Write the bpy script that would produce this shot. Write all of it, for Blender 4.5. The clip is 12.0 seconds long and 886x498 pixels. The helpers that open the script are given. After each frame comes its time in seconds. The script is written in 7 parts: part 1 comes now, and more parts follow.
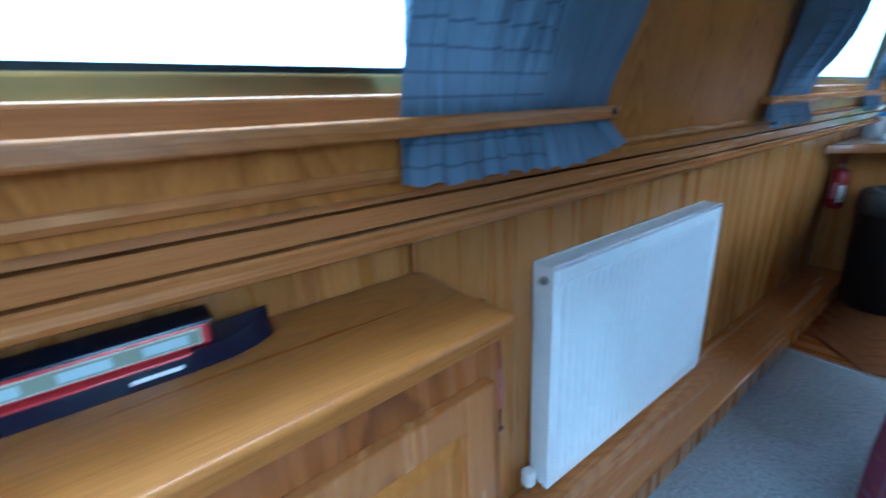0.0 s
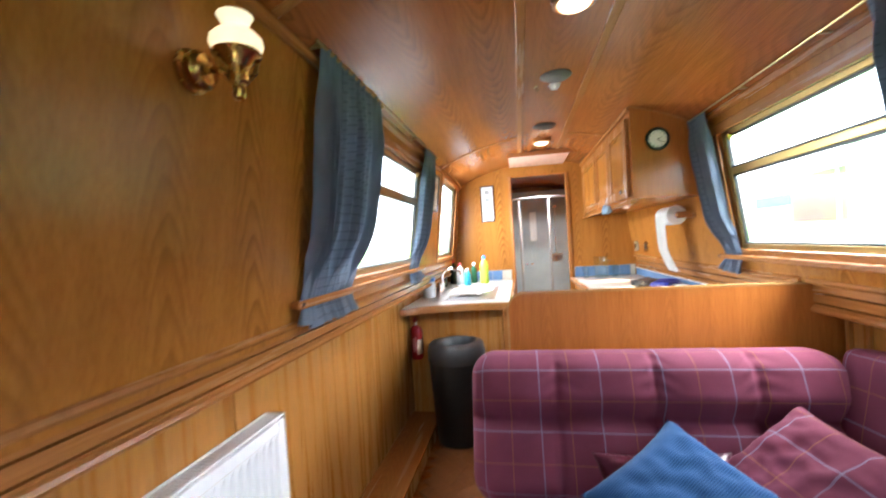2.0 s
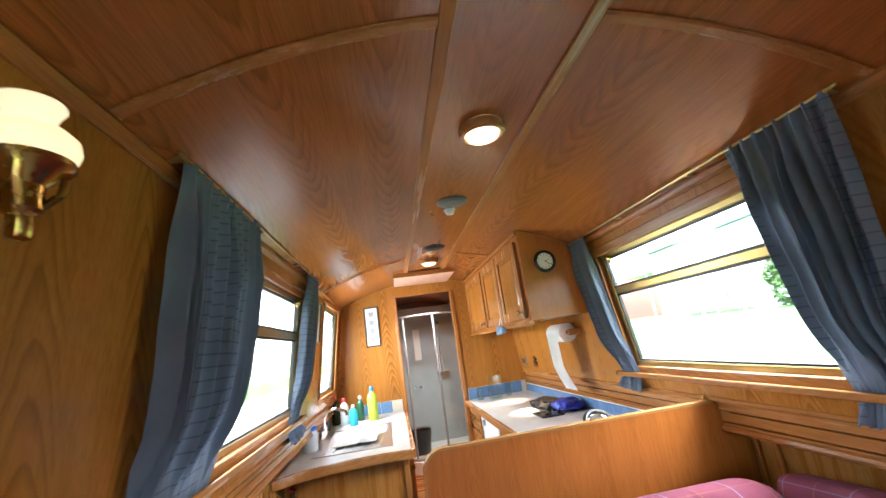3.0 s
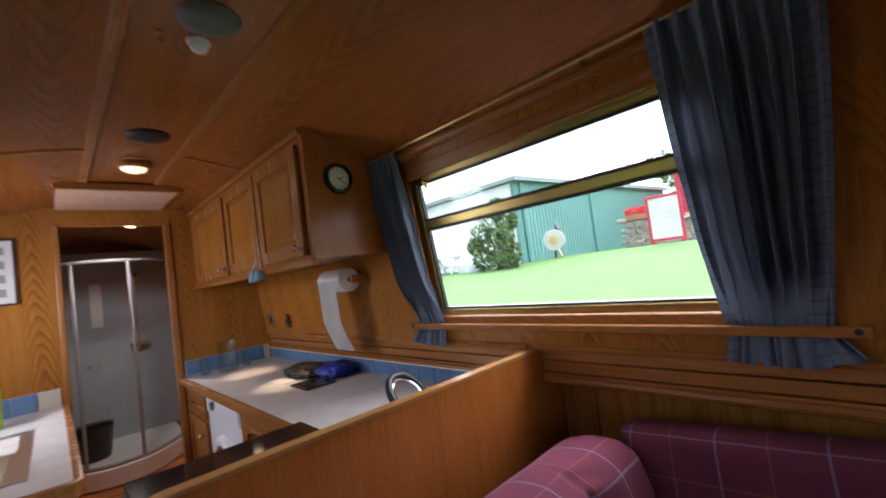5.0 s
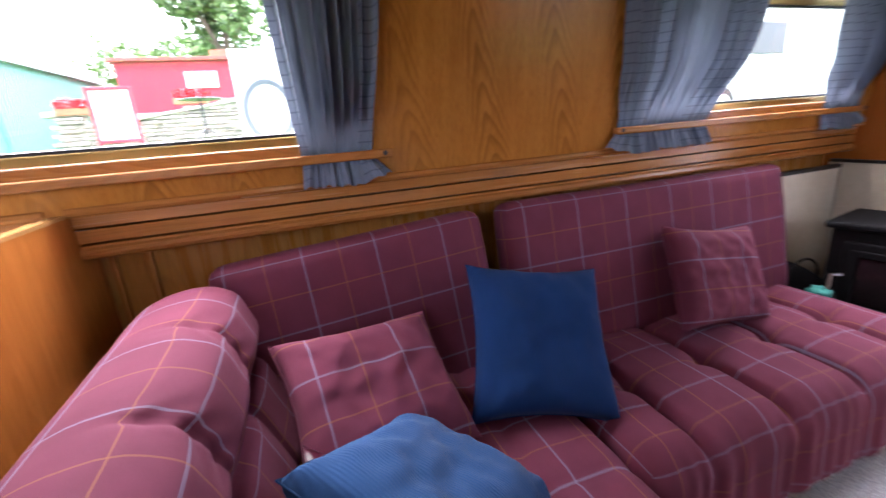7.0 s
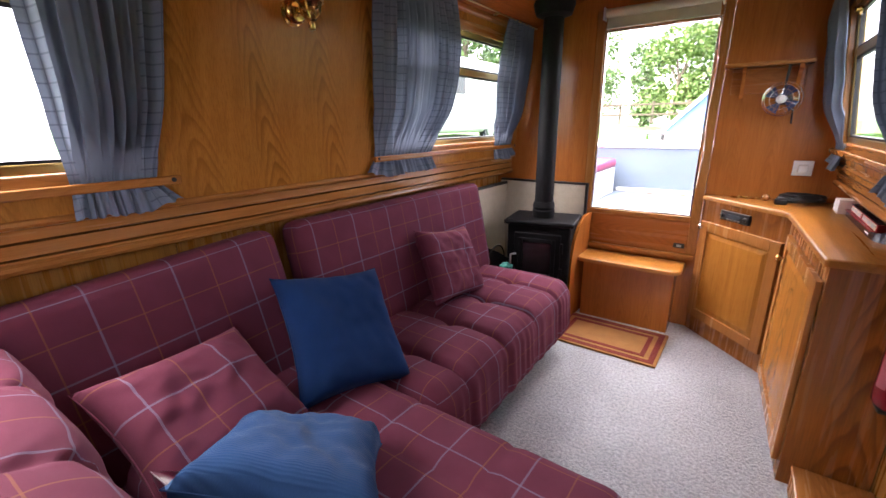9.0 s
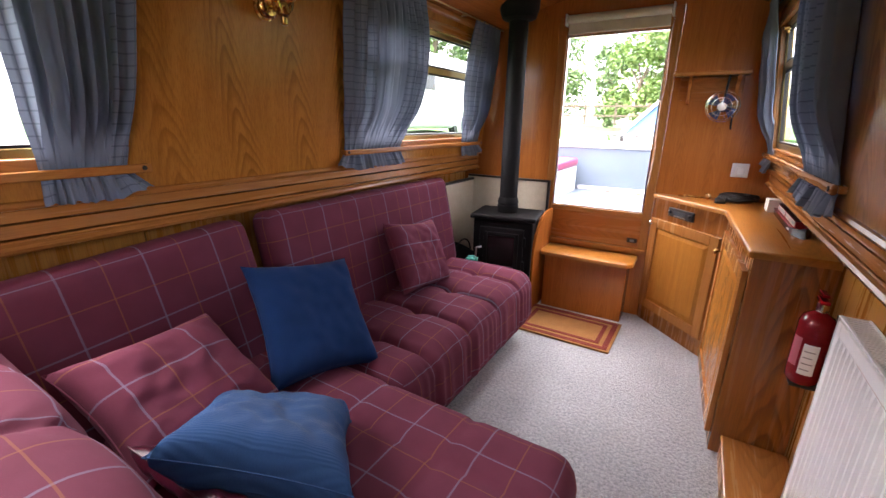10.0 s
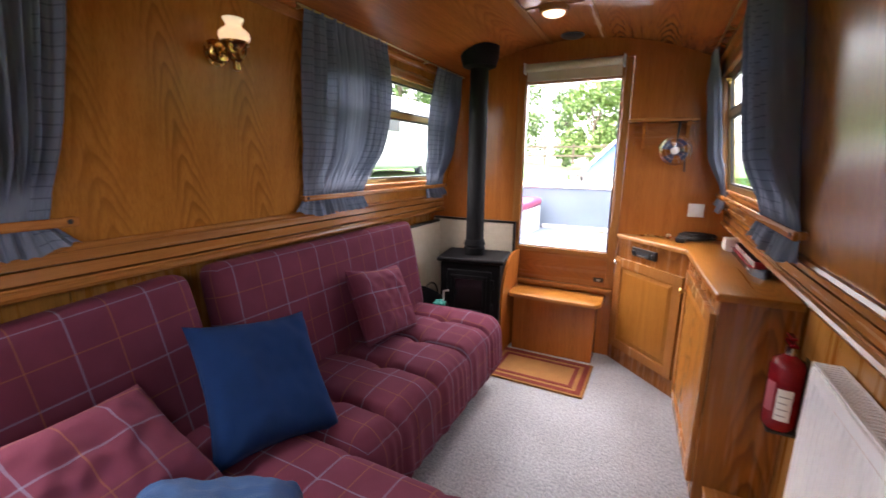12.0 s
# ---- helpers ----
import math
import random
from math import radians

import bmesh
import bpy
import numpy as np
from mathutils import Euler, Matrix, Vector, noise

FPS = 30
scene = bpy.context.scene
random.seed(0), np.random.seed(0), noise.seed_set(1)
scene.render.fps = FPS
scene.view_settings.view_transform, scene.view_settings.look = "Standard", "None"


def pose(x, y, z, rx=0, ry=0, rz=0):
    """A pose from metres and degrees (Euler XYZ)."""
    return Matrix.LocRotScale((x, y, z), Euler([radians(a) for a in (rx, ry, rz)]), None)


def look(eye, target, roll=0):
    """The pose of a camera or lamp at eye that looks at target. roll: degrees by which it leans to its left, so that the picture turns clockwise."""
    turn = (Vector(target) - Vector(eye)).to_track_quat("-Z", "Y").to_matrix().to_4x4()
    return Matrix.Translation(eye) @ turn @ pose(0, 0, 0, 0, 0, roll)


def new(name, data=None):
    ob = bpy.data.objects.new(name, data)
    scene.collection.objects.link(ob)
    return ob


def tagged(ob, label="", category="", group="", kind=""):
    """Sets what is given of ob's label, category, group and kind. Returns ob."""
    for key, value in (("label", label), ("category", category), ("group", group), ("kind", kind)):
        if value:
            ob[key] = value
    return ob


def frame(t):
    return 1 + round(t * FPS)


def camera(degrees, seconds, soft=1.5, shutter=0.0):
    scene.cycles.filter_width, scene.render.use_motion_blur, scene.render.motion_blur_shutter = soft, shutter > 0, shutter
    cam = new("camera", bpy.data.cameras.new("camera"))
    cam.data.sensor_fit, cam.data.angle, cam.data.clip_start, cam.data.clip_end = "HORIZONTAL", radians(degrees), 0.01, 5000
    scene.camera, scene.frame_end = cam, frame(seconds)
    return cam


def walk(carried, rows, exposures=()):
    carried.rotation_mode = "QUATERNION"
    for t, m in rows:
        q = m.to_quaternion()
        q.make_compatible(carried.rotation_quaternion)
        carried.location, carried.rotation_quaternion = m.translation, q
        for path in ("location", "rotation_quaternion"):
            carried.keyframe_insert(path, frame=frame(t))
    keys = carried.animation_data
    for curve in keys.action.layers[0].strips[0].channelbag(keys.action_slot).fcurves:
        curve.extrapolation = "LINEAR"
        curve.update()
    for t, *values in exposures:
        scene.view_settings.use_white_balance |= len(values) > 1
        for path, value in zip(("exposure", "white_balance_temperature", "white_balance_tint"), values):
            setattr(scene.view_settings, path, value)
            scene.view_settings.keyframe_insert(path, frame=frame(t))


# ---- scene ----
cam = camera(93.6, 12.0, shutter=0.35)
PATH = [
    (0, (-0.375, 0.792, 1.1), (-1.915, 1.906, 0.478), -3.1),
    (0.5, (-0.326, 0.896, 1.136), (-1.534, 2.421, 0.674), -3.2),
    (1, (-0.263, 0.96, 1.152), (-1.158, 2.698, 0.733), -0.8),
    (1.5, (-0.23, 1.098, 1.184), (-0.869, 2.973, 0.907), -1.8),
    (2, (-0.21, 1.242, 1.239), (-0.571, 3.209, 1.21), -3.4),
    (2.5, (-0.279, 1.363, 1.323), (-0.234, 3.334, 1.658), -6.9),
    (2.7, (-0.309, 1.401, 1.347), (-0.135, 3.348, 1.77), -7.7),
    (4.3, (-0.374, 1.977, 1.38), (0.478, 3.737, 1.798), -7.4),
    (4.5, (-0.382, 2.049, 1.374), (0.689, 3.697, 1.747), -7.8),
    (5, (-0.317, 2.216, 1.312), (1.063, 3.659, 1.412), -7.4),
    (5.5, (-0.247, 2.309, 1.277), (1.357, 3.497, 1.156), -5.7),
    (6, (-0.331, 2.466, 1.189), (1.593, 2.964, 0.964), -5.4),
    (6.5, (-0.345, 2.511, 1.168), (1.586, 2.342, 0.675), -5.6),
    (7, (-0.367, 2.529, 1.148), (1.447, 1.907, 0.58), -4.4),
    (7.5, (-0.42, 2.611, 1.171), (1.085, 1.437, 0.573), -3.0),
    (9.3, (-0.517, 2.828, 1.225), (0.548, 1.235, 0.653), 0.0),
    (9.5, (-0.533, 2.845, 1.226), (0.486, 1.224, 0.648), 0.7),
    (10, (-0.549, 2.866, 1.227), (0.438, 1.229, 0.642), 0.9),
    (10.5, (-0.555, 2.854, 1.226), (0.395, 1.193, 0.642), 0.6),
    (11, (-0.565, 2.830, 1.233), (0.303, 1.110, 0.694), -0.9),
    (11.5, (-0.560, 2.820, 1.247), (0.143, 1.012, 0.759), 0.7),
    (12, (-0.518, 2.792, 1.250), (0.359, 1.042, 0.839), 0.7),
]
LIGHT = [(0,4.0,3900,-8),(0.5,3.5,4300,-5),(1,3.95,5100,3),(1.5,4.65,5500,6),(2,5.0,6000,9),(2.5,5.0,6000,6),(4.5,3.1,6100,16),(5.0,2.9,6100,21),(5.5,3.05,6200,23),(6,3.8,6200,24),(6.5,4.2,6200,25),(7,4.55,6200,26),(7.5,4.55,6400,26),(9.5,4.25,6700,25),(10.5,4.25,6800,25),(12,4.25,6800,24)]
walk(cam, [(t, look(eye, target, roll)) for t, eye, target, roll in PATH], LIGHT)

# ---- light ----
world = bpy.data.worlds.new("sky")
scene.world = world
world.use_nodes = True
_n = world.node_tree.nodes
_sky = _n.new("ShaderNodeTexSky")
_sky.sky_type, _sky.sun_disc = "NISHITA", False
_sky.sun_elevation, _sky.sun_rotation = radians(70), radians(80)
_sky.air_density, _sky.dust_density = 1.0, 2.0
_hsv = _n.new("ShaderNodeHueSaturation")
_hsv.inputs["Saturation"].default_value = 0.35
world.node_tree.links.new(_sky.outputs[0], _hsv.inputs["Color"])
world.node_tree.links.new(_hsv.outputs[0], _n["Background"].inputs["Color"])
_n["Background"].inputs["Strength"].default_value = 0.11

sun = new("sun", bpy.data.lights.new("sun", "SUN"))
sun.data.energy, sun.data.angle, sun.data.color = 2.6, radians(115), (1.0, 0.97, 0.92)
sun.matrix_world = look((2.0, 0.35, 5.5), (0, 0, 0))


def window_light(name, eye, target, w, h, watts, color=(0.92, 0.96, 1.0)):
    la = bpy.data.lights.new(name, "AREA")
    la.shape, la.size, la.size_y, la.energy, la.color = "RECTANGLE", w, h, watts, color
    ob = new(name, la)
    ob.matrix_world = look(eye, target)
    return ob


# daylight standing in the galley window
window_light("window_daylight", (-0.925, 4.85, 1.42), (0.0, 4.85, 1.25), 0.62, 0.48, 1.3)

# ---- materials ----
def mat(name, color, rough=0.5, metal=0.0, spec=0.4):
    m = bpy.data.materials.new(name)
    m.use_nodes = True
    b = m.node_tree.nodes["Principled BSDF"]
    b.inputs["Base Color"].default_value = (*color, 1)
    b.inputs["Roughness"].default_value = rough
    b.inputs["Metallic"].default_value = metal
    b.inputs["Specular IOR Level"].default_value = spec
    return m


class N:
    """Short hand for node trees."""
    def __init__(self, m):
        self.t, self.b = m.node_tree, m.node_tree.nodes["Principled BSDF"]

    def node(self, kind, **inputs):
        n = self.t.nodes.new("ShaderNode" + kind)
        for k, v in inputs.items():
            self.put(n, k, v)
        return n

    def put(self, n, k, v):
        s = n.inputs[int(k[1:])] if k[0] == "i" and k[1:].isdigit() else n.inputs[k.replace("_", " ")]
        if isinstance(v, bpy.types.NodeSocket):
            self.t.links.new(v, s)
        else:
            s.default_value = v

    def math(self, op, a, b=0.0):
        n = self.node("Math", i0=a, i1=b)
        n.operation = op
        return n.outputs[0]

    def ramp(self, fac, stops):
        n = self.node("ValToRGB", Fac=fac)
        e = n.color_ramp.elements
        while len(e) < len(stops):
            e.new(0.5)
        for el, (p, c) in zip(e, stops):
            el.position, el.color = p, (*c, 1)
        return n.outputs[0]

    def mix(self, fac, a, b, mode="MIX"):
        n = self.t.nodes.new("ShaderNodeMix")
        n.data_type, n.blend_type = "RGBA", mode
        for s, v in ((n.inputs[0], fac), (n.inputs[6], a), (n.inputs[7], b)):
            if isinstance(v, bpy.types.NodeSocket):
                self.t.links.new(v, s)
            else:
                s.default_value = v if isinstance(v, float) else (*v, 1)
        return n.outputs[2]

    def coords(self, kind="Object", scale=(1, 1, 1), loc=(0, 0, 0)):
        c = self.node("TexCoord").outputs[kind]
        return self.node("Mapping", Vector=c, Scale=scale, Location=loc).outputs[0]

    def noise(self, vec, scale, detail=3.0, rough=0.5):
        return self.node("TexNoise", Vector=vec, Scale=scale, Detail=detail, Roughness=rough).outputs[0]

    def bump(self, h, strength=0.2, dist=0.002):
        self.t.links.new(self.node("Bump", Height=h, Strength=strength, Distance=dist).outputs[0], self.b.inputs["Normal"])

    def color(self, c):
        self.t.links.new(c, self.b.inputs["Base Color"])

    def rough(self, c):
        self.t.links.new(c, self.b.inputs["Roughness"])


def wood(name, dark, light, grain="z", rough=0.28, figure=1.0, width=0.24, pitch=13.0):
    """Varnished oak veneer in leaves: nested arches up the middle of each leaf, straight grain between, pores, slow change of tone."""
    m = mat(name, light, rough)
    k = N(m)
    rnd = k.node("ObjectInfo").outputs["Random"]
    shift = k.node("CombineXYZ", X=k.math("MULTIPLY", rnd, 7.0), Y=k.math("MULTIPLY", rnd, 11.0), Z=k.math("MULTIPLY", rnd, 5.0)).outputs[0]
    base = k.node("TexCoord").outputs["Object"]
    add = k.node("VectorMath", i0=base, i1=shift).outputs[0]
    s = k.node("SeparateXYZ", Vector=add).outputs
    a, b, c = {"x": ("Y", "Z", "X"), "y": ("X", "Z", "Y"), "z": ("X", "Y", "Z")}[grain]

    def drawn(across, along):
        sc = {"x": (along, across, across), "y": (across, along, across), "z": (across, across, along)}[grain]
        return k.node("Mapping", Vector=add, Scale=sc).outputs[0]

    wob = k.noise(drawn(6.0, 2.2), 1.0, 3.0, 0.55)
    wide = k.noise(drawn(2.0, 0.35), 1.0, 1.0)
    u = k.math("DIVIDE", k.math("ADD", k.math("ADD", s[a], s[b]), k.math("MULTIPLY", wide, 0.20)), width)
    leaf = k.math("FLOOR", u)
    q = k.math("ABSOLUTE", k.math("SUBTRACT", k.math("MULTIPLY", k.math("FRACT", u), 2.0), 1.0))
    lift = k.math("MULTIPLY", k.math("SINE", k.math("MULTIPLY", leaf, 12.9898)), 5.0)
    phi = k.math("ADD", k.math("ADD", k.math("MULTIPLY", s[c], pitch), k.math("MULTIPLY", k.math("POWER", q, 1.6), 7.0)),
                 k.math("ADD", lift, k.math("MULTIPLY", wob, 3.2)))
    line = k.math("FRACT", phi)
    vary = k.math("ADD", 0.40, k.math("MULTIPLY", k.math("FRACT", k.math("MULTIPLY", k.math("SINE", k.math("MULTIPLY", leaf, 78.233)), 43.7)), 0.60))
    pores = k.noise(drawn(330, 9), 1.0, 2.0)
    streak = k.noise(drawn(34, 1.2), 1.0, 4.0, 0.6)
    mid = tuple((x * 0.42 + y * 0.58) for x, y in zip(dark, light))
    arch = k.ramp(line, [(0.0, (0, 0, 0)), (0.35, (0, 0, 0)), (0.86, (1, 1, 1)), (0.93, (0.6, 0.6, 0.6)), (1.0, (0, 0, 0))])
    fade = k.ramp(q, [(0.0, (1, 1, 1)), (0.30, (0.80,) * 3), (0.52, (0.14,) * 3), (1.0, (0.05,) * 3)])
    plain = k.ramp(streak, [(0.25, mid), (0.72, light)])
    col = k.mix(k.math("MULTIPLY", k.math("MULTIPLY", arch, fade), k.math("MULTIPLY", vary, 0.85 * figure)), plain, tuple(v * 0.75 for v in dark))
    col = k.mix(k.ramp(pores, [(0.0, (0.6,) * 3), (0.40, (0.25,) * 3), (0.55, (0, 0, 0))]), col, dark)
    slow = k.noise(base, 1.3, 2.0)
    col = k.mix(1.0, col, k.ramp(slow, [(0.25, (0.80, 0.78, 0.75)), (0.75, (1.0, 1.0, 1.0))]), "MULTIPLY")
    k.color(col)
    k.rough(k.math("ADD", rough - 0.05, k.math("MULTIPLY", streak, 0.14)))
    k.bump(k.math("ADD", k.math("MULTIPLY", pores, 0.6), k.math("MULTIPLY", k.noise(base, 3.5, 2.0), 4.0)), 0.10, 0.0015)
    return m


OAK_D, OAK_L = (0.20, 0.068, 0.011), (0.46, 0.186, 0.033)
oak_z = wood("oak_upright", OAK_D, OAK_L, "z", rough=0.22, figure=0.8)
oak_z.node_tree.nodes["Principled BSDF"].inputs["Specular IOR Level"].default_value = 0.22
oak_y = wood("oak_along", OAK_D, OAK_L, "y", figure=0.75)
oak_x = wood("oak_across", OAK_D, OAK_L, "x", figure=0.7)
trim_y = wood("oak_trim_along", (0.22, 0.075, 0.018), (0.42, 0.175, 0.045), "y", rough=0.24, figure=0.5)
trim_z = wood("oak_trim_upright", (0.22, 0.075, 0.018), (0.42, 0.175, 0.045), "z", rough=0.24, figure=0.4)
trim_x = wood("oak_trim_across", (0.22, 0.075, 0.018), (0.42, 0.175, 0.045), "x", rough=0.24, figure=0.4)
ceil_m = wood("ceiling_veneer", (0.17, 0.046, 0.010), (0.39, 0.132, 0.029), "y", rough=0.16, figure=0.65, width=0.30, pitch=9.0)
lower_m = wood("lining_veneer", (0.20, 0.073, 0.014), (0.47, 0.205, 0.042), "z", rough=0.26, figure=0.35, width=0.20, pitch=5.0)
red_x = wood("cherry_across", (0.22, 0.062, 0.014), (0.42, 0.145, 0.032), "x", rough=0.25, figure=0.4)
red_z = wood("cherry_upright", (0.22, 0.062, 0.012), (0.45, 0.150, 0.030), "z", rough=0.22, figure=0.3, width=0.15)


def speckle(name, a, b, scale, rough=0.9, bump=0.4, dist=0.004, sheen=0.0):
    m = mat(name, a, rough)
    k = N(m)
    c = k.coords()
    n1, n2 = k.noise(c, scale, 4.0, 0.7), k.noise(c, scale * 0.04, 3.0)
    col = k.mix(k.ramp(n1, [(0.3, (0, 0, 0)), (0.7, (1, 1, 1))]), a, b)
    col = k.mix(1.0, col, k.ramp(n2, [(0.3, (0.8, 0.8, 0.8)), (0.7, (1, 1, 1))]), "MULTIPLY")
    k.color(col)
    k.bump(n1, bump, dist)
    k.b.inputs["Sheen Weight"].default_value = sheen
    return m


carpet_m = speckle("grey_carpet", (0.22, 0.23, 0.25), (0.56, 0.58, 0.62), 80, 0.95, 1.0, 0.012, 0.2)
white_m = speckle("white_enamel", (0.78, 0.79, 0.80), (0.82, 0.83, 0.84), 30, 0.3, 0.03)
iron_m = speckle("black_iron", (0.005, 0.005, 0.006), (0.011, 0.011, 0.012), 120, 0.6, 0.25, 0.002)
iron_m.node_tree.nodes["Principled BSDF"].inputs["Specular IOR Level"].default_value = 0.10
black_m = speckle("black_plastic", (0.010, 0.010, 0.011), (0.018, 0.018, 0.019), 90, 0.38, 0.1)
brass_m = mat("brass", (0.45, 0.28, 0.085), 0.22, 1.0)
brass_k = N(brass_m)
brass_k.rough(brass_k.ramp(brass_k.noise(brass_k.coords(), 40), [(0.3, (0.14,) * 3), (0.7, (0.34,) * 3)]))
alu_m = mat("gold_anodised", (0.40, 0.28, 0.10), 0.30, 0.85)
chrome_m = mat("chrome", (0.78, 0.78, 0.78), 0.12, 1.0)
steel_m = speckle("brushed_steel", (0.50, 0.50, 0.51), (0.60, 0.60, 0.61), 60, 0.28, 0.05)
steel_m.node_tree.nodes["Principled BSDF"].inputs["Metallic"].default_value = 1.0
red_m = speckle("red_paint", (0.17, 0.005, 0.009), (0.22, 0.008, 0.012), 40, 0.25, 0.03)
label_m = mat("paper_label", (0.72, 0.70, 0.68), 0.6)
worktop_m = speckle("laminate", (0.58, 0.57, 0.54), (0.68, 0.67, 0.64), 300, 0.32, 0.03)
cream_m = speckle("cream_tile", (0.62, 0.55, 0.42), (0.70, 0.63, 0.50), 30, 0.35, 0.05)
bluetile_m = speckle("blue_tile", (0.10, 0.19, 0.34), (0.16, 0.27, 0.44), 25, 0.18, 0.1)
# near-black: shade of the gap under the sofas, and dark small fittings
dark_m = mat("gap_shade_and_fittings", (0.02, 0.018, 0.016), 0.8)
paper_m = speckle("tissue_paper", (0.78, 0.77, 0.75), (0.85, 0.84, 0.82), 200, 0.9, 0.2)
deck_m = speckle("grey_blue_deck", (0.095, 0.125, 0.165), (0.12, 0.155, 0.20), 50, 0.5, 0.1)
whitedeck_m = speckle("white_deck", (0.54, 0.55, 0.56), (0.62, 0.63, 0.64), 40, 0.5, 0.1)

glass_m = bpy.data.materials.new("window_glass")
glass_m.use_nodes = True
_t = glass_m.node_tree
_t.nodes.remove(_t.nodes["Principled BSDF"])
_tr, _gl, _mx, _fr = (_t.nodes.new("ShaderNode" + k) for k in ("BsdfTransparent", "BsdfGlossy", "MixShader", "LayerWeight"))
_pw, _ml = _t.nodes.new("ShaderNodeMath"), _t.nodes.new("ShaderNodeMath")
_pw.operation, _ml.operation = "POWER", "MULTIPLY_ADD"
_pw.inputs[1].default_value, _ml.inputs[1].default_value, _ml.inputs[2].default_value = 5.0, 0.35, 0.03
_fr.inputs["Blend"].default_value = 0.5
_tr.inputs["Color"].default_value, _gl.inputs["Roughness"].default_value = (0.93, 0.96, 0.95, 1), 0.02
_t.links.new(_fr.outputs["Facing"], _pw.inputs[0])
_t.links.new(_pw.outputs[0], _ml.inputs[0])
_t.links.new(_ml.outputs[0], _mx.inputs[0])
_t.links.new(_tr.outputs[0], _mx.inputs[1])
_t.links.new(_gl.outputs[0], _mx.inputs[2])
_t.links.new(_mx.outputs[0], _t.nodes["Material Output"].inputs[0])


def plaid(name):
    """Maroon wool with a windowpane check of blue-grey and ochre threads; UV is in metres."""
    m = mat(name, (0.12, 0.02, 0.045), 0.9, spec=0.12)
    k = N(m)
    uv = k.node("TexCoord").outputs["UV"]
    s = k.node("SeparateXYZ", Vector=uv)
    weave = k.noise(k.node("Mapping", Vector=uv, Scale=(900, 900, 1)).outputs[0], 1.0, 2.0)
    slow = k.noise(uv, 9.0, 3.0)
    c = k.mix(weave, (0.118, 0.025, 0.047), (0.182, 0.047, 0.078))
    c = k.mix(1.0, c, k.ramp(slow, [(0.3, (0.85, 0.85, 0.85)), (0.7, (1.05, 1.05, 1.05))]), "MULTIPLY")
    for axis, period, offset, half, colour, amount in (
            ("X", 0.20, 0.03, 0.0026, (0.21, 0.22, 0.31), 0.46), ("Y", 0.20, 0.05, 0.0026, (0.21, 0.22, 0.31), 0.46),
            ("X", 0.20, 0.13, 0.0019, (0.28, 0.12, 0.05), 0.45), ("Y", 0.20, 0.15, 0.0019, (0.28, 0.12, 0.05), 0.45)):
        w = k.math("MODULO", k.math("ADD", s.outputs[axis], 20.0 + offset), period)
        on = k.math("LESS_THAN", k.math("ABSOLUTE", k.math("SUBTRACT", w, period / 2)), half)
        c = k.mix(k.math("MULTIPLY", k.math("MULTIPLY", on, amount), k.math("ADD", 0.55, weave)), c, colour)
    k.color(c)
    k.b.inputs["Sheen Weight"].default_value = 0.05
    k.b.inputs["Sheen Tint"].default_value = (0.8, 0.5, 0.6, 1)
    fine = k.noise(k.node("Mapping", Vector=uv, Scale=(700, 700, 1)).outputs[0], 1.0, 2.0)
    k.bump(k.math("ADD", k.math("MULTIPLY", fine, 0.3), k.noise(uv, 22.0, 3.0)), 0.25, 0.004)
    return m


plaid_m = plaid("maroon_plaid_wool")


def cloth(name, a, b, weave=800.0, ribs=0.0, sheen=0.3, checks=False):
    """Woven cloth; ribs: cords for each metre across u; checks: dark bars in bands along u."""
    m = mat(name, a, 0.92, spec=0.12)
    k = N(m)
    uv = k.node("TexCoord").outputs["UV"]
    n1, n2 = k.noise(k.node("Mapping", Vector=uv, Scale=(weave, weave, 1)).outputs[0], 1.0, 2.0), k.noise(uv, 8.0, 4.0)
    c = k.mix(n1, a, b)
    c = k.mix(1.0, c, k.ramp(n2, [(0.25, (0.8, 0.8, 0.8)), (0.75, (1.05, 1.05, 1.05))]), "MULTIPLY")
    h = k.math("MULTIPLY", n1, 0.4)
    if ribs:
        s = k.node("SeparateXYZ", Vector=uv)
        h = k.math("ADD", h, k.math("SINE", k.math("MULTIPLY", s.outputs["X"], ribs * 6.2832)))
    if checks:
        s = k.node("SeparateXYZ", Vector=uv)
        bar = k.math("LESS_THAN", k.math("FRACT", k.math("MULTIPLY", s.outputs["Y"], 34.0)), 0.13)
        post = k.math("LESS_THAN", k.math("FRACT", k.math("MULTIPLY", s.outputs["X"], 15.0)), 0.05)
        band = k.math("GREATER_THAN", k.math("FRACT", k.math("ADD", k.math("MULTIPLY", s.outputs["X"], 1.05), 0.4775)), 0.42)
        c = k.mix(k.math("MULTIPLY", k.math("MULTIPLY", k.math("MAXIMUM", bar, post), band), 0.46), c, (0.022, 0.038, 0.062))
    k.color(c)
    k.b.inputs["Sheen Weight"].default_value = sheen
    k.bump(h, 0.25, 0.002)
    if checks:
        # thin cloth lets some light through
        thin = k.node("BsdfTranslucent", Color=c)
        both = k.node("MixShader", Fac=0.08, i1=k.b.outputs[0], i2=thin.outputs[0])
        k.t.links.new(both.outputs[0], k.t.nodes["Material Output"].inputs[0])
    return m


curtain_m = cloth("blue_grey_curtain", (0.135, 0.165, 0.225), (0.175, 0.215, 0.285), 900, checks=True, sheen=0.05)
corduroy_m = cloth("blue_corduroy", (0.020, 0.062, 0.165), (0.032, 0.098, 0.245), 700, ribs=170.0, sheen=0.08)
velvet_m = cloth("navy_velvet", (0.006, 0.028, 0.105), (0.010, 0.042, 0.145), 700, sheen=0.04)
leather_m = speckle("maroon_leatherette", (0.06, 0.006, 0.018), (0.085, 0.010, 0.025), 120, 0.28, 0.2)
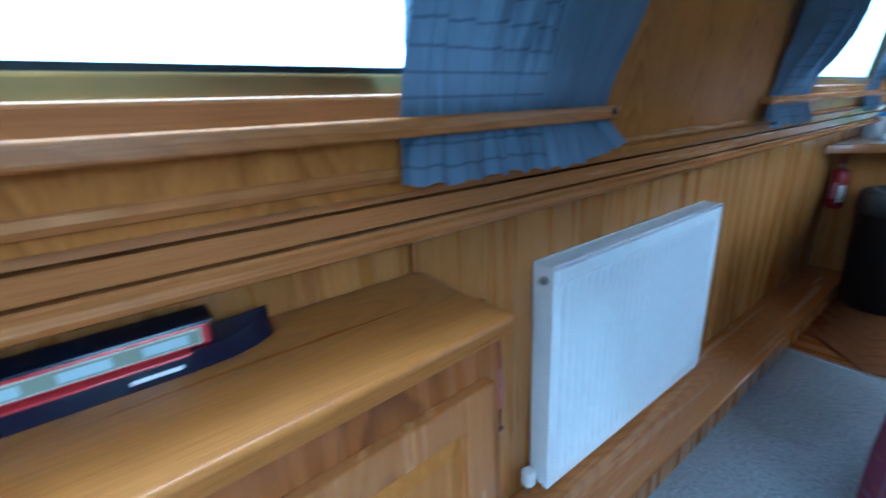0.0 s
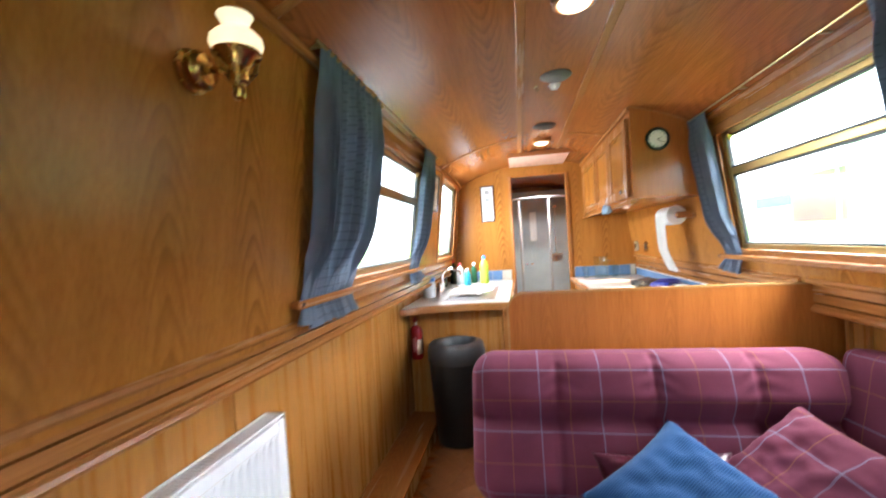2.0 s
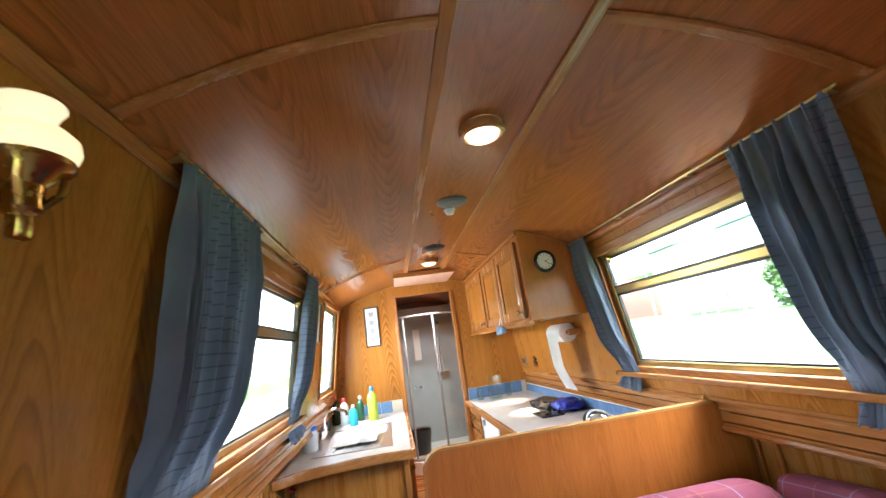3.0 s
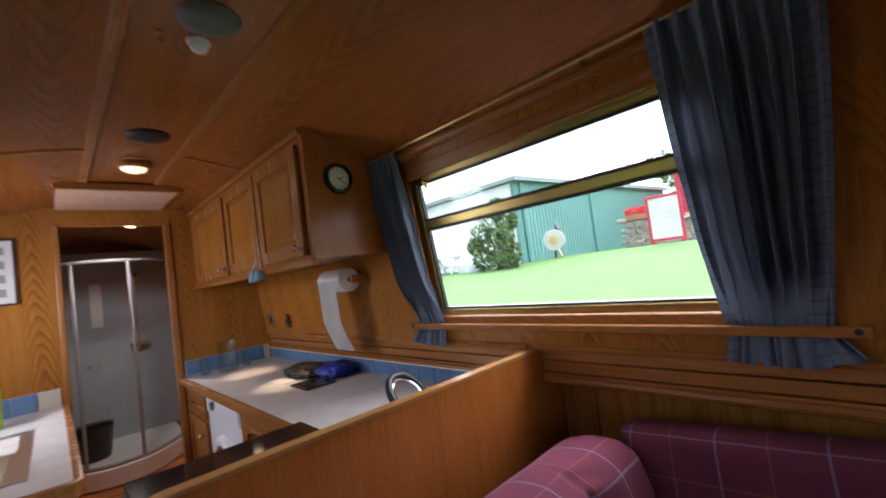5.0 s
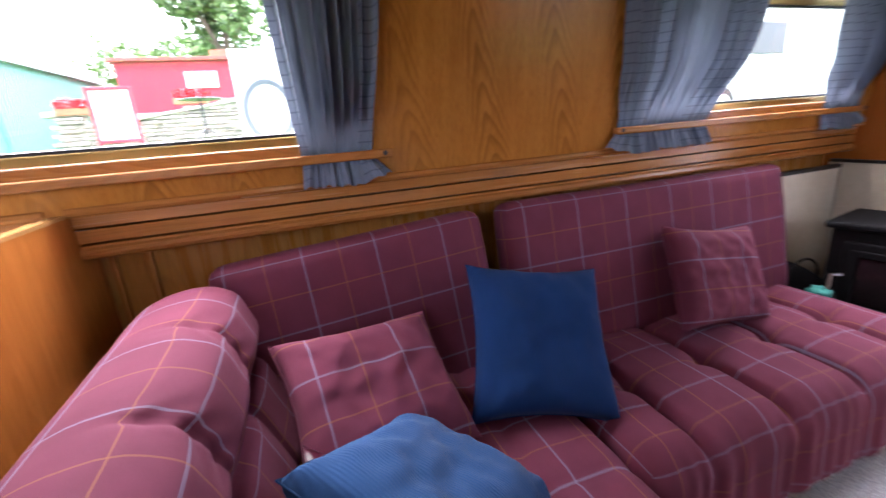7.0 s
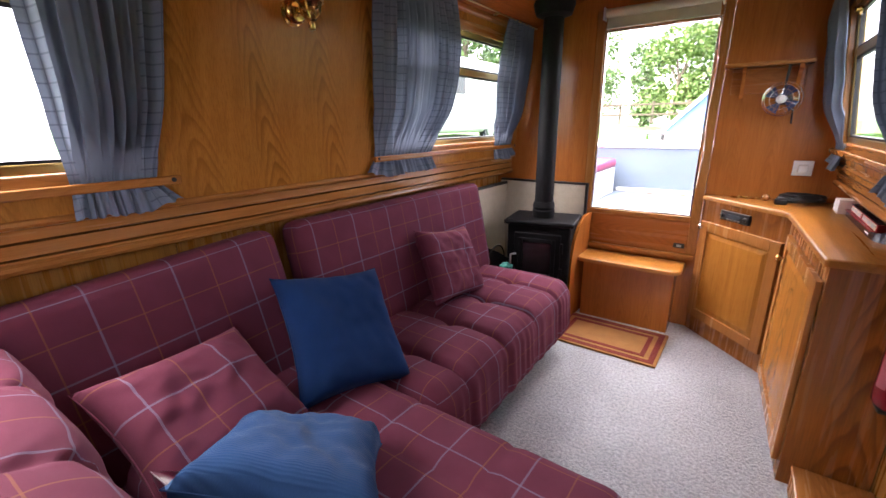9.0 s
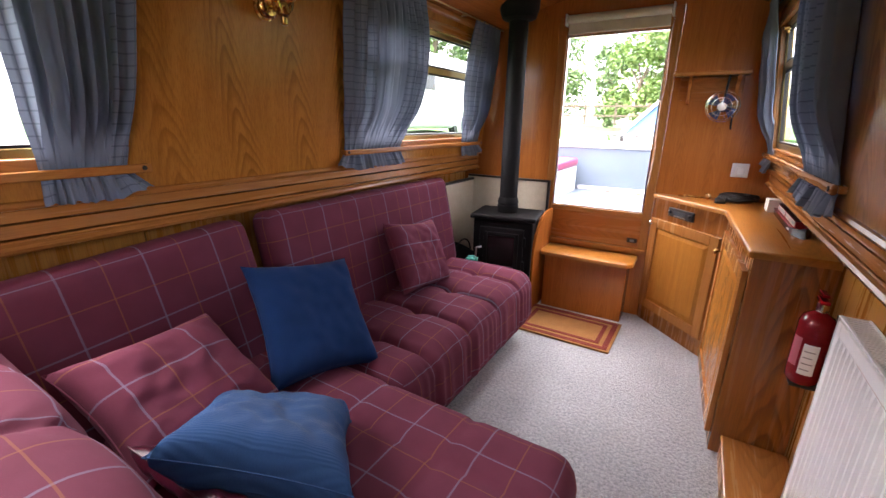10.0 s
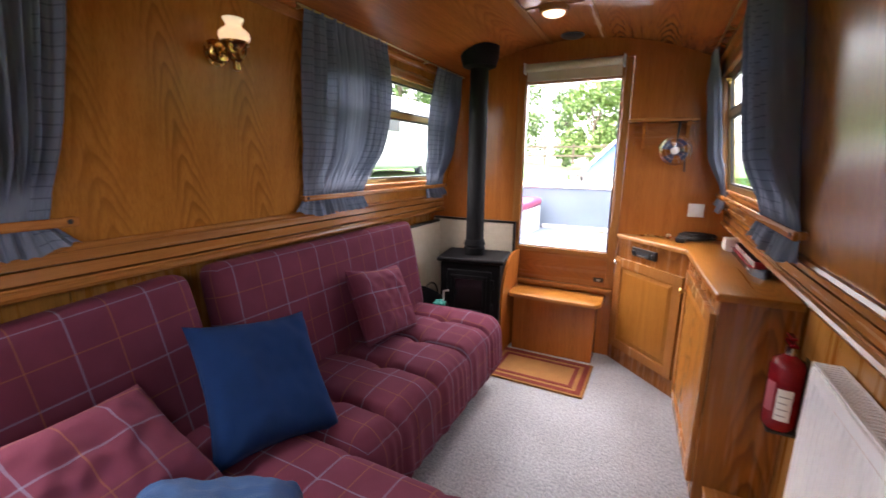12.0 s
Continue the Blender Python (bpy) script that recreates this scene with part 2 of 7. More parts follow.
# ---- building helpers ----
def link(name, bm, material, smooth=False):
    me = bpy.data.meshes.new(name)
    bm.normal_update()
    bm.to_mesh(me)
    bm.free()
    for m in material if isinstance(material, (list, tuple)) else [material]:
        me.materials.append(m)
    if smooth:
        me.polygons.foreach_set("use_smooth", [True] * len(me.polygons))
        me.set_sharp_from_angle(angle=radians(smooth if smooth is not True else 40))
    return new(name, me)


def whole(name, bm, material, label="", category="", kind="", group="", smooth=False):
    """A thing or a piece of the setting that is one mesh."""
    return tagged(link(name, bm, material, smooth), label, category, group, kind)


def thing(name, at, label, category, group="", kind=""):
    ob = new(name)
    ob.empty_display_size = 0.05
    ob.location = at
    return tagged(ob, label, category, group, kind)


def origin(ob):
    v = Vector(ob.location)
    while ob.parent:
        ob = ob.parent
        v += Vector(ob.location)
    return v


def part(name, bm, material, parent, label="", smooth=False):
    """Links a bmesh, drawn in world metres, as one mesh object under a thing or a part."""
    bmesh.ops.translate(bm, verts=bm.verts, vec=-origin(parent))
    ob = link(name, bm, material, smooth)
    ob.parent = parent
    return tagged(ob, label)


def B():
    return bmesh.new()


def box(bm, lo, hi, bevel=0.0, seg=2):
    lo, hi = Vector(lo), Vector(hi)
    r = bmesh.ops.create_cube(bm, size=1.0)
    for v in r["verts"]:
        v.co = Vector((lo[i] + (v.co[i] + 0.5) * (hi[i] - lo[i]) for i in range(3)))
    if bevel:
        edges = list({e for v in r["verts"] for e in v.link_edges})
        bmesh.ops.bevel(bm, geom=edges, offset=bevel, segments=seg, affect="EDGES", profile=0.5)
    return bm


def bbox(lo, hi, bevel=0.004, seg=2):
    return box(B(), lo, hi, bevel, seg)


def lathe(bm, profile, at, axis=(0, 0, 1), seg=24, caps=True):
    """profile: rows of radius, height along the axis."""
    q = Vector((0, 0, 1)).rotation_difference(Vector(axis).normalized()).to_matrix()
    rings = []
    for r, h in profile:
        rings.append([bm.verts.new(Vector(at) + q @ Vector((r * math.cos(a), r * math.sin(a), h)))
                      for a in (2 * math.pi * i / seg for i in range(seg))])
    for a, b in zip(rings, rings[1:]):
        for i in range(seg):
            bm.faces.new((a[i], a[(i + 1) % seg], b[(i + 1) % seg], b[i]))
    if caps and profile[0][0] > 1e-6:
        bm.faces.new(list(reversed(rings[0])))
    if caps and profile[-1][0] > 1e-6:
        bm.faces.new(rings[-1])
    bmesh.ops.remove_doubles(bm, verts=bm.verts, dist=1e-6)
    return bm


def tube(bm, pts, r, seg=10, closed=False):
    pts = [Vector(p) for p in pts]
    n = len(pts)
    rings = []
    side = None
    for i, p in enumerate(pts):
        a = pts[(i - 1) % n] if closed or i else pts[i]
        b = pts[(i + 1) % n] if closed or i < n - 1 else pts[i]
        d = (b - a).normalized()
        if side is None:
            side = d.cross(Vector((0, 0, 1))) if abs(d.z) < 0.9 else d.cross(Vector((1, 0, 0)))
        side = (side - d * side.dot(d)).normalized()
        up = d.cross(side)
        rr = r[i] if isinstance(r, (list, tuple)) else r
        rings.append([bm.verts.new(p + rr * (math.cos(t) * side + math.sin(t) * up)) for t in (2 * math.pi * j / seg for j in range(seg))])
    pairs = list(zip(rings, rings[1:])) + ([(rings[-1], rings[0])] if closed else [])
    for a, b in pairs:
        for i in range(seg):
            bm.faces.new((a[i], b[i], b[(i + 1) % seg], a[(i + 1) % seg]))
    if not closed:
        bm.faces.new(rings[0])
        bm.faces.new(list(reversed(rings[-1])))
    bmesh.ops.recalc_face_normals(bm, faces=bm.faces)
    return bm


def prism(bm, poly, z0, z1, bevel=0.0, seg=2):
    lo = [bm.verts.new((x, y, z0)) for x, y in poly]
    hi = [bm.verts.new((x, y, z1)) for x, y in poly]
    n = len(poly)
    fs = [bm.faces.new(list(reversed(lo))), bm.faces.new(hi)]
    fs += [bm.faces.new((lo[i], lo[(i + 1) % n], hi[(i + 1) % n], hi[i])) for i in range(n)]
    bmesh.ops.recalc_face_normals(bm, faces=fs)
    if bevel:
        es = [e for e in {e for f in fs for e in f.edges} if all(v.co.z > z1 - 1e-5 for v in e.verts) or abs(e.verts[0].co.z - e.verts[1].co.z) > 1e-4]
        bmesh.ops.bevel(bm, geom=es, offset=bevel, segments=seg, affect="EDGES", profile=0.5)
    return bm


def moved(bm, m):
    bmesh.ops.transform(bm, matrix=m, verts=bm.verts)
    return bm


def extrude_profile(bm, prof, y0, y1):
    """A moulding along y from a closed outline of (x, z)."""
    a = [bm.verts.new((x, y0, z)) for x, z in prof]
    b = [bm.verts.new((x, y1, z)) for x, z in prof]
    n = len(prof)
    for i in range(n):
        bm.faces.new((a[i], b[i], b[(i + 1) % n], a[(i + 1) % n]))
    bm.faces.new(a)
    bm.faces.new(list(reversed(b)))
    bmesh.ops.recalc_face_normals(bm, faces=bm.faces)
    return bm


def smoothstep(a, b, x):
    t = min(1.0, max(0.0, (x - a) / (b - a)))
    return t * t * (3 - 2 * t)


def pad(sx, sy, sz, r, n=(24, 24, 6), shape=None, uvshift=(0, 0)):
    """A padded block round its own centre: a rounded box with UVs in metres that run on over its sides.
    shape(x, y, z, top) gives a shift of each point; top is 1 on the upper face and 0 on the lower."""
    bm = B()
    nx, ny, nz = n
    hx, hy, hz = sx / 2, sy / 2, sz / 2
    uvl = bm.loops.layers.uv.new("UVMap")
    cache = {}

    def vert(x, y, z):
        key = (round(x, 5), round(y, 5), round(z, 5))
        if key not in cache:
            inner = Vector((max(-hx + r, min(hx - r, x)), max(-hy + r, min(hy - r, y)), max(-hz + r, min(hz - r, z))))
            d = Vector((x, y, z)) - inner
            p = inner + (d.normalized() * r if d.length > 1e-6 else d)
            if shape:
                p = p + Vector(shape(p.x, p.y, p.z, (z + hz) / sz))
            cache[key] = bm.verts.new(p)
        return cache[key]

    def line(h, k):
        return [-h + 2 * h * i / k for i in range(k + 1)]

    X, Y, Z = line(hx, nx), line(hy, ny), line(hz, nz)

    def face(quads, uvs):
        f = bm.faces.new([vert(*q) for q in quads])
        f.smooth = True
        for lp, (u, v) in zip(f.loops, uvs):
            lp[uvl].uv = (u + uvshift[0], v + uvshift[1])

    for i in range(nx):
        for j in range(ny):
            q = [(X[i], Y[j]), (X[i + 1], Y[j]), (X[i + 1], Y[j + 1]), (X[i], Y[j + 1])]
            face([(x, y, hz) for x, y in q], q)
            face([(x, y, -hz) for x, y in reversed(q)], list(reversed(q)))
    for i in range(nx):
        for j in range(nz):
            q = [(X[i], Z[j]), (X[i + 1], Z[j]), (X[i + 1], Z[j + 1]), (X[i], Z[j + 1])]
            face([(x, -hy, z) for x, z in q], [(x, -hy - (hz - z)) for x, z in q])
            face([(x, hy, z) for x, z in reversed(q)], [(x, hy + (hz - z)) for x, z in reversed(q)])
    for i in range(ny):
        for j in range(nz):
            q = [(Y[i], Z[j]), (Y[i + 1], Z[j]), (Y[i + 1], Z[j + 1]), (Y[i], Z[j + 1])]
            face([(hx, y, z) for y, z in q], [(hx + (hz - z), y) for y, z in q])
            face([(-hx, y, z) for y, z in reversed(q)], [(-hx - (hz - z), y) for y, z in reversed(q)])
    return bm


def pillow(w, h, t, seed=0, n=36):
    """A scatter cushion in the xy plane: pinched corners, full middle, a few soft dents."""
    bm = B()
    uvl = bm.loops.layers.uv.new("UVMap")
    sides = []
    for s in (1, -1):
        g = []
        for j in range(n + 1):
            row = []
            for i in range(n + 1):
                a, b = 2 * i / n - 1, 2 * j / n - 1
                edge = (1 - a ** 4) * (1 - b ** 4)
                x = a * w / 2 * (1 - 0.11 * (1 - b * b) * abs(a) ** 3)
                y = b * h / 2 * (1 - 0.11 * (1 - a * a) * abs(b) ** 3)
                z = s * t / 2 * max(edge, 0) ** 0.45
                z += 0.012 * edge * noise.noise(Vector((a * 1.7 + seed, b * 1.7, s * 3.0)))
                z += 0.009 * edge * noise.noise(Vector((a * 5 + seed, b * 5, s * 2.0)))
                z += 0.004 * (1 - edge) * math.sin(14 * math.atan2(b, a) + 3 * noise.noise(Vector((a * 3, b * 3, seed)))) * max(0.0, 1 - max(abs(a), abs(b)) ** 8)
                z += s * 0.006 * math.sin(9 * (a - b) + 4 * noise.noise(Vector((a * 2 + seed, b * 2, 5.0)))) * (abs(a * b) ** 1.5) * edge ** 0.5
                row.append(bm.verts.new((x, y, z)))
            g.append(row)
        sides.append(g)
        for j in range(n):
            for i in range(n):
                vs = [g[j][i], g[j][i + 1], g[j + 1][i + 1], g[j + 1][i]]
                f = bm.faces.new(vs if s > 0 else vs[::-1])
                f.smooth = True
                for lp in f.loops:
                    lp[uvl].uv = (lp.vert.co.x, lp.vert.co.y)
    bmesh.ops.remove_doubles(bm, verts=bm.verts, dist=0.0008)
    return bm


def frame_from(o, xa, ya):
    """A matrix with its origin at o, x axis along xa, y axis near ya."""
    x = Vector(xa).normalized()
    z = x.cross(Vector(ya)).normalized()
    y = z.cross(x)
    m = Matrix((x, y, z)).transposed().to_4x4()
    m.translation = Vector(o)
    return m
# ---- the shell of the boat ----
Y_BOW, Y_GAL, Y_END = 0.0, 5.48, 7.6
X_LOW, Z_GUN, Z_COR, Z_TOP = 0.99, 1.0, 1.80, 1.985


def wall_x(z):
    """Inner face of the cabin side, which leans inwards."""
    return 0.868 - 0.125 * (z - Z_GUN)


def side_panel(s, y0, y1, holes):
    """Upper cabin side with openings (y0, y1, z0, z1)."""
    ys = sorted({y0, y1, *(h[0] for h in holes), *(h[1] for h in holes)})
    zs = sorted({Z_GUN, Z_COR + 0.02, *(h[2] for h in holes), *(h[3] for h in holes)})
    bm = B()
    made = {}

    def v(y, z, out):
        if (y, z, out) not in made:
            made[y, z, out] = bm.verts.new((s * (wall_x(z) + (0.046 if out else 0)), y, z))
        return made[y, z, out]

    solid = {}
    for a, b in zip(ys, ys[1:]):
        for c, d in zip(zs, zs[1:]):
            my, mz = (a + b) / 2, (c + d) / 2
            solid[a, c] = not any(h[0] < my < h[1] and h[2] < mz < h[3] for h in holes)
    for i, (a, b) in enumerate(zip(ys, ys[1:])):
        for j, (c, d) in enumerate(zip(zs, zs[1:])):
            if not solid[a, c]:
                continue
            for out in (0, 1):
                bm.faces.new([v(a, c, out), v(b, c, out), v(b, d, out), v(a, d, out)])
            for (p, q), near in ((((a, c), (a, d)), (ys[i - 1], c) if i else None), (((b, c), (b, d)), (b, c) if i < len(ys) - 2 else None),
                                 (((a, c), (b, c)), (a, zs[j - 1]) if j else None), (((a, d), (b, d)), (a, d) if j < len(zs) - 2 else None)):
                if near is None or not solid[near]:
                    bm.faces.new([v(*p, 0), v(*q, 0), v(*q, 1), v(*p, 1)])
    bmesh.ops.recalc_face_normals(bm, faces=bm.faces)
    return bm


WZ0, WZ1 = 1.125, 1.70
WIN_L = [(0.12, 1.38, WZ0, WZ1), (2.50, 3.80, WZ0, WZ1), (4.48, 5.20, 1.112, 1.755)]
WIN_R = [(0.12, 1.36, WZ0, WZ1), (2.44, 3.52, WZ0, WZ1)]
whole("wall_port", side_panel(-1, -0.06, Y_GAL + 0.03, WIN_L), oak_z, "varnished oak-veneered cabin side with window openings", "wall", "structure")
whole("wall_starboard", side_panel(1, -0.06, Y_GAL + 0.03, WIN_R), oak_z, "varnished oak-veneered cabin side with window openings", "wall", "structure")
for s, nm in ((-1, "wall_low_port"), (1, "wall_low_starboard")):
    low = thing(nm, (s * X_LOW, 2.0, 0.0), "pale oak lining boards below the gunwale", "wall", kind="structure")
    for y0, y1 in ((-0.06, 0.80), (0.80, 2.236), (2.236, 3.66), (3.66, 5.10), (5.10, Y_END)):
        lo, hi = sorted((s * X_LOW, s * (X_LOW + 0.012)))
        part("panel", bbox((lo, y0 + 0.0015, -0.02), (hi, y1 - 0.0015, 0.995), 0.0012, 1), lower_m, low)
    lo, hi = sorted((s * (X_LOW + 0.012), s * (X_LOW + 0.05)))
    part("backing", bbox((lo, -0.06, -0.02), (hi, Y_END, 0.995), 0), lower_m, low)
    # gunwale moulding: two grooved boards with a rounded nosing
    prof = [(0.99, 0.905), (0.885, 0.905), (0.874, 0.910), (0.870, 0.918), (0.874, 0.926), (0.882, 0.931), (0.882, 0.936), (0.925, 0.9365),
            (0.925, 0.941), (0.881, 0.9415), (0.880, 0.9695), (0.925, 0.970), (0.925, 0.9745), (0.879, 0.975), (0.880, 0.998), (0.872, 1.000), (0.858, 1.004),
            (0.853, 1.012), (0.857, 1.020), (0.866, 1.024), (0.99, 1.024)]
    for y0, y1 in ((0.0, 3.052), (3.092, Y_GAL)) if s > 0 else ((0.0, Y_GAL),):
        whole("trim_gunwale", extrude_profile(B(), [(s * x, z + 0.012 if s < 0 else z if z > 1.0 else 1.0 - (1.0 - z) * 1.17) for x, z in prof], y0, y1), trim_y, "grooved oak rail moulding along the gunwale", "moulding", "structure")
    # cornice along the ceiling
    whole("trim_cornice", extrude_profile(B(), [(s * x, z) for x, z in ((0.80, 1.775), (0.765, 1.775), (0.752, 1.783), (0.750, 1.797), (0.758, 1.812), (0.80, 1.83))], 0.0, Y_GAL),
          trim_y, "slim oak cornice between side and ceiling", "moulding", "structure")


def ceil_z(x):
    return Z_TOP - 0.19 * (abs(x) / 0.78) ** 2.1


def ceiling_sheet(y0, y1):
    bm = B()
    xs = [-0.86 + 1.72 * i / 24 for i in range(25)]
    rows = [[bm.verts.new((x, y, ceil_z(x) + up)) for x in xs] for y, up in ((y0, 0), (y1, 0), (y1, 0.04), (y0, 0.04))]
    for a, b in ((0, 1), (1, 2), (2, 3), (3, 0)):
        for i in range(24):
            bm.faces.new((rows[a][i], rows[a][i + 1], rows[b][i + 1], rows[b][i]))
    for e in (0, 24):
        bm.faces.new([r[e] for r in rows])
    bmesh.ops.recalc_face_normals(bm, faces=bm.faces)
    return bm


whole("ceiling", ceiling_sheet(-0.06, Y_END), ceil_m, "arched ceiling of glossy reddish oak veneer", "ceiling", "structure", smooth=30)
# battens: two along, some across
for x in (-0.165, 0.150):
    whole("trim_batten", bbox((x - 0.017, 0.0, ceil_z(x) - 0.007), (x + 0.017, Y_GAL, ceil_z(x) + 0.004), 0.003), trim_y, "flat oak batten along the ceiling", "batten", "structure")


def cross_batten(y, x0, x1, w=0.016, t=0.007):
    bm = B()
    n = 14
    rows = []
    for i in range(n + 1):
        x = x0 + (x1 - x0) * i / n
        z = ceil_z(x)
        rows.append([bm.verts.new((x, y + a, z + b)) for a, b in ((-w, 0.002), (-w, -t * 0.6), (-w * 0.6, -t), (w * 0.6, -t), (w, -t * 0.6), (w, 0.002))])
    for a, b in zip(rows, rows[1:]):
        for i in range(6):
            bm.faces.new((a[i], a[(i + 1) % 6], b[(i + 1) % 6], b[i]))
    bm.faces.new(rows[0])
    bm.faces.new(rows[-1])
    bmesh.ops.recalc_face_normals(bm, faces=bm.faces)
    return bm


for y, x0, x1 in ((2.16, -0.75, -0.182), (2.16, 0.167, 0.75), (4.36, -0.75, -0.182), (4.36, 0.167, 0.75), (0.62, -0.148, 0.133)):
    whole("trim_batten", cross_batten(y, x0, x1), trim_x, "oak batten across the ceiling", "batten", "structure")

# floor: carpet in the saloon, herringbone blocks in the galley
whole("floor", bbox((-1.05, -0.06, -0.06), (1.05, Y_END, -0.012), 0), red_x, "plywood boat floor", "floor", "structure")
whole("floor_carpet", bbox((-0.99, 0.0, -0.012), (0.99, 2.985, 0.0), 0), carpet_m, "short grey cut-pile carpet over the saloon floor", "carpet", "structure")
whole("trim_threshold", bbox((-0.81, 2.985, -0.006), (-0.26, 3.008, 0.004), 0.002), steel_m, "thin metal strip between carpet and wood floor", "threshold", "structure")

# bow bulkhead with the door opening
bm = B()
for sd in (-1, 1):
    extrude_profile(bm, [(sd * 0.345, 0.0), (sd * 0.345, 2.0), (sd * (wall_x(2.0) + 0.03), 2.0), (sd * (wall_x(1.0) + 0.03), 1.0), (sd * 0.99, 1.0), (sd * 0.99, 0.0)], -0.05, 0.0)
for lo, hi in (((-0.345, -0.05, 0.0), (0.345, 0.0, 0.46)), ((-0.345, -0.05, 1.86), (0.345, 0.0, 2.0))):
    box(bm, lo, hi)
whole("wall_bow", bm, red_z, "glossy reddish oak bow bulkhead", "wall", "structure")
# galley bulkhead with its doorway
bm = B()
for sd, x in ((-1, -0.275), (1, 0.29)):
    extrude_profile(bm, [(x, 0.0), (x, 2.0), (sd * (wall_x(2.0) + 0.03), 2.0), (sd * (wall_x(1.0) + 0.03), 1.0), (sd * 0.99, 1.0), (sd * 0.99, 0.0)], Y_GAL, Y_GAL + 0.03)
box(bm, (-0.275, Y_GAL, 1.85), (0.29, Y_GAL + 0.03, 2.0))
whole("wall_galley", bm, oak_z, "varnished oak bulkhead behind the galley", "wall", "structure")
for x0, x1 in ((-0.283, -0.255), (0.262, 0.298)):
    whole("trim_doorway", bbox((x0, Y_GAL - 0.012, 0.0), (x1, Y_GAL + 0.045, 1.86), 0.005), trim_z, "oak door lining", "door lining", "structure")
# walls that close the after cabin
whole("wall_stern", bbox((-1.0, Y_END - 0.02, 0.0), (1.0, Y_END + 0.03, 2.0), 0), oak_x, "oak bulkhead behind the shower", "wall", "structure")
for s in (-1, 1):
    bm = extrude_profile(B(), [(s * 0.865, 0.9), (s * 0.905, 0.9), (s * (wall_x(2.0) + 0.04), 2.0), (s * wall_x(2.0), 2.0)], Y_GAL + 0.03, Y_END)
    whole("wall_after", bm, oak_z, "oak side of the after cabin", "wall", "structure")

# heating duct along the port side
duct = thing("pipe_duct", (-0.9, 1.3, 0), "boxed-in oak pipe duct along the floor under the radiator", "pipe duct", kind="structure")
part("front", bbox((-0.812, 1.185, 0.0), (-0.792, 3.98, 0.085), 0.003), lower_m, duct)
part("lid", bbox((-0.99, 1.185, 0.085), (-0.786, 3.98, 0.102), 0.005), trim_y, duct)

# low partition between saloon and galley
pa = thing("partition", (0.35, 3.07, 0), "low reddish oak partition with glossy capping behind the sofa", "partition", kind="structure")
R = 0.07
arc = [(-0.27 + R - R * math.cos(a), 1.0 - R + R * math.sin(a)) for a in (math.pi / 2 * i / 8 for i in range(9))]
poly = [(-0.27, 0.0)] + arc + [(0.985, 1.0), (0.985, 0.0)]
bm = B()
prism(bm, poly, 3.058, 3.082)
moved(bm, Matrix(((1, 0, 0, 0), (0, 0, 1, 0), (0, 1, 0, 0), (0, 0, 0, 1))))
bmesh.ops.recalc_face_normals(bm, faces=bm.faces)
part("panel", bm, red_z, pa)
bm = B()
outer = [(-0.278, 0.0)] + [(-0.278 + (R + .008) * (1 - math.cos(a)), 1.008 - (R + .008) + (R + .008) * math.sin(a)) for a in (math.pi / 2 * i / 8 for i in range(9))] + [(0.885, 1.008)]
inner = [(0.885, 0.9995)] + [(x, z) for x, z in reversed(arc)] + [(-0.27, 0.0)]
prism(bm, outer + inner, 3.055, 3.085)
moved(bm, Matrix(((1, 0, 0, 0), (0, 0, 1, 0), (0, 1, 0, 0), (0, 0, 0, 1))))
bmesh.ops.recalc_face_normals(bm, faces=bm.faces)
part("capping", bm, wood("oak_edge", (0.24, 0.10, 0.030), (0.46, 0.24, 0.085), "x", rough=0.14, figure=0.3), pa, "glossy oak capping")


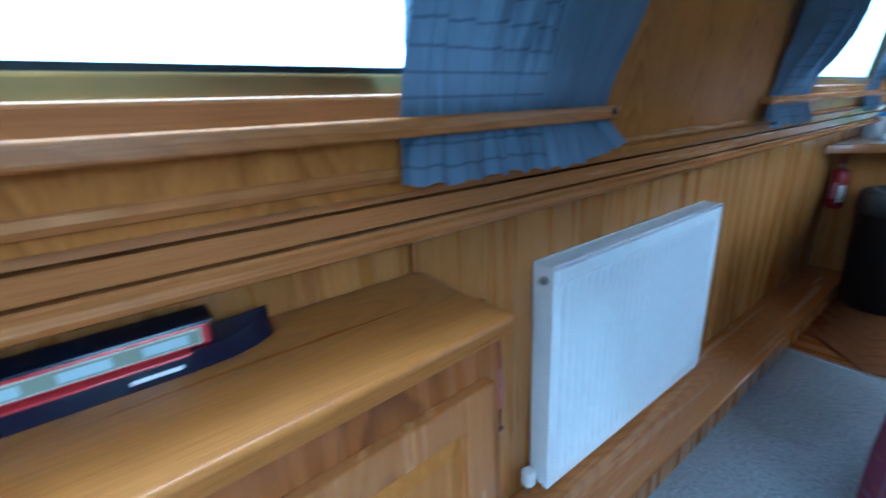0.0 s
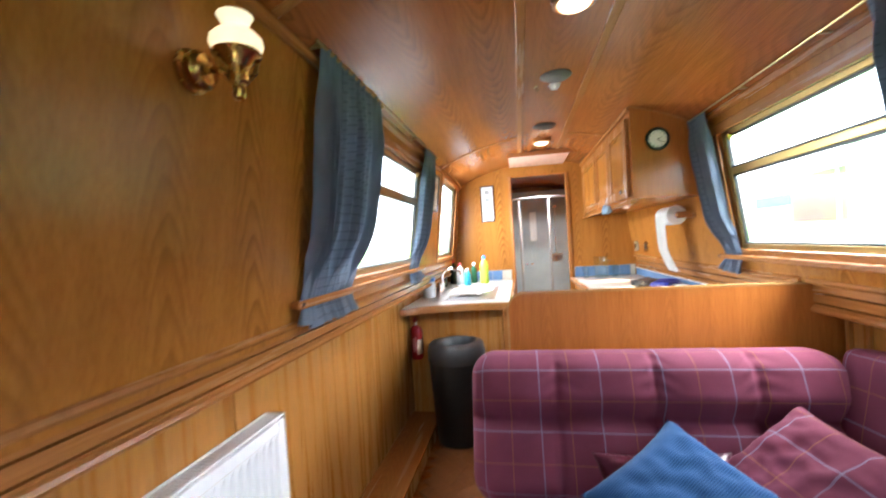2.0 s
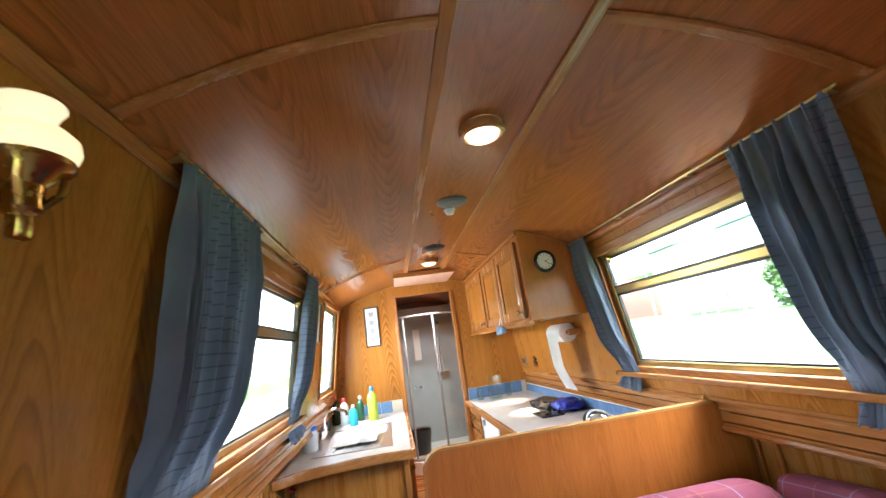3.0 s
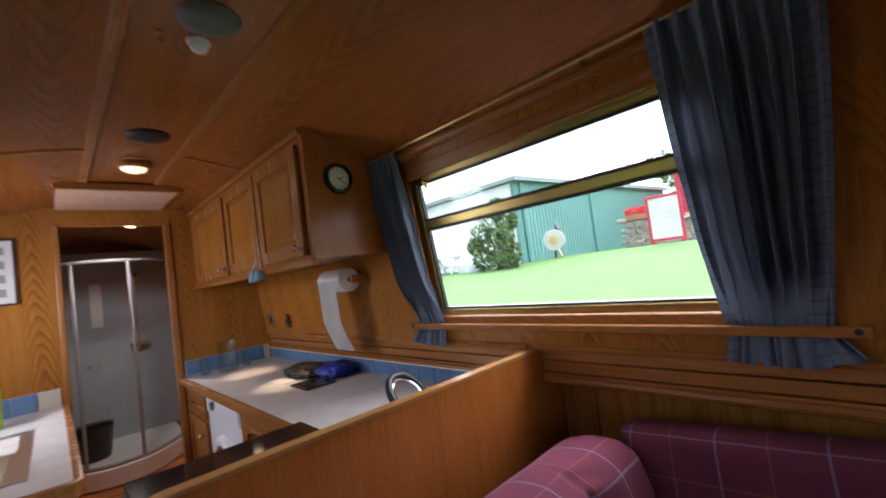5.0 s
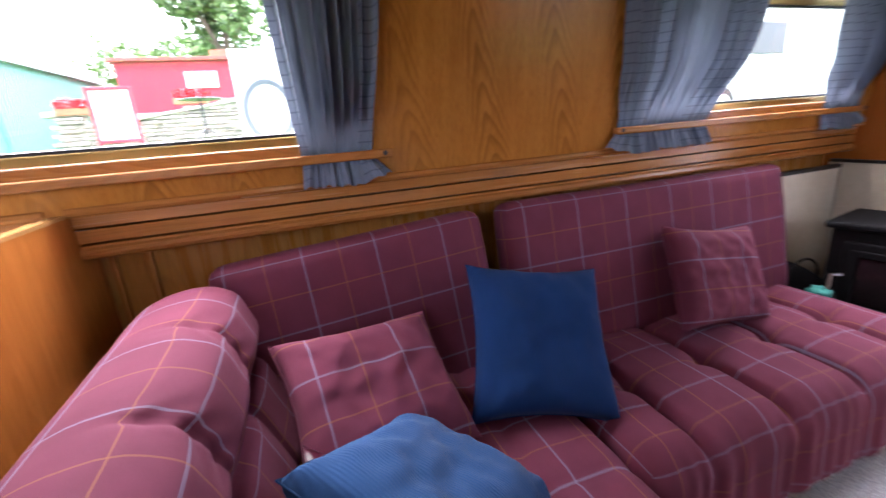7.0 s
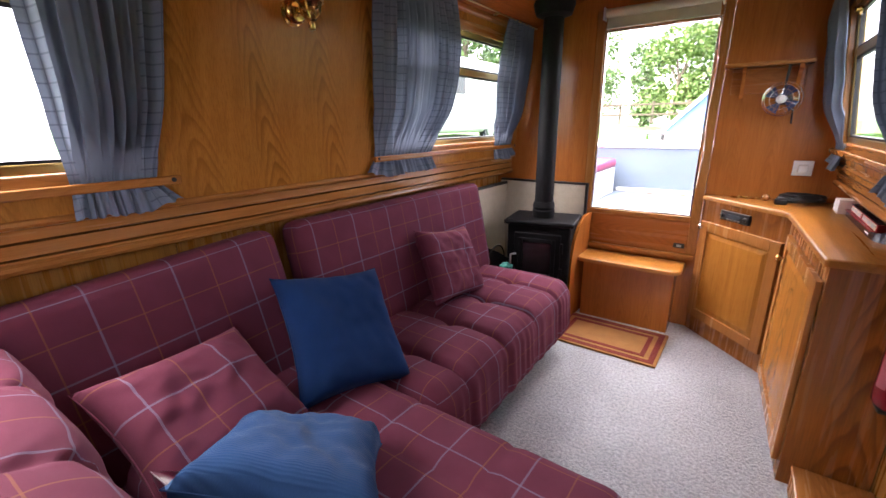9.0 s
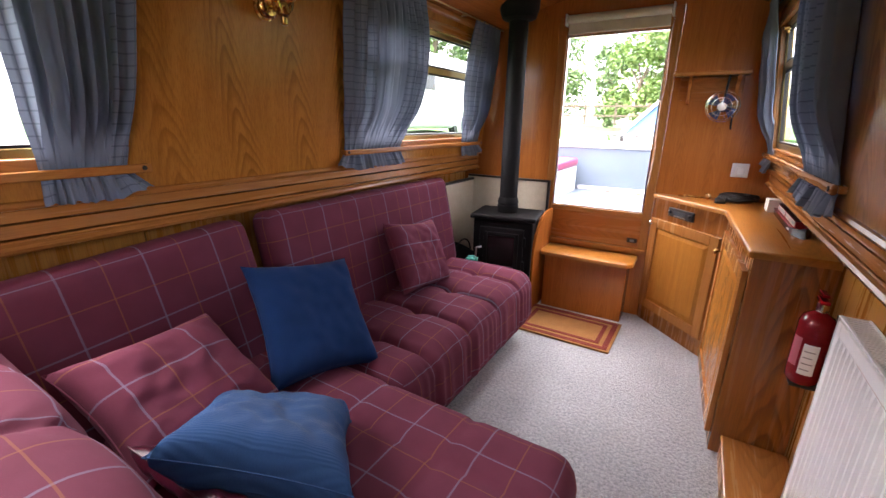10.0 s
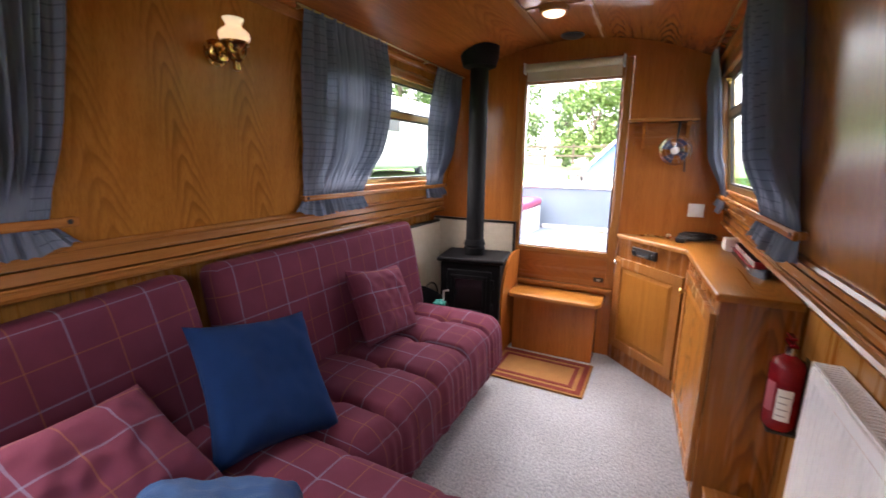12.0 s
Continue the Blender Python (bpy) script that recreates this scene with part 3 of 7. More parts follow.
# ---- windows ----
def window(name, s, y0, y1, z0, z1, bar=True):
    ob = thing(name, (s * wall_x(z0), (y0 + y1) / 2, z0), "sliding boat window with gold anodised frame and hopper", "window", kind="structure")
    base = Vector((s * (wall_x(z0) + 0.03), 0, z0))

    def put(bm):
        # built upright at x=0, z from 0, then leaned with the side
        return moved(bm, Matrix.Translation(base) @ Matrix.Rotation(-s * math.atan(0.125), 4, "Y"))

    h = (z1 - z0) * 1.008
    w = 0.026

    def bar_(a, b, c, d, t=0.014):
        return put(box(B(), (-t, a, b), (t, c, d), 0.004))

    part("window_frame", bar_(y0, 0, y1, w), alu_m, ob)
    part("window_frame", bar_(y0, h - w, y1, h), alu_m, ob)
    part("window_frame", bar_(y0, w, y0 + w, h - w), alu_m, ob)
    part("window_frame", bar_(y1 - w, w, y1, h - w), alu_m, ob)
    if bar:
        zb = h * 0.63
        part("hopper_bar", bar_(y0 + w, zb, y1 - w, zb + 0.034, 0.012), alu_m, ob)
        for y in (y0 + 0.09, y1 - 0.09):
            bm = lathe(B(), [(0.004, -0.012), (0.012, -0.010), (0.012, 0.010), (0.004, 0.016)], (-s * 0.024, y, h - 0.03), (s, 0, 0), 12)
            box(bm, (-0.026 if s > 0 else 0.014, y - 0.004, h - 0.055), (-0.014 if s > 0 else 0.026, y + 0.004, h - 0.03), 0.002)
            part("latch", put(bm), brass_m, ob, "small brass hopper latch", smooth=True)
        panes = [(y0 + w, w, y1 - w, zb), (y0 + w, zb + 0.034, y1 - w, h - w)]
    else:
        panes = [(y0 + w, w, y1 - w, h - w)]
    for a, b, c, d in panes:
        bm = B()
        for lo, hi in (((a, b), (c, b + 0.008)), ((a, d - 0.010), (c, d)), ((a, b + 0.008), (a + 0.008, d - 0.010)), ((c - 0.008, b + 0.008), (c, d - 0.010))):
            box(bm, (-0.008, *lo), (0.008, *hi))
        part("gasket", put(bm), black_m, ob, "black rubber glazing seal")
        p = part("pane", put(box(B(), (-0.003, a, b), (0.003, c, d))), glass_m, ob)
        p.visible_shadow = False
    # oak surround inside
    wx = -s * 0.032

    def surround(a, b, c, d, t):
        lo, hi = sorted((wx - s * t, wx + s * 0.018))
        return put(box(B(), (lo, a, b), (hi, c, d), 0.005))

    part("window_sill", surround(y0 - 0.05, -0.034, y1 + 0.05, 0.004, 0.004), trim_y, ob, "oak sill board")
    part("head_board", surround(y0 - 0.05, h - 0.004, y1 + 0.05, h + 0.045, 0.006), trim_y, ob)
    part("jamb", surround(y0 - 0.05, 0.004, y0, h - 0.004, 0.006), trim_z, ob)
    part("jamb", surround(y1, 0.004, y1 + 0.05, h - 0.004, 0.006), trim_z, ob)
    return ob


for i, (a, b, c, d) in enumerate(WIN_L):
    window("window_%d" % (i + 1), -1, a, b, c, d, i < 2)
for i, (a, b, c, d) in enumerate(WIN_R):
    window("window_%d" % (i + 4), 1, a, b, c, d)
# ---- saloon: sofa ----
def channels(lines, depth, width):
    def f(v):
        return sum(-depth * math.exp(-((v - c) / width) ** 2) for c in lines)
    return f


def dimples(points, depth, width):
    def f(x, y):
        return sum(-depth * math.exp(-((x - a) ** 2 + (y - b) ** 2) / width ** 2) for a, b in points)
    return f


def soft(x, y, z, amp=0.004, k=9.0, seed=0.0):
    return amp * noise.noise(Vector((x * k + seed, y * k, z * k)))


def pad_at(centre, xa, ya, sx, sy, sz, r, n, shape=None, uv=(0, 0)):
    return moved(pad(sx, sy, sz, r, n, shape, uv), frame_from(centre, xa, ya))


sofa = thing("sofa_bed", (0.5, 1.3, 0), "long maroon plaid sofa bed along the cabin side", "sofa")


def seat_shape_a(x, y, z, top):
    lines = (-0.425, -0.135, 0.155, 0.445)
    ch = channels(lines, 0.030, 0.015)
    d = dimples([(-0.04, c) for c in lines], 0.022, 0.035)
    near = min(abs(y - c) for c in lines)
    puff = 0.016 * math.cos(x / 0.30 * 1.3) + 0.012 * smoothstep(0.0, 0.11, near) - 0.014 * math.exp(-((x + 0.04) / 0.016) ** 2) * math.exp(-(near / 0.07) ** 2)
    side = smoothstep(0.24, 0.31, -x)
    gather = side * (0.006 * math.sin(y * 105 + 3 * math.sin(y * 11)) * math.exp(-(near / 0.10) ** 2) + 0.003 * math.sin(y * 61 + 2 * math.sin(y * 17)) + 0.5 * ch(y)) * (0.35 + 0.65 * (1 - top))
    return (-gather - 0.02 * side * (1 - top), 0.0, (ch(y) + d(x, y) + puff) * smoothstep(0.6, 1.0, top) * (1 - side * 0.6) + soft(x, y, z))


# seat: x across, y along the boat
part("seat", pad_at((0.475, 1.275, 0.245), (1, 0, 0), (0, 1, 0), 0.62, 1.275, 0.29, 0.075, (56, 200, 12), seat_shape_a), plaid_m, sofa)
# block under the seat, with the gap's shade put into its near-black colour
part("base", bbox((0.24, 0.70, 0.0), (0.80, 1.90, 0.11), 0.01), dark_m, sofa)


def back_shape(x, y, z, top):
    return (0, 0, 0.012 * math.cos(x * 2.0) * smoothstep(0.6, 1, top) + soft(x, y, z, 0.003))


lean = Vector((0.20, 0, 0.98)).normalized()
part("backrest", pad_at((0.80, 1.265, 0.625), (0, -1, 0), lean, 1.305, 0.54, 0.13, 0.045, (50, 22, 5), back_shape, (0.06, 0.0)), plaid_m, sofa)

corner = thing("sofa_bed", (0.2, 2.5, 0), "maroon plaid tufted sofa bed set across the boat against the partition", "sofa")


def seat_shape_b(x, y, z, top):
    ch = channels((-0.30, 0.018, 0.32), 0.010, 0.016)
    puff = 0.014 * math.cos(y / 0.33 * 1.3) - 0.010 * math.exp(-((y + 0.10) / 0.018) ** 2)
    return (0, 0.004 * math.sin(x * 80 + 2 * math.sin(x * 13)) * smoothstep(0.2, 0.28, abs(y)) * (1 - top), (ch(x) + puff) * smoothstep(0.6, 1.0, top) + soft(x, y, z))


part("seat", pad_at((0.19, 2.247, 0.265), (1, 0, 0), (0, 1, 0), 1.22, 0.665, 0.29, 0.075, (70, 40, 8), seat_shape_b, (0.05, 0.02)), plaid_m, corner)
# near-black again, so the colour holds the shade below this seat
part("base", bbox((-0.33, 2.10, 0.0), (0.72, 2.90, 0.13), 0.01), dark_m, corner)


def back_shape_b(x, y, z, top):
    """A bolster rolled over the top in four sections, a crease below it, and buttoned tucks along the crease."""
    tufts = (-0.30, 0.018, 0.32)
    near = min(abs(x - c) for c in tufts)
    ch = channels(tufts, 0.012, 0.011)
    row = channels((0.02,), 0.018, 0.020)
    tuck = dimples([(c, 0.02) for c in tufts], 0.012, 0.04)
    roll = 0.040 * smoothstep(0.02, 0.10, y) * (1 - 0.5 * smoothstep(0.17, 0.26, y))
    bulge = 0.010 * smoothstep(0.0, 0.10, near)
    fold = 0.0035 * math.sin((y + 0.5 * near) * 130 + 3 * math.sin(x * 9)) * math.exp(-(near / 0.05) ** 2) * smoothstep(0.05, 0.12, y)
    pipe = 0.003 * math.exp(-((y - 0.245) / 0.004) ** 2)
    return (0, 0, (ch(x) + row(y) + tuck(x, y) + roll + bulge + fold) * smoothstep(0.5, 1.0, top) + pipe + soft(x, y, z))


lean_b = Vector((0, 0.34, 0.94)).normalized()
part("backrest", pad_at((0.19, 2.785, 0.560), (1, 0, 0), lean_b, 1.21, 0.52, 0.21, 0.095, (130, 64, 12), back_shape_b, (0.03, 0.07)), plaid_m, corner)
part("side_backrest", pad_at((0.80, 2.372, 0.592), (0, -1, 0.075), Vector((0.20, 0, 0.98)).normalized(), 0.79, 0.54, 0.13, 0.045, (28, 22, 5), back_shape, (0.02, 0.0)), plaid_m, corner)
for y, w_ in ((2.945, 0.020), (3.03, 0.016)):
    whole("trim_batten", bbox((0.972, y - w_ / 2, 0.0), (0.989, y + w_ / 2, 0.884), 0.003), trim_z, "upright oak batten on the lining behind the sofa", "batten", "structure")
# ---- radiator ----
rad = thing("radiator", (-0.955, 1.95, 0.13), "white ribbed panel radiator fixed to the oak lining", "radiator")
ry0, ry1, rz0, rz1, rx = 1.490, 2.362, 0.125, 0.762, -0.925
bm = B()
cols = []
n = 26
for i in range(n * 4 + 1):
    y = ry0 + 0.028 + (ry1 - ry0 - 0.056) * i / (n * 4)
    ph = i % 4
    d = 0.013 if ph in (1, 2) else 0.0
    cols.append([bm.verts.new((rx - dd, y, z)) for dd, z in ((0.0, rz0 + 0.03), (d, rz0 + 0.06), (d, rz1 - 0.075), (0.0, rz1 - 0.045))])
for a, b in zip(cols, cols[1:]):
    for i in range(3):
        bm.faces.new((a[i], b[i], b[i + 1], a[i + 1]))
part("ribbed_panel", bm, white_m, rad)
bm = B()
for lo, hi in (((rx - 0.02, ry0, rz0), (rx, ry0 + 0.029, rz1 - 0.012)), ((rx - 0.02, ry1 - 0.029, rz0), (rx, ry1, rz1 - 0.012)),
               ((rx - 0.02, ry0 + 0.029, rz0), (rx, ry1 - 0.029, rz0 + 0.031)), ((rx - 0.02, ry0 + 0.029, rz1 - 0.046), (rx, ry1 - 0.029, rz1 - 0.012))):
    box(bm, lo, hi, 0.003)
part("panel_frame", bm, white_m, rad)
for y0, y1 in ((ry0 - 0.003, ry0 - 0.001), (ry1 + 0.001, ry1 + 0.003)):
    part("side_cover", bbox((-0.984, y0, rz0 + 0.01), (rx + 0.002, y1, rz1), 0.0008), white_m, rad)
bm = B()
for a, b in ((rx + 0.001, rx - 0.006), (-0.978, -0.984)):
    box(bm, (min(a, b), ry0, rz1 - 0.004), (max(a, b), ry1, rz1 + 0.002), 0.0008)
k = 60
for i in range(k):
    y = ry0 + 0.006 + (ry1 - ry0 - 0.012) * i / k
    box(bm, (-0.979, y, rz1 - 0.003), (rx - 0.005, y + 0.007, rz1))
part("top_grille", bm, white_m, rad)
for y, z in ((ry0 + 0.01, rz0 + 0.02), (ry1 - 0.01, rz0 + 0.02)):
    sgn = -1 if y < 2 else 1
    bm = tube(B(), [(-0.955, y, z), (-0.955, y + sgn * 0.045, z), (-0.955, y + sgn * 0.05, z - 0.005), (-0.955, y + sgn * 0.05, 0.118)], 0.008)
    part("pipe", bm, chrome_m, rad, "chrome pipe tail", smooth=True)
    part("valve_cap", lathe(B(), [(0.016, 0), (0.019, 0.006), (0.019, 0.034), (0.014, 0.042)], (-0.955, y + sgn * 0.05, z + 0.008)), white_m, rad, "white plastic valve cap", smooth=True)
part("bleed_plug", lathe(B(), [(0.011, 0), (0.011, 0.006), (0.006, 0.008)], (-0.948, ry0 - 0.003, rz1 - 0.035), (0, -1, 0), 12), steel_m, rad, smooth=True)
# ---- corner cabinet ----
cab = thing("corner_cabinet", (-0.85, 0.6, 0), "varnished oak corner cabinet with angled front and raised-panel doors", "cabinet")
P0, P1, P2, XW = Vector((-0.335, 0.012)), Vector((-0.700, 0.390)), Vector((-0.742, 1.178)), -0.986
cab_m = wood("cabinet_oak", (0.10, 0.027, 0.006), (0.34, 0.120, 0.026), "z", rough=0.25, figure=1.0, width=0.30, pitch=8.0)
part("carcass", prism(B(), [(-0.352, 0.004), (-0.718, 0.384), (-0.760, 1.160), (XW, 1.160), (XW, 0.004)][::-1], 0.0, 0.800), cab_m, cab)
part("top", prism(B(), [tuple(P0), tuple(P1), tuple(P2), (XW, P2.y), (XW, 0.003)][::-1], 0.801, 0.827, 0.009, 3), oak_y, cab, "rounded oak top", smooth=30)


def panel_door(a, b, z0, z1, parent, knob_at, mats=(trim_z, oak_z), name="door", knob=brass_m, out=0.0):
    """A framed and raised door on the plan line from a to b (its outside lies to the right of that way)."""
    a, b = Vector(a), Vector(b)
    w = (b - a).length
    m = frame_from((*a, z0), (*(b - a), 0), (0, 0, 1))
    fw, h = 0.055, z1 - z0

    def put(bm):
        return moved(bm, m)

    d = part(name, put(box(B(), (fw - 0.004, fw - 0.004, out + 0.001), (w - fw + 0.004, h - fw + 0.004, 0.008 + out))), mats[1], parent)
    for nm, lo, hi in (("stile", (0, 0, out), (fw, h, 0.019 + out)), ("stile", (w - fw, 0, out), (w, h, 0.019 + out)),
                       ("rail", (fw, 0, out), (w - fw, fw, 0.019 + out)), ("rail", (fw, h - fw, out), (w - fw, h, 0.019 + out))):
        part(nm, put(box(B(), lo, hi, 0.003)), mats[0], d)
    bm = B()
    rings = []
    for inset, z in ((fw - 0.003, 0.009), (fw + 0.008, 0.010), (fw + 0.030, 0.017), (fw + 0.034, 0.017)):
        rings.append([bm.verts.new((x, y, z + out)) for x, y in ((inset, inset), (w - inset, inset), (w - inset, h - inset), (inset, h - inset))])
    for r0, r1 in zip(rings, rings[1:]):
        for i in range(4):
            bm.faces.new((r0[i], r0[(i + 1) % 4], r1[(i + 1) % 4], r1[i]))
    bm.faces.new(rings[-1])
    part("raised_panel", put(bm), mats[1], d)
    if knob_at:
        kb = lathe(B(), [(0.006, 0.0), (0.005, 0.012), (0.013, 0.018), (0.015, 0.026), (0.010, 0.032), (0.0, 0.033)], (knob_at[0] * w, knob_at[1] * h, 0.019 + out), (0, 0, 1), 16)
        part("knob", put(kb), knob, d, "small round metal knob", smooth=True)
    return d


panel_door((-0.361, 0.013), (-0.711, 0.377), 0.10, 0.680, cab, (0.05, 0.95), knob=chrome_m)
panel_door((-0.7225, 0.455), (-0.7575, 1.130), 0.06, 0.740, cab, (0.10, 0.86))
d0, d1 = Vector((-0.352, 0.004)), Vector((-0.718, 0.384))
m = frame_from((*(d0 + (d1 - d0) * 0.25), 0.715), (*(d1 - d0), 0), (0, 0, 1))
bm = moved(box(B(), (0, 0, -0.01), (0.185, 0.052, 0.012), 0.004), m)
radio = thing("car_radio", m.translation.copy(), "black car radio set into the cabinet front", "radio")
part("face", bm, black_m, radio)
part("dial_window", moved(box(B(), (0.045, 0.016, 0.012), (0.135, 0.036, 0.0145), 0.001), m), mat("dial_glass", (0.05, 0.06, 0.07), 0.1), radio)
for x in (0.02, 0.165):
    part("knob", moved(lathe(B(), [(0.011, 0), (0.011, 0.010), (0.008, 0.013)], (x, 0.026, 0.012), (0, 0, 1), 14), m), black_m, radio, smooth=True)
for i in range(4):
    part("button", moved(box(B(), (0.05 + i * 0.022, 0.005, 0.012), (0.066 + i * 0.022, 0.012, 0.0145), 0.001), m), steel_m, radio)

for y, w_ in ((0.966, 0.026), (1.165, 0.014)):
    whole("trim_batten", bbox((-0.9885, y - w_ / 2, 0.8275), (-0.974, y + w_ / 2, 0.9045), 0.003), trim_z, "short oak batten between cabinet and gunwale", "batten", "structure")
# ---- model narrowboat on the cabinet ----
mb = thing("model_boat", (-0.925, 0.62, 0.827), "model narrowboat with navy hull and red cabin on the cabinet", "model boat")
navy_m = mat("navy_gloss", (0.006, 0.007, 0.018), 0.2)
mred_m = mat("model_red", (0.35, 0.02, 0.025), 0.25)
bm = B()
secs = []
for y, w, h in ((0.30, 0.022, 0.022), (0.315, 0.030, 0.024), (0.36, 0.034, 0.024), (0.80, 0.034, 0.024), (0.84, 0.030, 0.027), (0.87, 0.020, 0.032), (0.895, 0.003, 0.042)):
    secs.append([bm.verts.new((-0.925 + x, y, 0.8275 + z)) for x, z in ((-w, 0), (w, 0), (w, h), (-w, h))])
for p, q in zip(secs, secs[1:]):
    for i in range(4):
        bm.faces.new((p[i], p[(i + 1) % 4], q[(i + 1) % 4], q[i]))
bm.faces.new(secs[0])
bm.faces.new(secs[-1])
bmesh.ops.recalc_face_normals(bm, faces=bm.faces)
part("hull", bm, navy_m, mb)
part("rubbing_strake", bbox((-0.961, 0.32, 0.8495), (-0.889, 0.80, 0.8525), 0.001), mred_m, mb)
part("cabin", bbox((-0.949, 0.38, 0.8526), (-0.901, 0.825, 0.880), 0.003), mred_m, mb)
part("roof", bbox((-0.952, 0.375, 0.880), (-0.898, 0.83, 0.884), 0.002), navy_m, mb)
cream_p = mat("model_cream", (0.55, 0.52, 0.40), 0.4)
pale_p = mat("model_pane", (0.42, 0.50, 0.52), 0.15)
sage_p = mat("model_sage", (0.20, 0.22, 0.16), 0.4)
for y0, y1 in ((0.385, 0.572), (0.600, 0.815)):
    w = part("side_panel", bbox((-0.901, y0, 0.8565), (-0.9000, y1, 0.8755), 0.0003), cream_p, mb, "grey-green side panel lined in cream")
    part("panel_field", bbox((-0.9000, y0 + 0.002, 0.8580), (-0.8995, y1 - 0.002, 0.8740), 0.0001), sage_p, w)
    for i in range(3):
        c = y0 + (y1 - y0) * (i + 0.5) / 3
        part("window", bbox((-0.8995, c - 0.022, 0.8605), (-0.8990, c + 0.022, 0.8715), 0.0001), pale_p, w)
part("name_bar", bbox((-0.8915, 0.74, 0.836), (-0.8905, 0.79, 0.841), 0.0003), label_m, mb)
part("chimney", lathe(B(), [(0.004, 0), (0.004, 0.014)], (-0.925, 0.46, 0.886), (0, 0, 1), 10), navy_m, mb)

# ---- clutter on the cabinet ----
sp = thing("wooden_spoon", (-0.58, 0.07, 0.827), "brass spoon with a turned wooden handle", "spoon")
part("shaft", tube(B(), [(-0.50, 0.060, 0.836), (-0.60, 0.085, 0.836)], 0.005), brass_m, sp, smooth=True)
part("bowl", lathe(B(), [(0.002, -0.004), (0.016, -0.003), (0.020, 0.004), (0.017, 0.004), (0.0, 0.0)], (-0.485, 0.056, 0.832)), brass_m, sp, smooth=True)
part("handle_ball", lathe(B(), [(0.0, -0.017), (0.012, -0.013), (0.018, 0.0), (0.012, 0.013), (0.0, 0.017)], (-0.618, 0.090, 0.845), (1, -0.25, 0)), trim_x, sp, "turned wooden ball", smooth=True)
cb = thing("cable_heap", (-0.77, 0.09, 0.827), "tangled black cable lying on the cabinet top", "cable")
pts = []
rr = random.Random(3)
for i in range(60):
    a = i * 0.55
    pts.append((-0.76 + 0.085 * math.cos(a) + rr.uniform(-.015, .015), 0.085 + 0.045 * math.sin(a * 1.02) + rr.uniform(-.012, .012), 0.834 + 0.03 * (i / 60) + rr.uniform(0, 0.012)))
part("flex", tube(B(), pts, 0.0055, 8), black_m, cb, smooth=True)
part("plug", bbox((-0.70, 0.16, 0.828), (-0.65, 0.20, 0.855), 0.006), black_m, cb)
for y, h in ((0.245, 0.055), (0.305, 0.062)):
    bx = thing("small_box", (-0.90, y, 0.827), "small white cardboard box on the cabinet", "box", "boxes on the cabinet")
    part("carton", bbox((-0.935, y - 0.024, 0.8275), (-0.865, y + 0.024, 0.8275 + h), 0.002), label_m, bx)
    part("flap", bbox((-0.934, y - 0.023, 0.8278 + h), (-0.866, y + 0.004, 0.8292 + h), 0.0003), label_m, bx)
sk = thing("wall_socket", (-0.745, 0.0, 0.99), "white plastic wall socket on the bow bulkhead", "socket")
part("plate", bbox((-0.785, 0.001, 0.955), (-0.705, 0.012, 1.03), 0.003), white_m, sk)
part("plug", bbox((-0.765, 0.012, 0.970), (-0.725, 0.045, 1.010), 0.006), white_m, sk)

# ---- fire extinguishers ----
def extinguisher(at, r, h, label, toward):
    x, y, z = at
    ex = thing("fire_extinguisher", at, label, "fire extinguisher")
    part("cylinder", lathe(B(), [(r * 0.8, 0), (r * 0.98, 0.012), (r, 0.03), (r, h * 0.80), (r * 0.85, h * 0.88), (r * 0.45, h * 0.93), (r * 0.3, h * 0.95)], at), red_m, ex, smooth=50)
    part("neck", lathe(B(), [(r * 0.32, 0), (r * 0.36, 0.008), (r * 0.36, 0.028), (r * 0.25, 0.032)], (x, y, z + h * 0.945)), chrome_m, ex, "metal neck", smooth=True)
    part("handle", bbox((x - 0.012, y - r * 0.8, z + h + 0.014), (x + 0.012, y + r * 0.6, z + h + 0.026), 0.004), red_m, ex)
    part("lever", bbox((x - 0.009, y - r * 0.9, z + h + 0.034), (x + 0.009, y + r * 0.3, z + h + 0.043), 0.003), red_m, ex)
    bm = B()
    a0 = math.atan2(toward[1], toward[0])
    n = 12
    cols = [[bm.verts.new((x + (r + 0.0012) * math.cos(a0 + 0.02 + 0.85 * i / n), y + (r + 0.0012) * math.sin(a0 + 0.02 + 0.85 * i / n), zz)) for zz in (z + h * 0.16, z + h * 0.56)] for i in range(n + 1)]
    for p, q in zip(cols, cols[1:]):
        bm.faces.new((p[0], q[0], q[1], p[1]))
    lab = part("label", bm, label_m, ex, "white printed label")
    for j in range(4):
        bm = B()
        cols = [[bm.verts.new((x + (r + 0.0018) * math.cos(a0 + 0.12 + (0.5 + 0.1 * (j % 2)) * i / 6), y + (r + 0.0018) * math.sin(a0 + 0.12 + (0.5 + 0.1 * (j % 2)) * i / 6), zz)) for zz in (z + h * (0.22 + 0.08 * j), z + h * (0.235 + 0.08 * j))] for i in range(7)]
        for p, q in zip(cols, cols[1:]):
            bm.faces.new((p[0], q[0], q[1], p[1]))
        part("text_bar", bm, mat("print_grey", (0.25, 0.22, 0.22), 0.7), lab)
    bm = B()
    cols = [[bm.verts.new((x + (r + 0.0012) * math.cos(a0 - 0.75 + 0.6 * i / 8), y + (r + 0.0012) * math.sin(a0 - 0.75 + 0.6 * i / 8), zz)) for zz in (z + h * 0.24, z + h * 0.62)] for i in range(9)]
    for p, q in zip(cols, cols[1:]):
        bm.faces.new((p[0], q[0], q[1], p[1]))
    part("instruction_panel", bm, mat("pink_print", (0.36, 0.09, 0.11), 0.5), ex, "pale pink instruction print")
    return ex


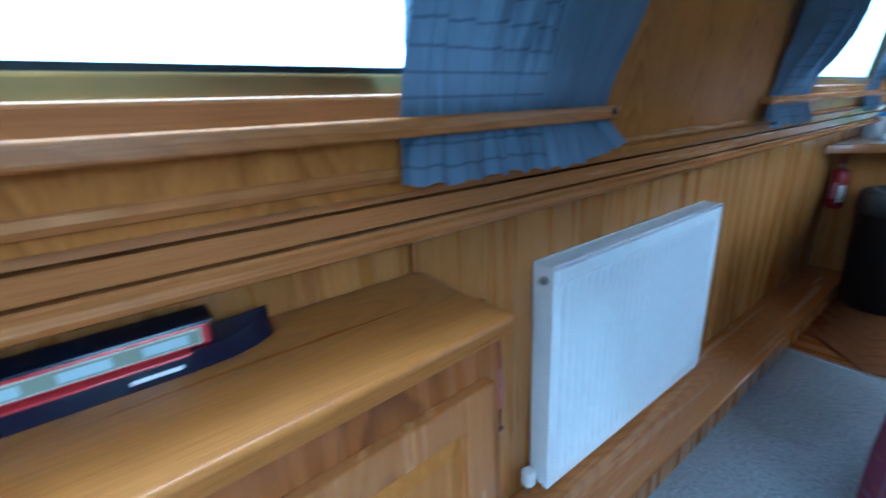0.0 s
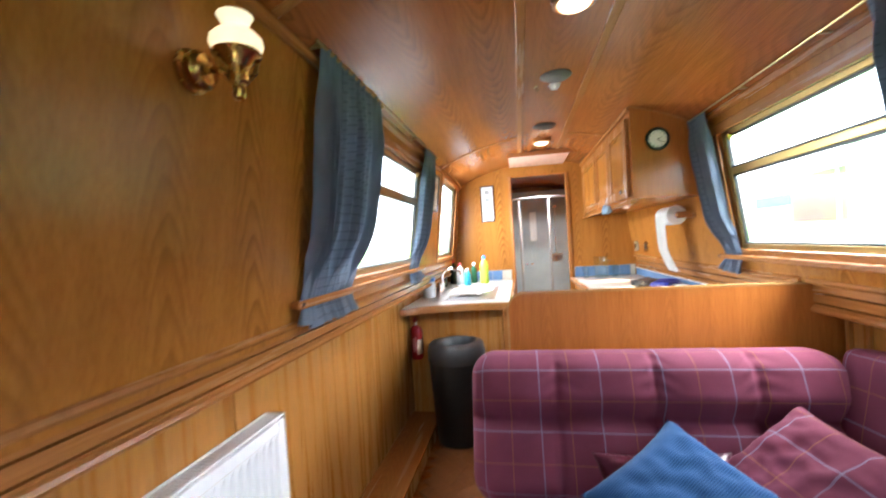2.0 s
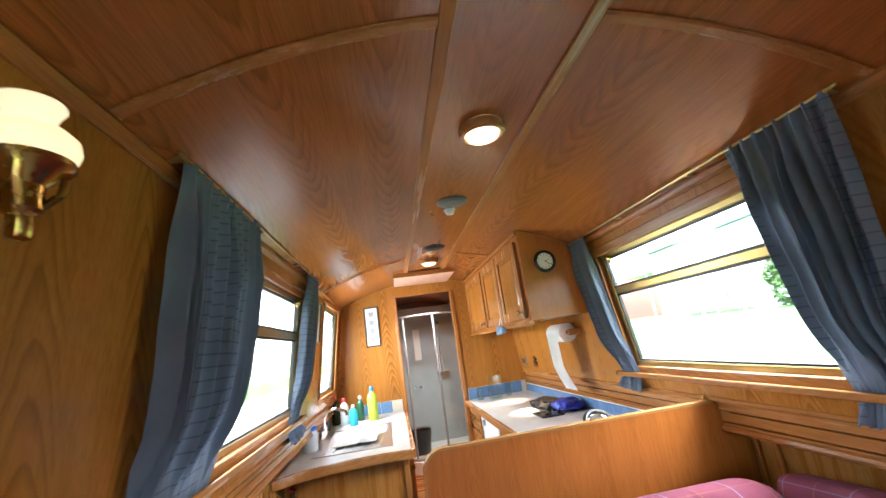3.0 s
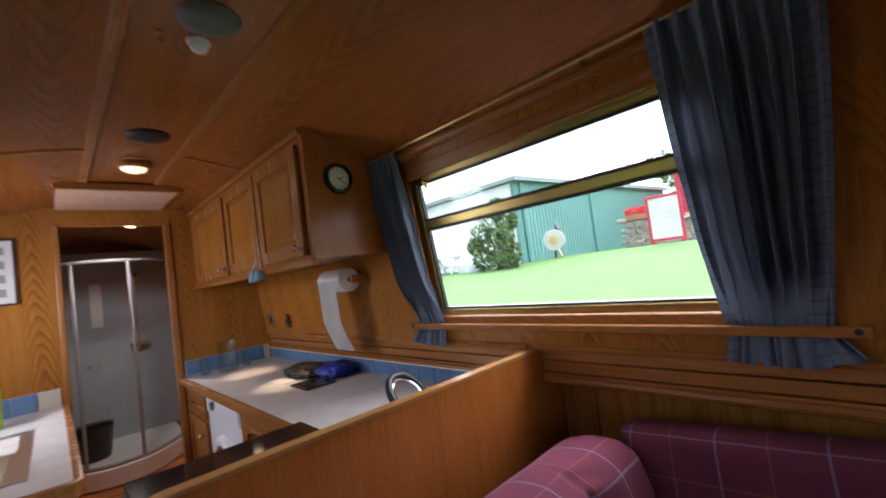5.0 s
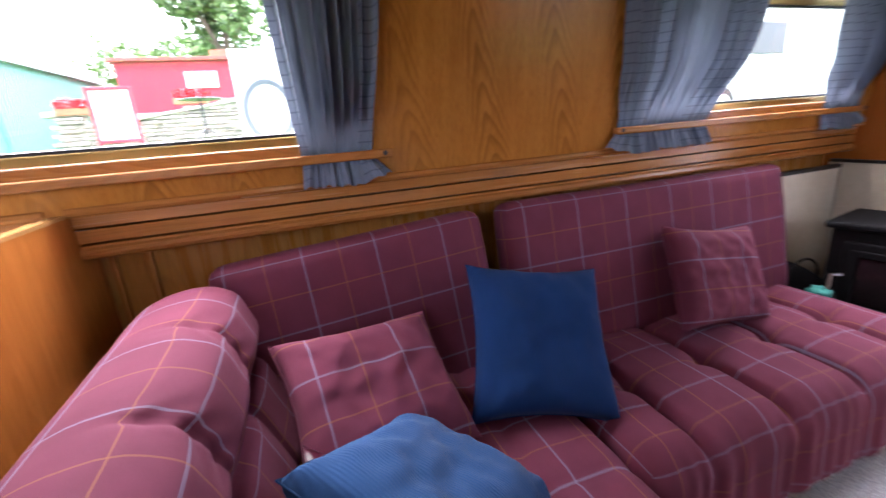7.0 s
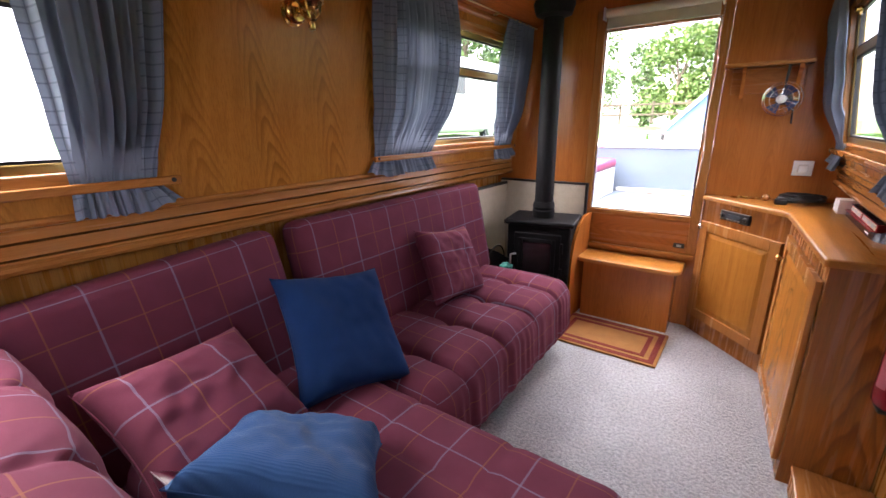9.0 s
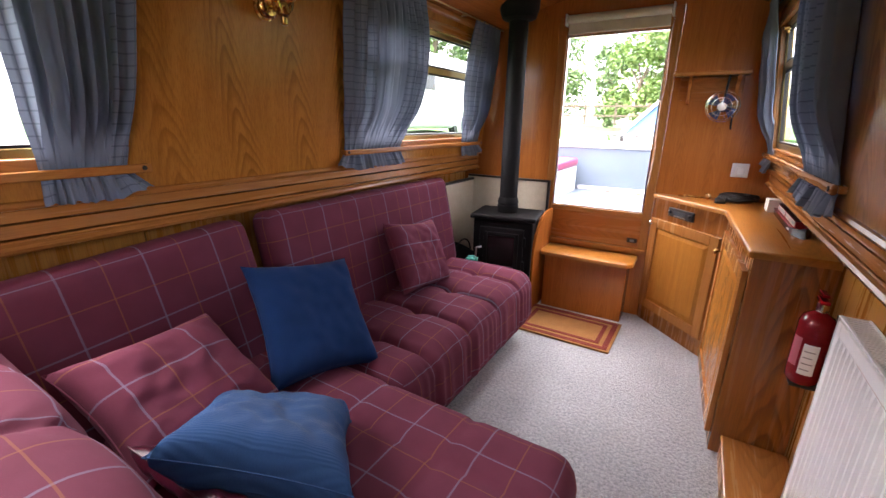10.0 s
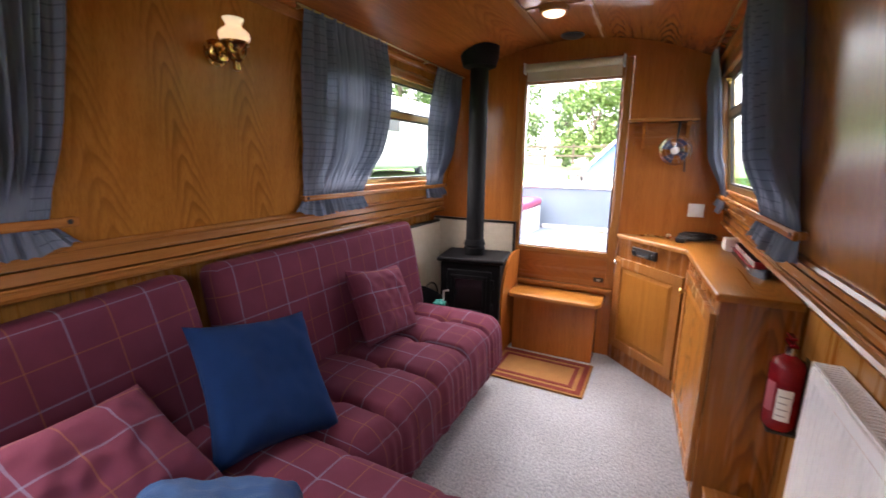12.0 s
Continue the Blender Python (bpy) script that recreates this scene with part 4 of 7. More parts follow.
e1 = extinguisher((-0.938, 1.275, 0.450), 0.045, 0.255, "red fire extinguisher on a bracket beside the radiator", (0.55, 0.85))
bm = B()
box(bm, (-0.988, 1.245, 0.435), (-0.984, 1.305, 0.68), 0.001)
box(bm, (-0.984, 1.235, 0.440), (-0.905, 1.312, 0.4485), 0.002)
part("bracket", bm, black_m, e1, "black steel wall bracket")
e2 = extinguisher((-0.925, 3.955, 0.47), 0.040, 0.24, "small red fire extinguisher on the galley unit", (0.3, -1))
part("bracket", bbox((-0.955, 3.99, 0.50), (-0.895, 4.018, 0.66), 0.002), black_m, e2)

# ---- bow door, step, blind ----
door = thing("door_1", (0.0, -0.02, 0.46), "oak bow door with a tall glass pane", "door", kind="structure")
for x0, x1 in ((-0.343, -0.293), (0.293, 0.343)):
    part("stile", bbox((x0, -0.045, 0.462), (x1, 0.006, 1.858), 0.004), trim_z, door)
part("bottom_panel", bbox((-0.293, -0.035, 0.462), (0.293, -0.008, 0.655), 0.0), red_x, door)
part("lower_rail", bbox((-0.293, -0.045, 0.655), (0.293, 0.004, 0.688), 0.004), trim_x, door)
part("top_rail", bbox((-0.293, -0.045, 1.752), (0.293, 0.004, 1.858), 0.004), trim_x, door)
bm = B()
for lo, hi in (((-0.293, -0.03, 0.688), (-0.281, -0.006, 1.752)), ((0.281, -0.03, 0.688), (0.293, -0.006, 1.752)), ((-0.281, -0.03, 0.688), (0.281, -0.006, 0.699)), ((-0.281, -0.03, 1.741), (0.281, -0.006, 1.752))):
    box(bm, lo, hi, 0.002)
part("glazing_bead", bm, chrome_m, door, "polished metal glazing bead")
gp = part("pane", bbox((-0.282, -0.021, 0.697), (0.282, -0.015, 1.743), 0), glass_m, door)
gp.visible_shadow = False
part("door_sill", bbox((-0.343, -0.004, 0.432), (0.343, 0.030, 0.460), 0.005), trim_x, door)
sw = thing("light_switch", (-0.25, 0.0, 0.55), "small dark brown switch on the door panel", "switch")
part("plate", bbox((-0.282, -0.0075, 0.492), (-0.222, 0.001, 0.520), 0.002), dark_m, sw)
part("rocker", bbox((-0.265, 0.001, 0.499), (-0.240, 0.004, 0.513), 0.001), steel_m, sw)

blind_m = speckle("cream_blind", (0.50, 0.44, 0.34), (0.58, 0.52, 0.41), 200, 0.8, 0.2)
bl = thing("roller_blind", (0.0, 0.03, 1.80), "rolled-up cream roller blind over the bow door", "blind")
part("roll", lathe(B(), [(0.018, -0.285), (0.024, -0.284), (0.024, 0.284), (0.018, 0.285)], (0.0, 0.036, 1.835), (1, 0, 0), 20), blind_m, bl, smooth=40)
part("hem", bbox((-0.282, 0.012, 1.765), (0.282, 0.018, 1.835), 0.002), blind_m, bl)
part("bottom_bar", bbox((-0.283, 0.009, 1.755), (0.283, 0.021, 1.767), 0.003), blind_m, bl)
for x in (-0.296, 0.288):
    part("bracket", bbox((x, 0.007, 1.80), (x + 0.008, 0.062, 1.865), 0.002), white_m, bl)
bm = B()
for i in range(70):
    z = 1.80 - i * 0.0135
    lathe(bm, [(0.0, -0.0035), (0.0035, 0), (0.0, 0.0035)], (-0.302 + 0.004 * math.sin(i * 0.2), 0.030, z), (0, 0, 1), 5)
part("pull_chain", bm, steel_m, bl, "beaded metal pull chain")

st = thing("door_step", (0.0, 0.1, 0), "oak box step below the bow door with a worn top", "step")
bm = prism(B(), [(-0.303, 0.006), (0.292, 0.006), (0.292, 0.20), (0.262, 0.245), (0.245, 0.250), (-0.255, 0.250), (-0.273, 0.245), (-0.303, 0.20)], 0.388, 0.412, 0.008, 3)
part("tread", bm, oak_x, st, "worn oak tread", smooth=30)
part("riser", bbox((-0.268, 0.160, 0.0), (0.255, 0.178, 0.387), 0.003), red_z, st)
for x in (-0.268, 0.239):
    part("cheek", bbox((x, 0.006, 0.0), (x + 0.016, 0.159, 0.387), 0.002), red_z, st)

mat_m = speckle("coir", (0.24, 0.105, 0.028), (0.34, 0.16, 0.05), 260, 0.95, 0.8, 0.006)
mat_r = speckle("coir_red", (0.13, 0.012, 0.010), (0.19, 0.024, 0.018), 260, 0.95, 0.8, 0.006)
dm = thing("door_mat", (0.0, 0.43, 0.0), "brown coir door mat with a dark red border", "door mat")
mx = Matrix.Translation((0.015, 0.425, 0.001)) @ Matrix.Rotation(radians(-1.0), 4, "Z")
part("mat_body", moved(box(B(), (-0.305, -0.205, 0), (0.305, 0.205, 0.012), 0.003), mx), mat_m, dm)
for w, ix, iy in ((0.030, 0.016, 0.016), (0.024, 0.070, 0.070)):
    bm = B()
    X, Y = 0.305 - ix, 0.205 - iy
    for lo, hi in (((-X, -Y), (X, -Y + w)), ((-X, Y - w), (X, Y)), ((-X, -Y + w), (-X + w, Y - w)), ((X - w, -Y + w), (X, Y - w))):
        box(bm, (*lo, 0.010), (*hi, 0.0145), 0.001)
    part("border", moved(bm, mx), mat_r, dm, "dark red woven border")

# ---- shelf, fan ----
sh = thing("wall_shelf", (-0.52, 0.05, 1.49), "small oak shelf on a shaped bracket", "shelf")
part("board", bbox((-0.70, 0.002, 1.483), (-0.345, 0.115, 1.501), 0.005), trim_x, sh)
pf = [(0.0, 1.482), (0.105, 1.482), (0.10, 1.46), (0.07, 1.445), (0.05, 1.42), (0.03, 1.36), (0.02, 1.345), (0.0, 1.34)]
for x in (-0.44, -0.66):
    bm = B()
    a = [bm.verts.new((x, y + 0.002, z)) for y, z in pf]
    b = [bm.verts.new((x + 0.016, y + 0.002, z)) for y, z in pf]
    bm.faces.new(a)
    bm.faces.new(b[::-1])
    for i in range(len(pf)):
        bm.faces.new((a[i], b[i], b[(i + 1) % len(pf)], a[(i + 1) % len(pf)]))
    bmesh.ops.recalc_face_normals(bm, faces=bm.faces)
    part("bracket", bm, red_z, sh)
part("back_board", bbox((-0.68, 0.001, 1.36), (-0.38, 0.010, 1.482), 0.003), red_x, sh)
fan = thing("cabin_fan", (-0.60, 0.10, 1.48), "small chrome clip fan hung under the shelf", "fan")
fc = Vector((-0.60, 0.115, 1.325))
ax = Vector((0.15, 1, -0.05)).normalized()
fm = frame_from(fc, ax.orthogonal(), ax.cross(ax.orthogonal()))
for r, z in ((0.078, 0.0), (0.067, 0.014), (0.046, 0.022), (0.078, -0.02)):
    part("guard_ring", tube(B(), [fm @ Vector((r * math.cos(a), r * math.sin(a), z)) for a in (2 * math.pi * i / 28 for i in range(28))], 0.0016, 5, True), chrome_m, fan, "chrome wire ring")
for i in range(16):
    a = 2 * math.pi * i / 16
    part("guard_wire", tube(B(), [fm @ Vector((r * math.cos(a), r * math.sin(a), z)) for r, z in ((0.078, -0.02), (0.078, 0.0), (0.067, 0.014), (0.046, 0.022), (0.018, 0.024))], 0.0011, 5), chrome_m, fan)
part("hub", moved(lathe(B(), [(0.019, -0.03), (0.020, 0.022), (0.014, 0.027), (0.0, 0.028)], (0, 0, 0)), fm), label_m, fan, smooth=40)
navyfan = mat("fan_blue", (0.02, 0.03, 0.09), 0.3)
for i in range(4):
    a = math.pi / 2 * i + 0.3
    bm = B()
    vs = [bm.verts.new((r * math.cos(a + d), r * math.sin(a + d), z)) for r, d, z in ((0.018, -0.3, -0.006), (0.070, -0.55, -0.010), (0.071, 0.3, 0.006), (0.018, 0.4, 0.004))]
    bm.faces.new(vs)
    part("blade", moved(bm, fm), navyfan, fan)
part("motor", moved(lathe(B(), [(0.022, -0.075), (0.030, -0.07), (0.030, -0.035), (0.018, -0.03)], (0, 0, 0)), fm), black_m, fan, smooth=40)
part("stem", tube(B(), [fm @ Vector((0, 0, -0.05)), (-0.605, 0.06, 1.40), (-0.61, 0.065, 1.482)], 0.006), black_m, fan, smooth=True)
part("lead", tube(B(), [(-0.63, 0.06, 1.36), (-0.655, 0.02, 1.29), (-0.66, 0.012, 1.21)], 0.004), black_m, fan, smooth=True)

# ---- stove and hearth ----
stove = thing("wood_stove", (0.50, 0.29, 0), "black cast-iron solid fuel stove on a tiled corner hearth", "stove")
rot = Matrix.Translation((0.50, 0.285, 0.0)) @ Matrix.Rotation(radians(10), 4, "Z")


def sbox(lo, hi, bevel=0.004):
    return moved(box(B(), lo, hi, bevel), rot)


part("body", sbox((-0.195, -0.15, 0.10), (0.195, 0.15, 0.625), 0.012), iron_m, stove)
part("top_plate", sbox((-0.215, -0.165, 0.626), (0.215, 0.170, 0.655), 0.010), iron_m, stove)
part("base_plate", sbox((-0.205, -0.155, 0.082), (0.205, 0.165, 0.099), 0.006), iron_m, stove)
for x in (-0.17, 0.17):
    for y in (-0.12, 0.13):
        part("leg", moved(lathe(B(), [(0.018, 0), (0.022, 0.01), (0.028, 0.056)], (x, y, 0.026)), rot), iron_m, stove, smooth=40)
dr = part("fire_door", sbox((-0.145, 0.150, 0.27), (0.145, 0.168, 0.58), 0.008), iron_m, stove)
bm = B()
for lo, hi in (((-0.115, 0.168, 0.30), (-0.090, 0.180, 0.55)), ((0.090, 0.168, 0.30), (0.115, 0.180, 0.55)), ((-0.09, 0.168, 0.30), (0.09, 0.180, 0.325)), ((-0.09, 0.168, 0.525), (0.09, 0.180, 0.55))):
    box(bm, lo, hi, 0.004)
part("door_moulding", moved(bm, rot), iron_m, dr)
part("fire_glass", sbox((-0.088, 0.1685, 0.327), (0.088, 0.172, 0.523), 0.001), mat("sooty_glass", (0.008, 0.008, 0.008), 0.12), dr)
for z in (0.34, 0.50):
    part("hinge", moved(lathe(B(), [(0.010, -0.03), (0.010, 0.03)], (-0.150, 0.168, z)), rot), iron_m, dr, smooth=True)
part("ash_door", sbox((-0.145, 0.150, 0.125), (0.145, 0.163, 0.235), 0.005), iron_m, stove)
part("handle", moved(tube(B(), [(0.13, 0.17, 0.44), (0.155, 0.20, 0.44), (0.155, 0.205, 0.38)], 0.007), rot), steel_m, dr, smooth=True)
flue = thing("flue_pipe", (0.505, 0.285, 0.655), "black stove pipe rising to a ceiling collar", "flue pipe")
part("pipe", lathe(B(), [(0.058, 0.745), (0.0575, 1.86)], (0.505, 0.285, 0)), iron_m, flue, smooth=40)
part("spigot", lathe(B(), [(0.068, 0.656), (0.070, 0.70), (0.066, 0.705), (0.066, 0.715), (0.070, 0.72), (0.066, 0.74), (0.060, 0.755)], (0.505, 0.285, 0)), iron_m, flue, smooth=40)
part("ceiling_collar", lathe(B(), [(0.060, 1.80), (0.10, 1.815), (0.115, 1.86), (0.118, 1.925)], (0.505, 0.285, 0)), iron_m, flue, smooth=40)
he = thing("hearth", (0.65, 0.3, 0), "cream tiled stove surround edged in black", "hearth", kind="structure")
part("slab", prism(B(), [(0.30, 0.012), (0.985, 0.012), (0.985, 0.66), (0.62, 0.66), (0.30, 0.46)], 0.001, 0.025, 0.004), mat("slate", (0.03, 0.03, 0.032), 0.5), he)
part("back_board", bbox((0.330, 0.003, 0.025), (0.955, 0.014, 0.835), 0.001), cream_m, he)
part("side_board", bbox((0.898, 0.030, 0.025), (0.910, 0.560, 0.812), 0.001), cream_m, he)
for lo, hi in (((0.312, 0.003, 0.025), (0.330, 0.022, 0.850)), ((0.330, 0.003, 0.835), (0.950, 0.022, 0.850)), ((0.892, 0.030, 0.812), (0.916, 0.560, 0.830)), ((0.892, 0.560, 0.025), (0.916, 0.580, 0.830))):
    part("edging", bbox(lo, hi, 0.003), black_m, he, "black edging strip")
gd = thing("heat_guard", (0.285, 0.17, 0), "oak end board with a curved top beside the stove", "guard board")
gp_ = [(0.006, 0.0), (0.36, 0.0), (0.36, 0.36)] + [(0.10 + 0.26 * math.cos(a), 0.36 + 0.30 * math.sin(a)) for a in (math.pi / 2 * i / 8 for i in range(1, 9))] + [(0.006, 0.66)]
bm = B()
a = [bm.verts.new((0.277, y, z)) for y, z in gp_]
b = [bm.verts.new((0.295, y, z)) for y, z in gp_]
bm.faces.new(a)
bm.faces.new(b[::-1])
for i in range(len(gp_)):
    bm.faces.new((a[i], b[i], b[(i + 1) % len(gp_)], a[(i + 1) % len(gp_)]))
bmesh.ops.recalc_face_normals(bm, faces=bm.faces)
part("board", bm, red_z, gd)
cs = thing("coal_scuttle", (0.70, 0.56, 0.025), "black coal scuttle with a flared lip beside the stove", "coal scuttle")
bm = B()
n = 24
prev = None
for r, z, f in ((0.085, 0.026, 0), (0.090, 0.04, 0), (0.100, 0.20, 0.2), (0.125, 0.40, 1.0), (0.120, 0.395, 1.0), (0.095, 0.20, 0.2), (0.08, 0.05, 0)):
    ring = [bm.verts.new((0.70 + r * math.cos(t), 0.545 + r * math.sin(t) * 0.85, z + f * 0.055 * math.cos(t))) for t in (2 * math.pi * i / n for i in range(n))]
    if prev:
        for i in range(n):
            bm.faces.new((prev[i], prev[(i + 1) % n], ring[(i + 1) % n], ring[i]))
    prev = ring
bm.faces.new(prev)
part("bucket", bm, iron_m, cs, smooth=50)
part("handle", tube(B(), [(0.70, 0.545 + 0.11 * math.cos(a), 0.39 + 0.10 * math.sin(a)) for a in (math.pi * i / 12 for i in range(13))], 0.005), iron_m, cs, smooth=True)
tg = thing("cleaning_cloth", (0.60, 0.60, 0.40), "crumpled teal cleaning cloth over the scuttle's rim", "cloth")
bm = B()
bmesh.ops.create_icosphere(bm, subdivisions=4, radius=0.04)
for v in bm.verts:
    v.co *= 1 + 0.35 * noise.noise(v.co * 45) + 0.25 * noise.noise(v.co * 20)
    v.co.z *= 0.7
bmesh.ops.translate(bm, verts=bm.verts, vec=(0.60, 0.60, 0.385))
part("cloth", bm, mat("teal_cloth", (0.05, 0.30, 0.26), 0.9), tg, smooth=True)

# ---- cushions ----
def cushion(c, xa, ya, w, h, t, m, label, seed, piping=None, rest=None):
    """rest: height of the seat on which its lower half lies bent flat."""
    ob = thing("cushion", c, label, "cushion", "scatter cushions on the sofas")
    fr = frame_from(c, xa, ya)

    def lift(x, y):
        if rest is None:
            return 0.0
        full = max(0.0, (1 - (2 * x / w) ** 4) * (1 - (2 * y / h) ** 4)) ** 0.45
        gap = rest + 0.42 * t * full - (fr @ Vector((x, y, 0))).z
        return 0.5 * (gap + math.sqrt(gap * gap + 0.0016))

    bm = pillow(w, h, t, seed)
    for v in bm.verts:
        up = lift(v.co.x, v.co.y)
        v.co = fr @ v.co
        v.co.z += up
    part("cover", bm, m, ob, smooth=True)
    pts = []
    for i in range(48):
        a = 2 * math.pi * i / 48
        ca, sa = math.cos(a), math.sin(a)
        k = 1 / max(abs(ca), abs(sa))
        x, y = ca * k, sa * k
        p = Vector((x * w / 2 * (1 - 0.11 * (1 - y * y) * abs(x) ** 3), y * h / 2 * (1 - 0.11 * (1 - x * x) * abs(y) ** 3), 0))
        pts.append(fr @ p + Vector((0, 0, lift(p.x, p.y))))
    part("seam", tube(B(), pts, 0.0018, 6, True), piping or m, ob, smooth=True)
    return ob


cushion((0.512, 1.972, 0.572), (-0.26, -0.94, -0.13), (0.23, -0.13, 0.28), 0.390, 0.430, 0.13, velvet_m, "navy blue velvet cushion leaning on the sofa back", 1)
cushion((0.190, 2.395, 0.508), (0.227, -0.23, -0.14), (0.254, 0.214, 0.12), 0.385, 0.385, 0.15, corduroy_m, "blue corduroy cushion lying aslant on the corner seat", 2, rest=0.412)
cushion((0.18, 2.520, 0.480), (1, 0.02, 0.02), (0, 0.66, 0.75), 0.40, 0.22, 0.06, leather_m, "shiny maroon leatherette cushion behind the blue one", 3)
cushion((0.605, 1.19, 0.575), (0.0, -0.41, -0.06), (0.155, -0.09, 0.31), 0.42, 0.36, 0.12, plaid_m, "maroon plaid cushion propped against the sofa back", 4)
cushion((0.490, 2.428, 0.562), (0.074, -0.373, -0.03), (0.266, -0.017, 0.192), 0.41, 0.36, 0.13, plaid_m, "maroon plaid cushion slumped in the sofa corner", 5)
# ---- curtains, rails, lamps ----
def curtain(s, top, bot, ear, belly=0.0, seed=0, pleats=9):
    """A gathered curtain on side s: it hangs from its track over top=(y0, y1), is held by the rail over bot and frills out below it; ear: +1 or -1, the end that flares out along the wall."""
    at = (s * 0.82, (bot[0] + bot[1]) / 2, 1.02)
    ob = thing("curtain", at, "blue-grey checked curtain held back behind an oak rail", "curtain", "curtains at the windows")
    bm = B()
    uvl = bm.loops.layers.uv.new("UVMap")
    rnd = random.Random(seed)
    ph = [rnd.uniform(-0.5, 0.5) for _ in range(40)]
    nu, z_top, z_tie, z_low = 190, 1.815, 1.085, 1.008
    zs = [z_top - (z_top - z_tie) * i / 44 for i in range(45)] + [z_tie - (z_tie - z_low) * i / 10 for i in range(1, 11)]
    cloth_w = (top[1] - top[0]) * 1.9
    ruffles = pleats * 1.55
    grid = []
    for z in zs:
        row = []
        hang = min(1.0, (z_top - z) / (z_top - z_tie))
        below = max(0.0, (z_tie - z) / (z_tie - z_low))
        pinch = smoothstep(0.80, 1.0, hang)
        head = 1 - smoothstep(0.0, 0.07, hang)
        for i in range(nu + 1):
            u = i / nu
            f = hang ** 1.5
            y = (top[0] + (top[1] - top[0]) * u) * (1 - f) + (bot[0] + (bot[1] - bot[0]) * u) * f
            y += belly * math.sin(math.pi * min(1, hang * 1.02)) * u if belly > 0 else belly * math.sin(math.pi * min(1, hang * 1.02)) * (1 - u)
            mid = (bot[0] + bot[1]) / 2
            end = u if ear > 0 else 1 - u
            y += (y - mid) * 0.10 * below + ear * 0.040 * below * smoothstep(0.70, 1.0, end)
            w = u * pleats * 2 * math.pi + 1.1 * math.sin(u * 7 + ph[0] * 9 + hang * 0.8) + 0.5 * math.sin(u * 19 + ph[1] * 9 - hang * 1.3)
            v = u * ruffles * 2 * math.pi + 1.4 * math.sin(u * 9 + ph[4] * 9) + 0.6 * math.sin(u * 23 + ph[5] * 7)
            deep = 0.75 + 0.5 * math.sin(u * 13 + ph[2] * 8)
            amp = (0.008 + 0.016 * smoothstep(0.03, 0.25, hang) * deep) * (1 - 0.9 * pinch)
            fold = math.sin(w) + 0.30 * math.sin(2 * w + ph[3] * 6)
            gather = (0.0035 * head + 0.008 * smoothstep(0.62, 0.97, hang) * (1 - below)) * math.sin(v) * (1 - 0.6 * smoothstep(0.97, 1.0, hang)) 
            frill = (0.003 + 0.012 * below * deep) * (0.65 * math.sin(0.62 * v + 2.0 * math.sin(u * 5 + ph[6] * 9)) + 0.35 * math.sin(v + 0.5 * below)) * smoothstep(0.0, 0.25, below)
            d = amp * fold + gather + frill + 0.004 * noise.noise(Vector((u * 9, z * 9, seed)))
            y += 0.35 * (top[1] - top[0]) / pleats * 0.25 * math.cos(w) * smoothstep(0.1, 0.4, hang) * (1 - pinch)
            inner = wall_x(z) - 0.042
            if z <= z_tie + 0.22:
                k = smoothstep(z_tie + 0.22, z_tie + 0.01, z)
                inner = inner * (1 - k) + 0.8475 * k
            x = inner - d - 0.020 * below
            x = min(x, wall_x(z) - 0.009 - 0.006 * smoothstep(1.10, 1.135, z))
            if z_tie - 0.016 < z < z_tie + 0.018:
                x = max(x, 0.8405)
            if z < 1.03:
                x = min(x, 0.845 - 0.010 * smoothstep(1.03, 1.0, z))
            dip = below * (0.003 * math.sin(0.62 * v) + 0.010 * noise.noise(Vector((u * 5, seed * 3.1, 0))) + 0.022 * smoothstep(0.75, 1.0, end))
            row.append(bm.verts.new((s * x, y, z + dip)))
        grid.append(row)
    for j in range(len(zs) - 1):
        for i in range(nu):
            q = (grid[j][i], grid[j][i + 1], grid[j + 1][i + 1], grid[j + 1][i])
            fc = bm.faces.new(q)
            for lp, (a, b) in zip(fc.loops, ((i, j), (i + 1, j), (i + 1, j + 1), (i, j + 1))):
                lp[uvl].uv = (a / nu * cloth_w + seed * 0.37, zs[b])
    part("drape", bm, curtain_m, ob, smooth=60)
    return ob


curtain(1, (2.225, 2.54), (2.305, 2.495), -1, 0.0, 1, 8)
curtain(1, (3.52, 3.715), (3.47, 3.635), 1, 0.0, 2, 6)
curtain(1, (0.955, 1.495), (1.02, 1.435), 1, -0.11, 3, 10)
curtain(1, (0.045, 0.40), (0.10, 0.33), -1, 0.06, 4, 7)
curtain(-1, (1.075, 1.56), (1.075, 1.515), 1, -0.01, 5, 10)
curtain(-1, (0.03, 0.24), (0.07, 0.26), -1, 0.0, 6, 6)
curtain(-1, (2.35, 2.86), (2.36, 2.74), -1, 0.04, 7, 10)
curtain(-1, (3.70, 3.97), (3.58, 3.82), 1, 0.0, 8, 7)


def tie_rail(s, y0, y1):
    ob = thing("curtain_rail", (s * 0.832, (y0 + y1) / 2, 1.085), "slim oak rail that holds the curtains to the side", "curtain rail", "curtain rails below the windows")
    part("bar", bbox((s * 0.832 - 0.0065, y0, 1.072), (s * 0.832 + 0.0065, y1, 1.097), 0.005, 3), trim_y, ob)
    for y in (y0 + 0.012, y1 - 0.012):
        lo, hi = sorted((s * 0.839, s * 0.8565))
        part("spacer", bbox((lo, y - 0.010, 1.076), (hi, y + 0.010, 1.096), 0.002), trim_y, ob)
        part("screw_cap", lathe(B(), [(0.007, 0), (0.006, 0.0025), (0.0, 0.003)], (s * 0.8252, y + (0.01 if y < (y0 + y1) / 2 else -0.01), 1.086), (-s, 0, 0), 12), dark_m, ob, smooth=True)
    return ob


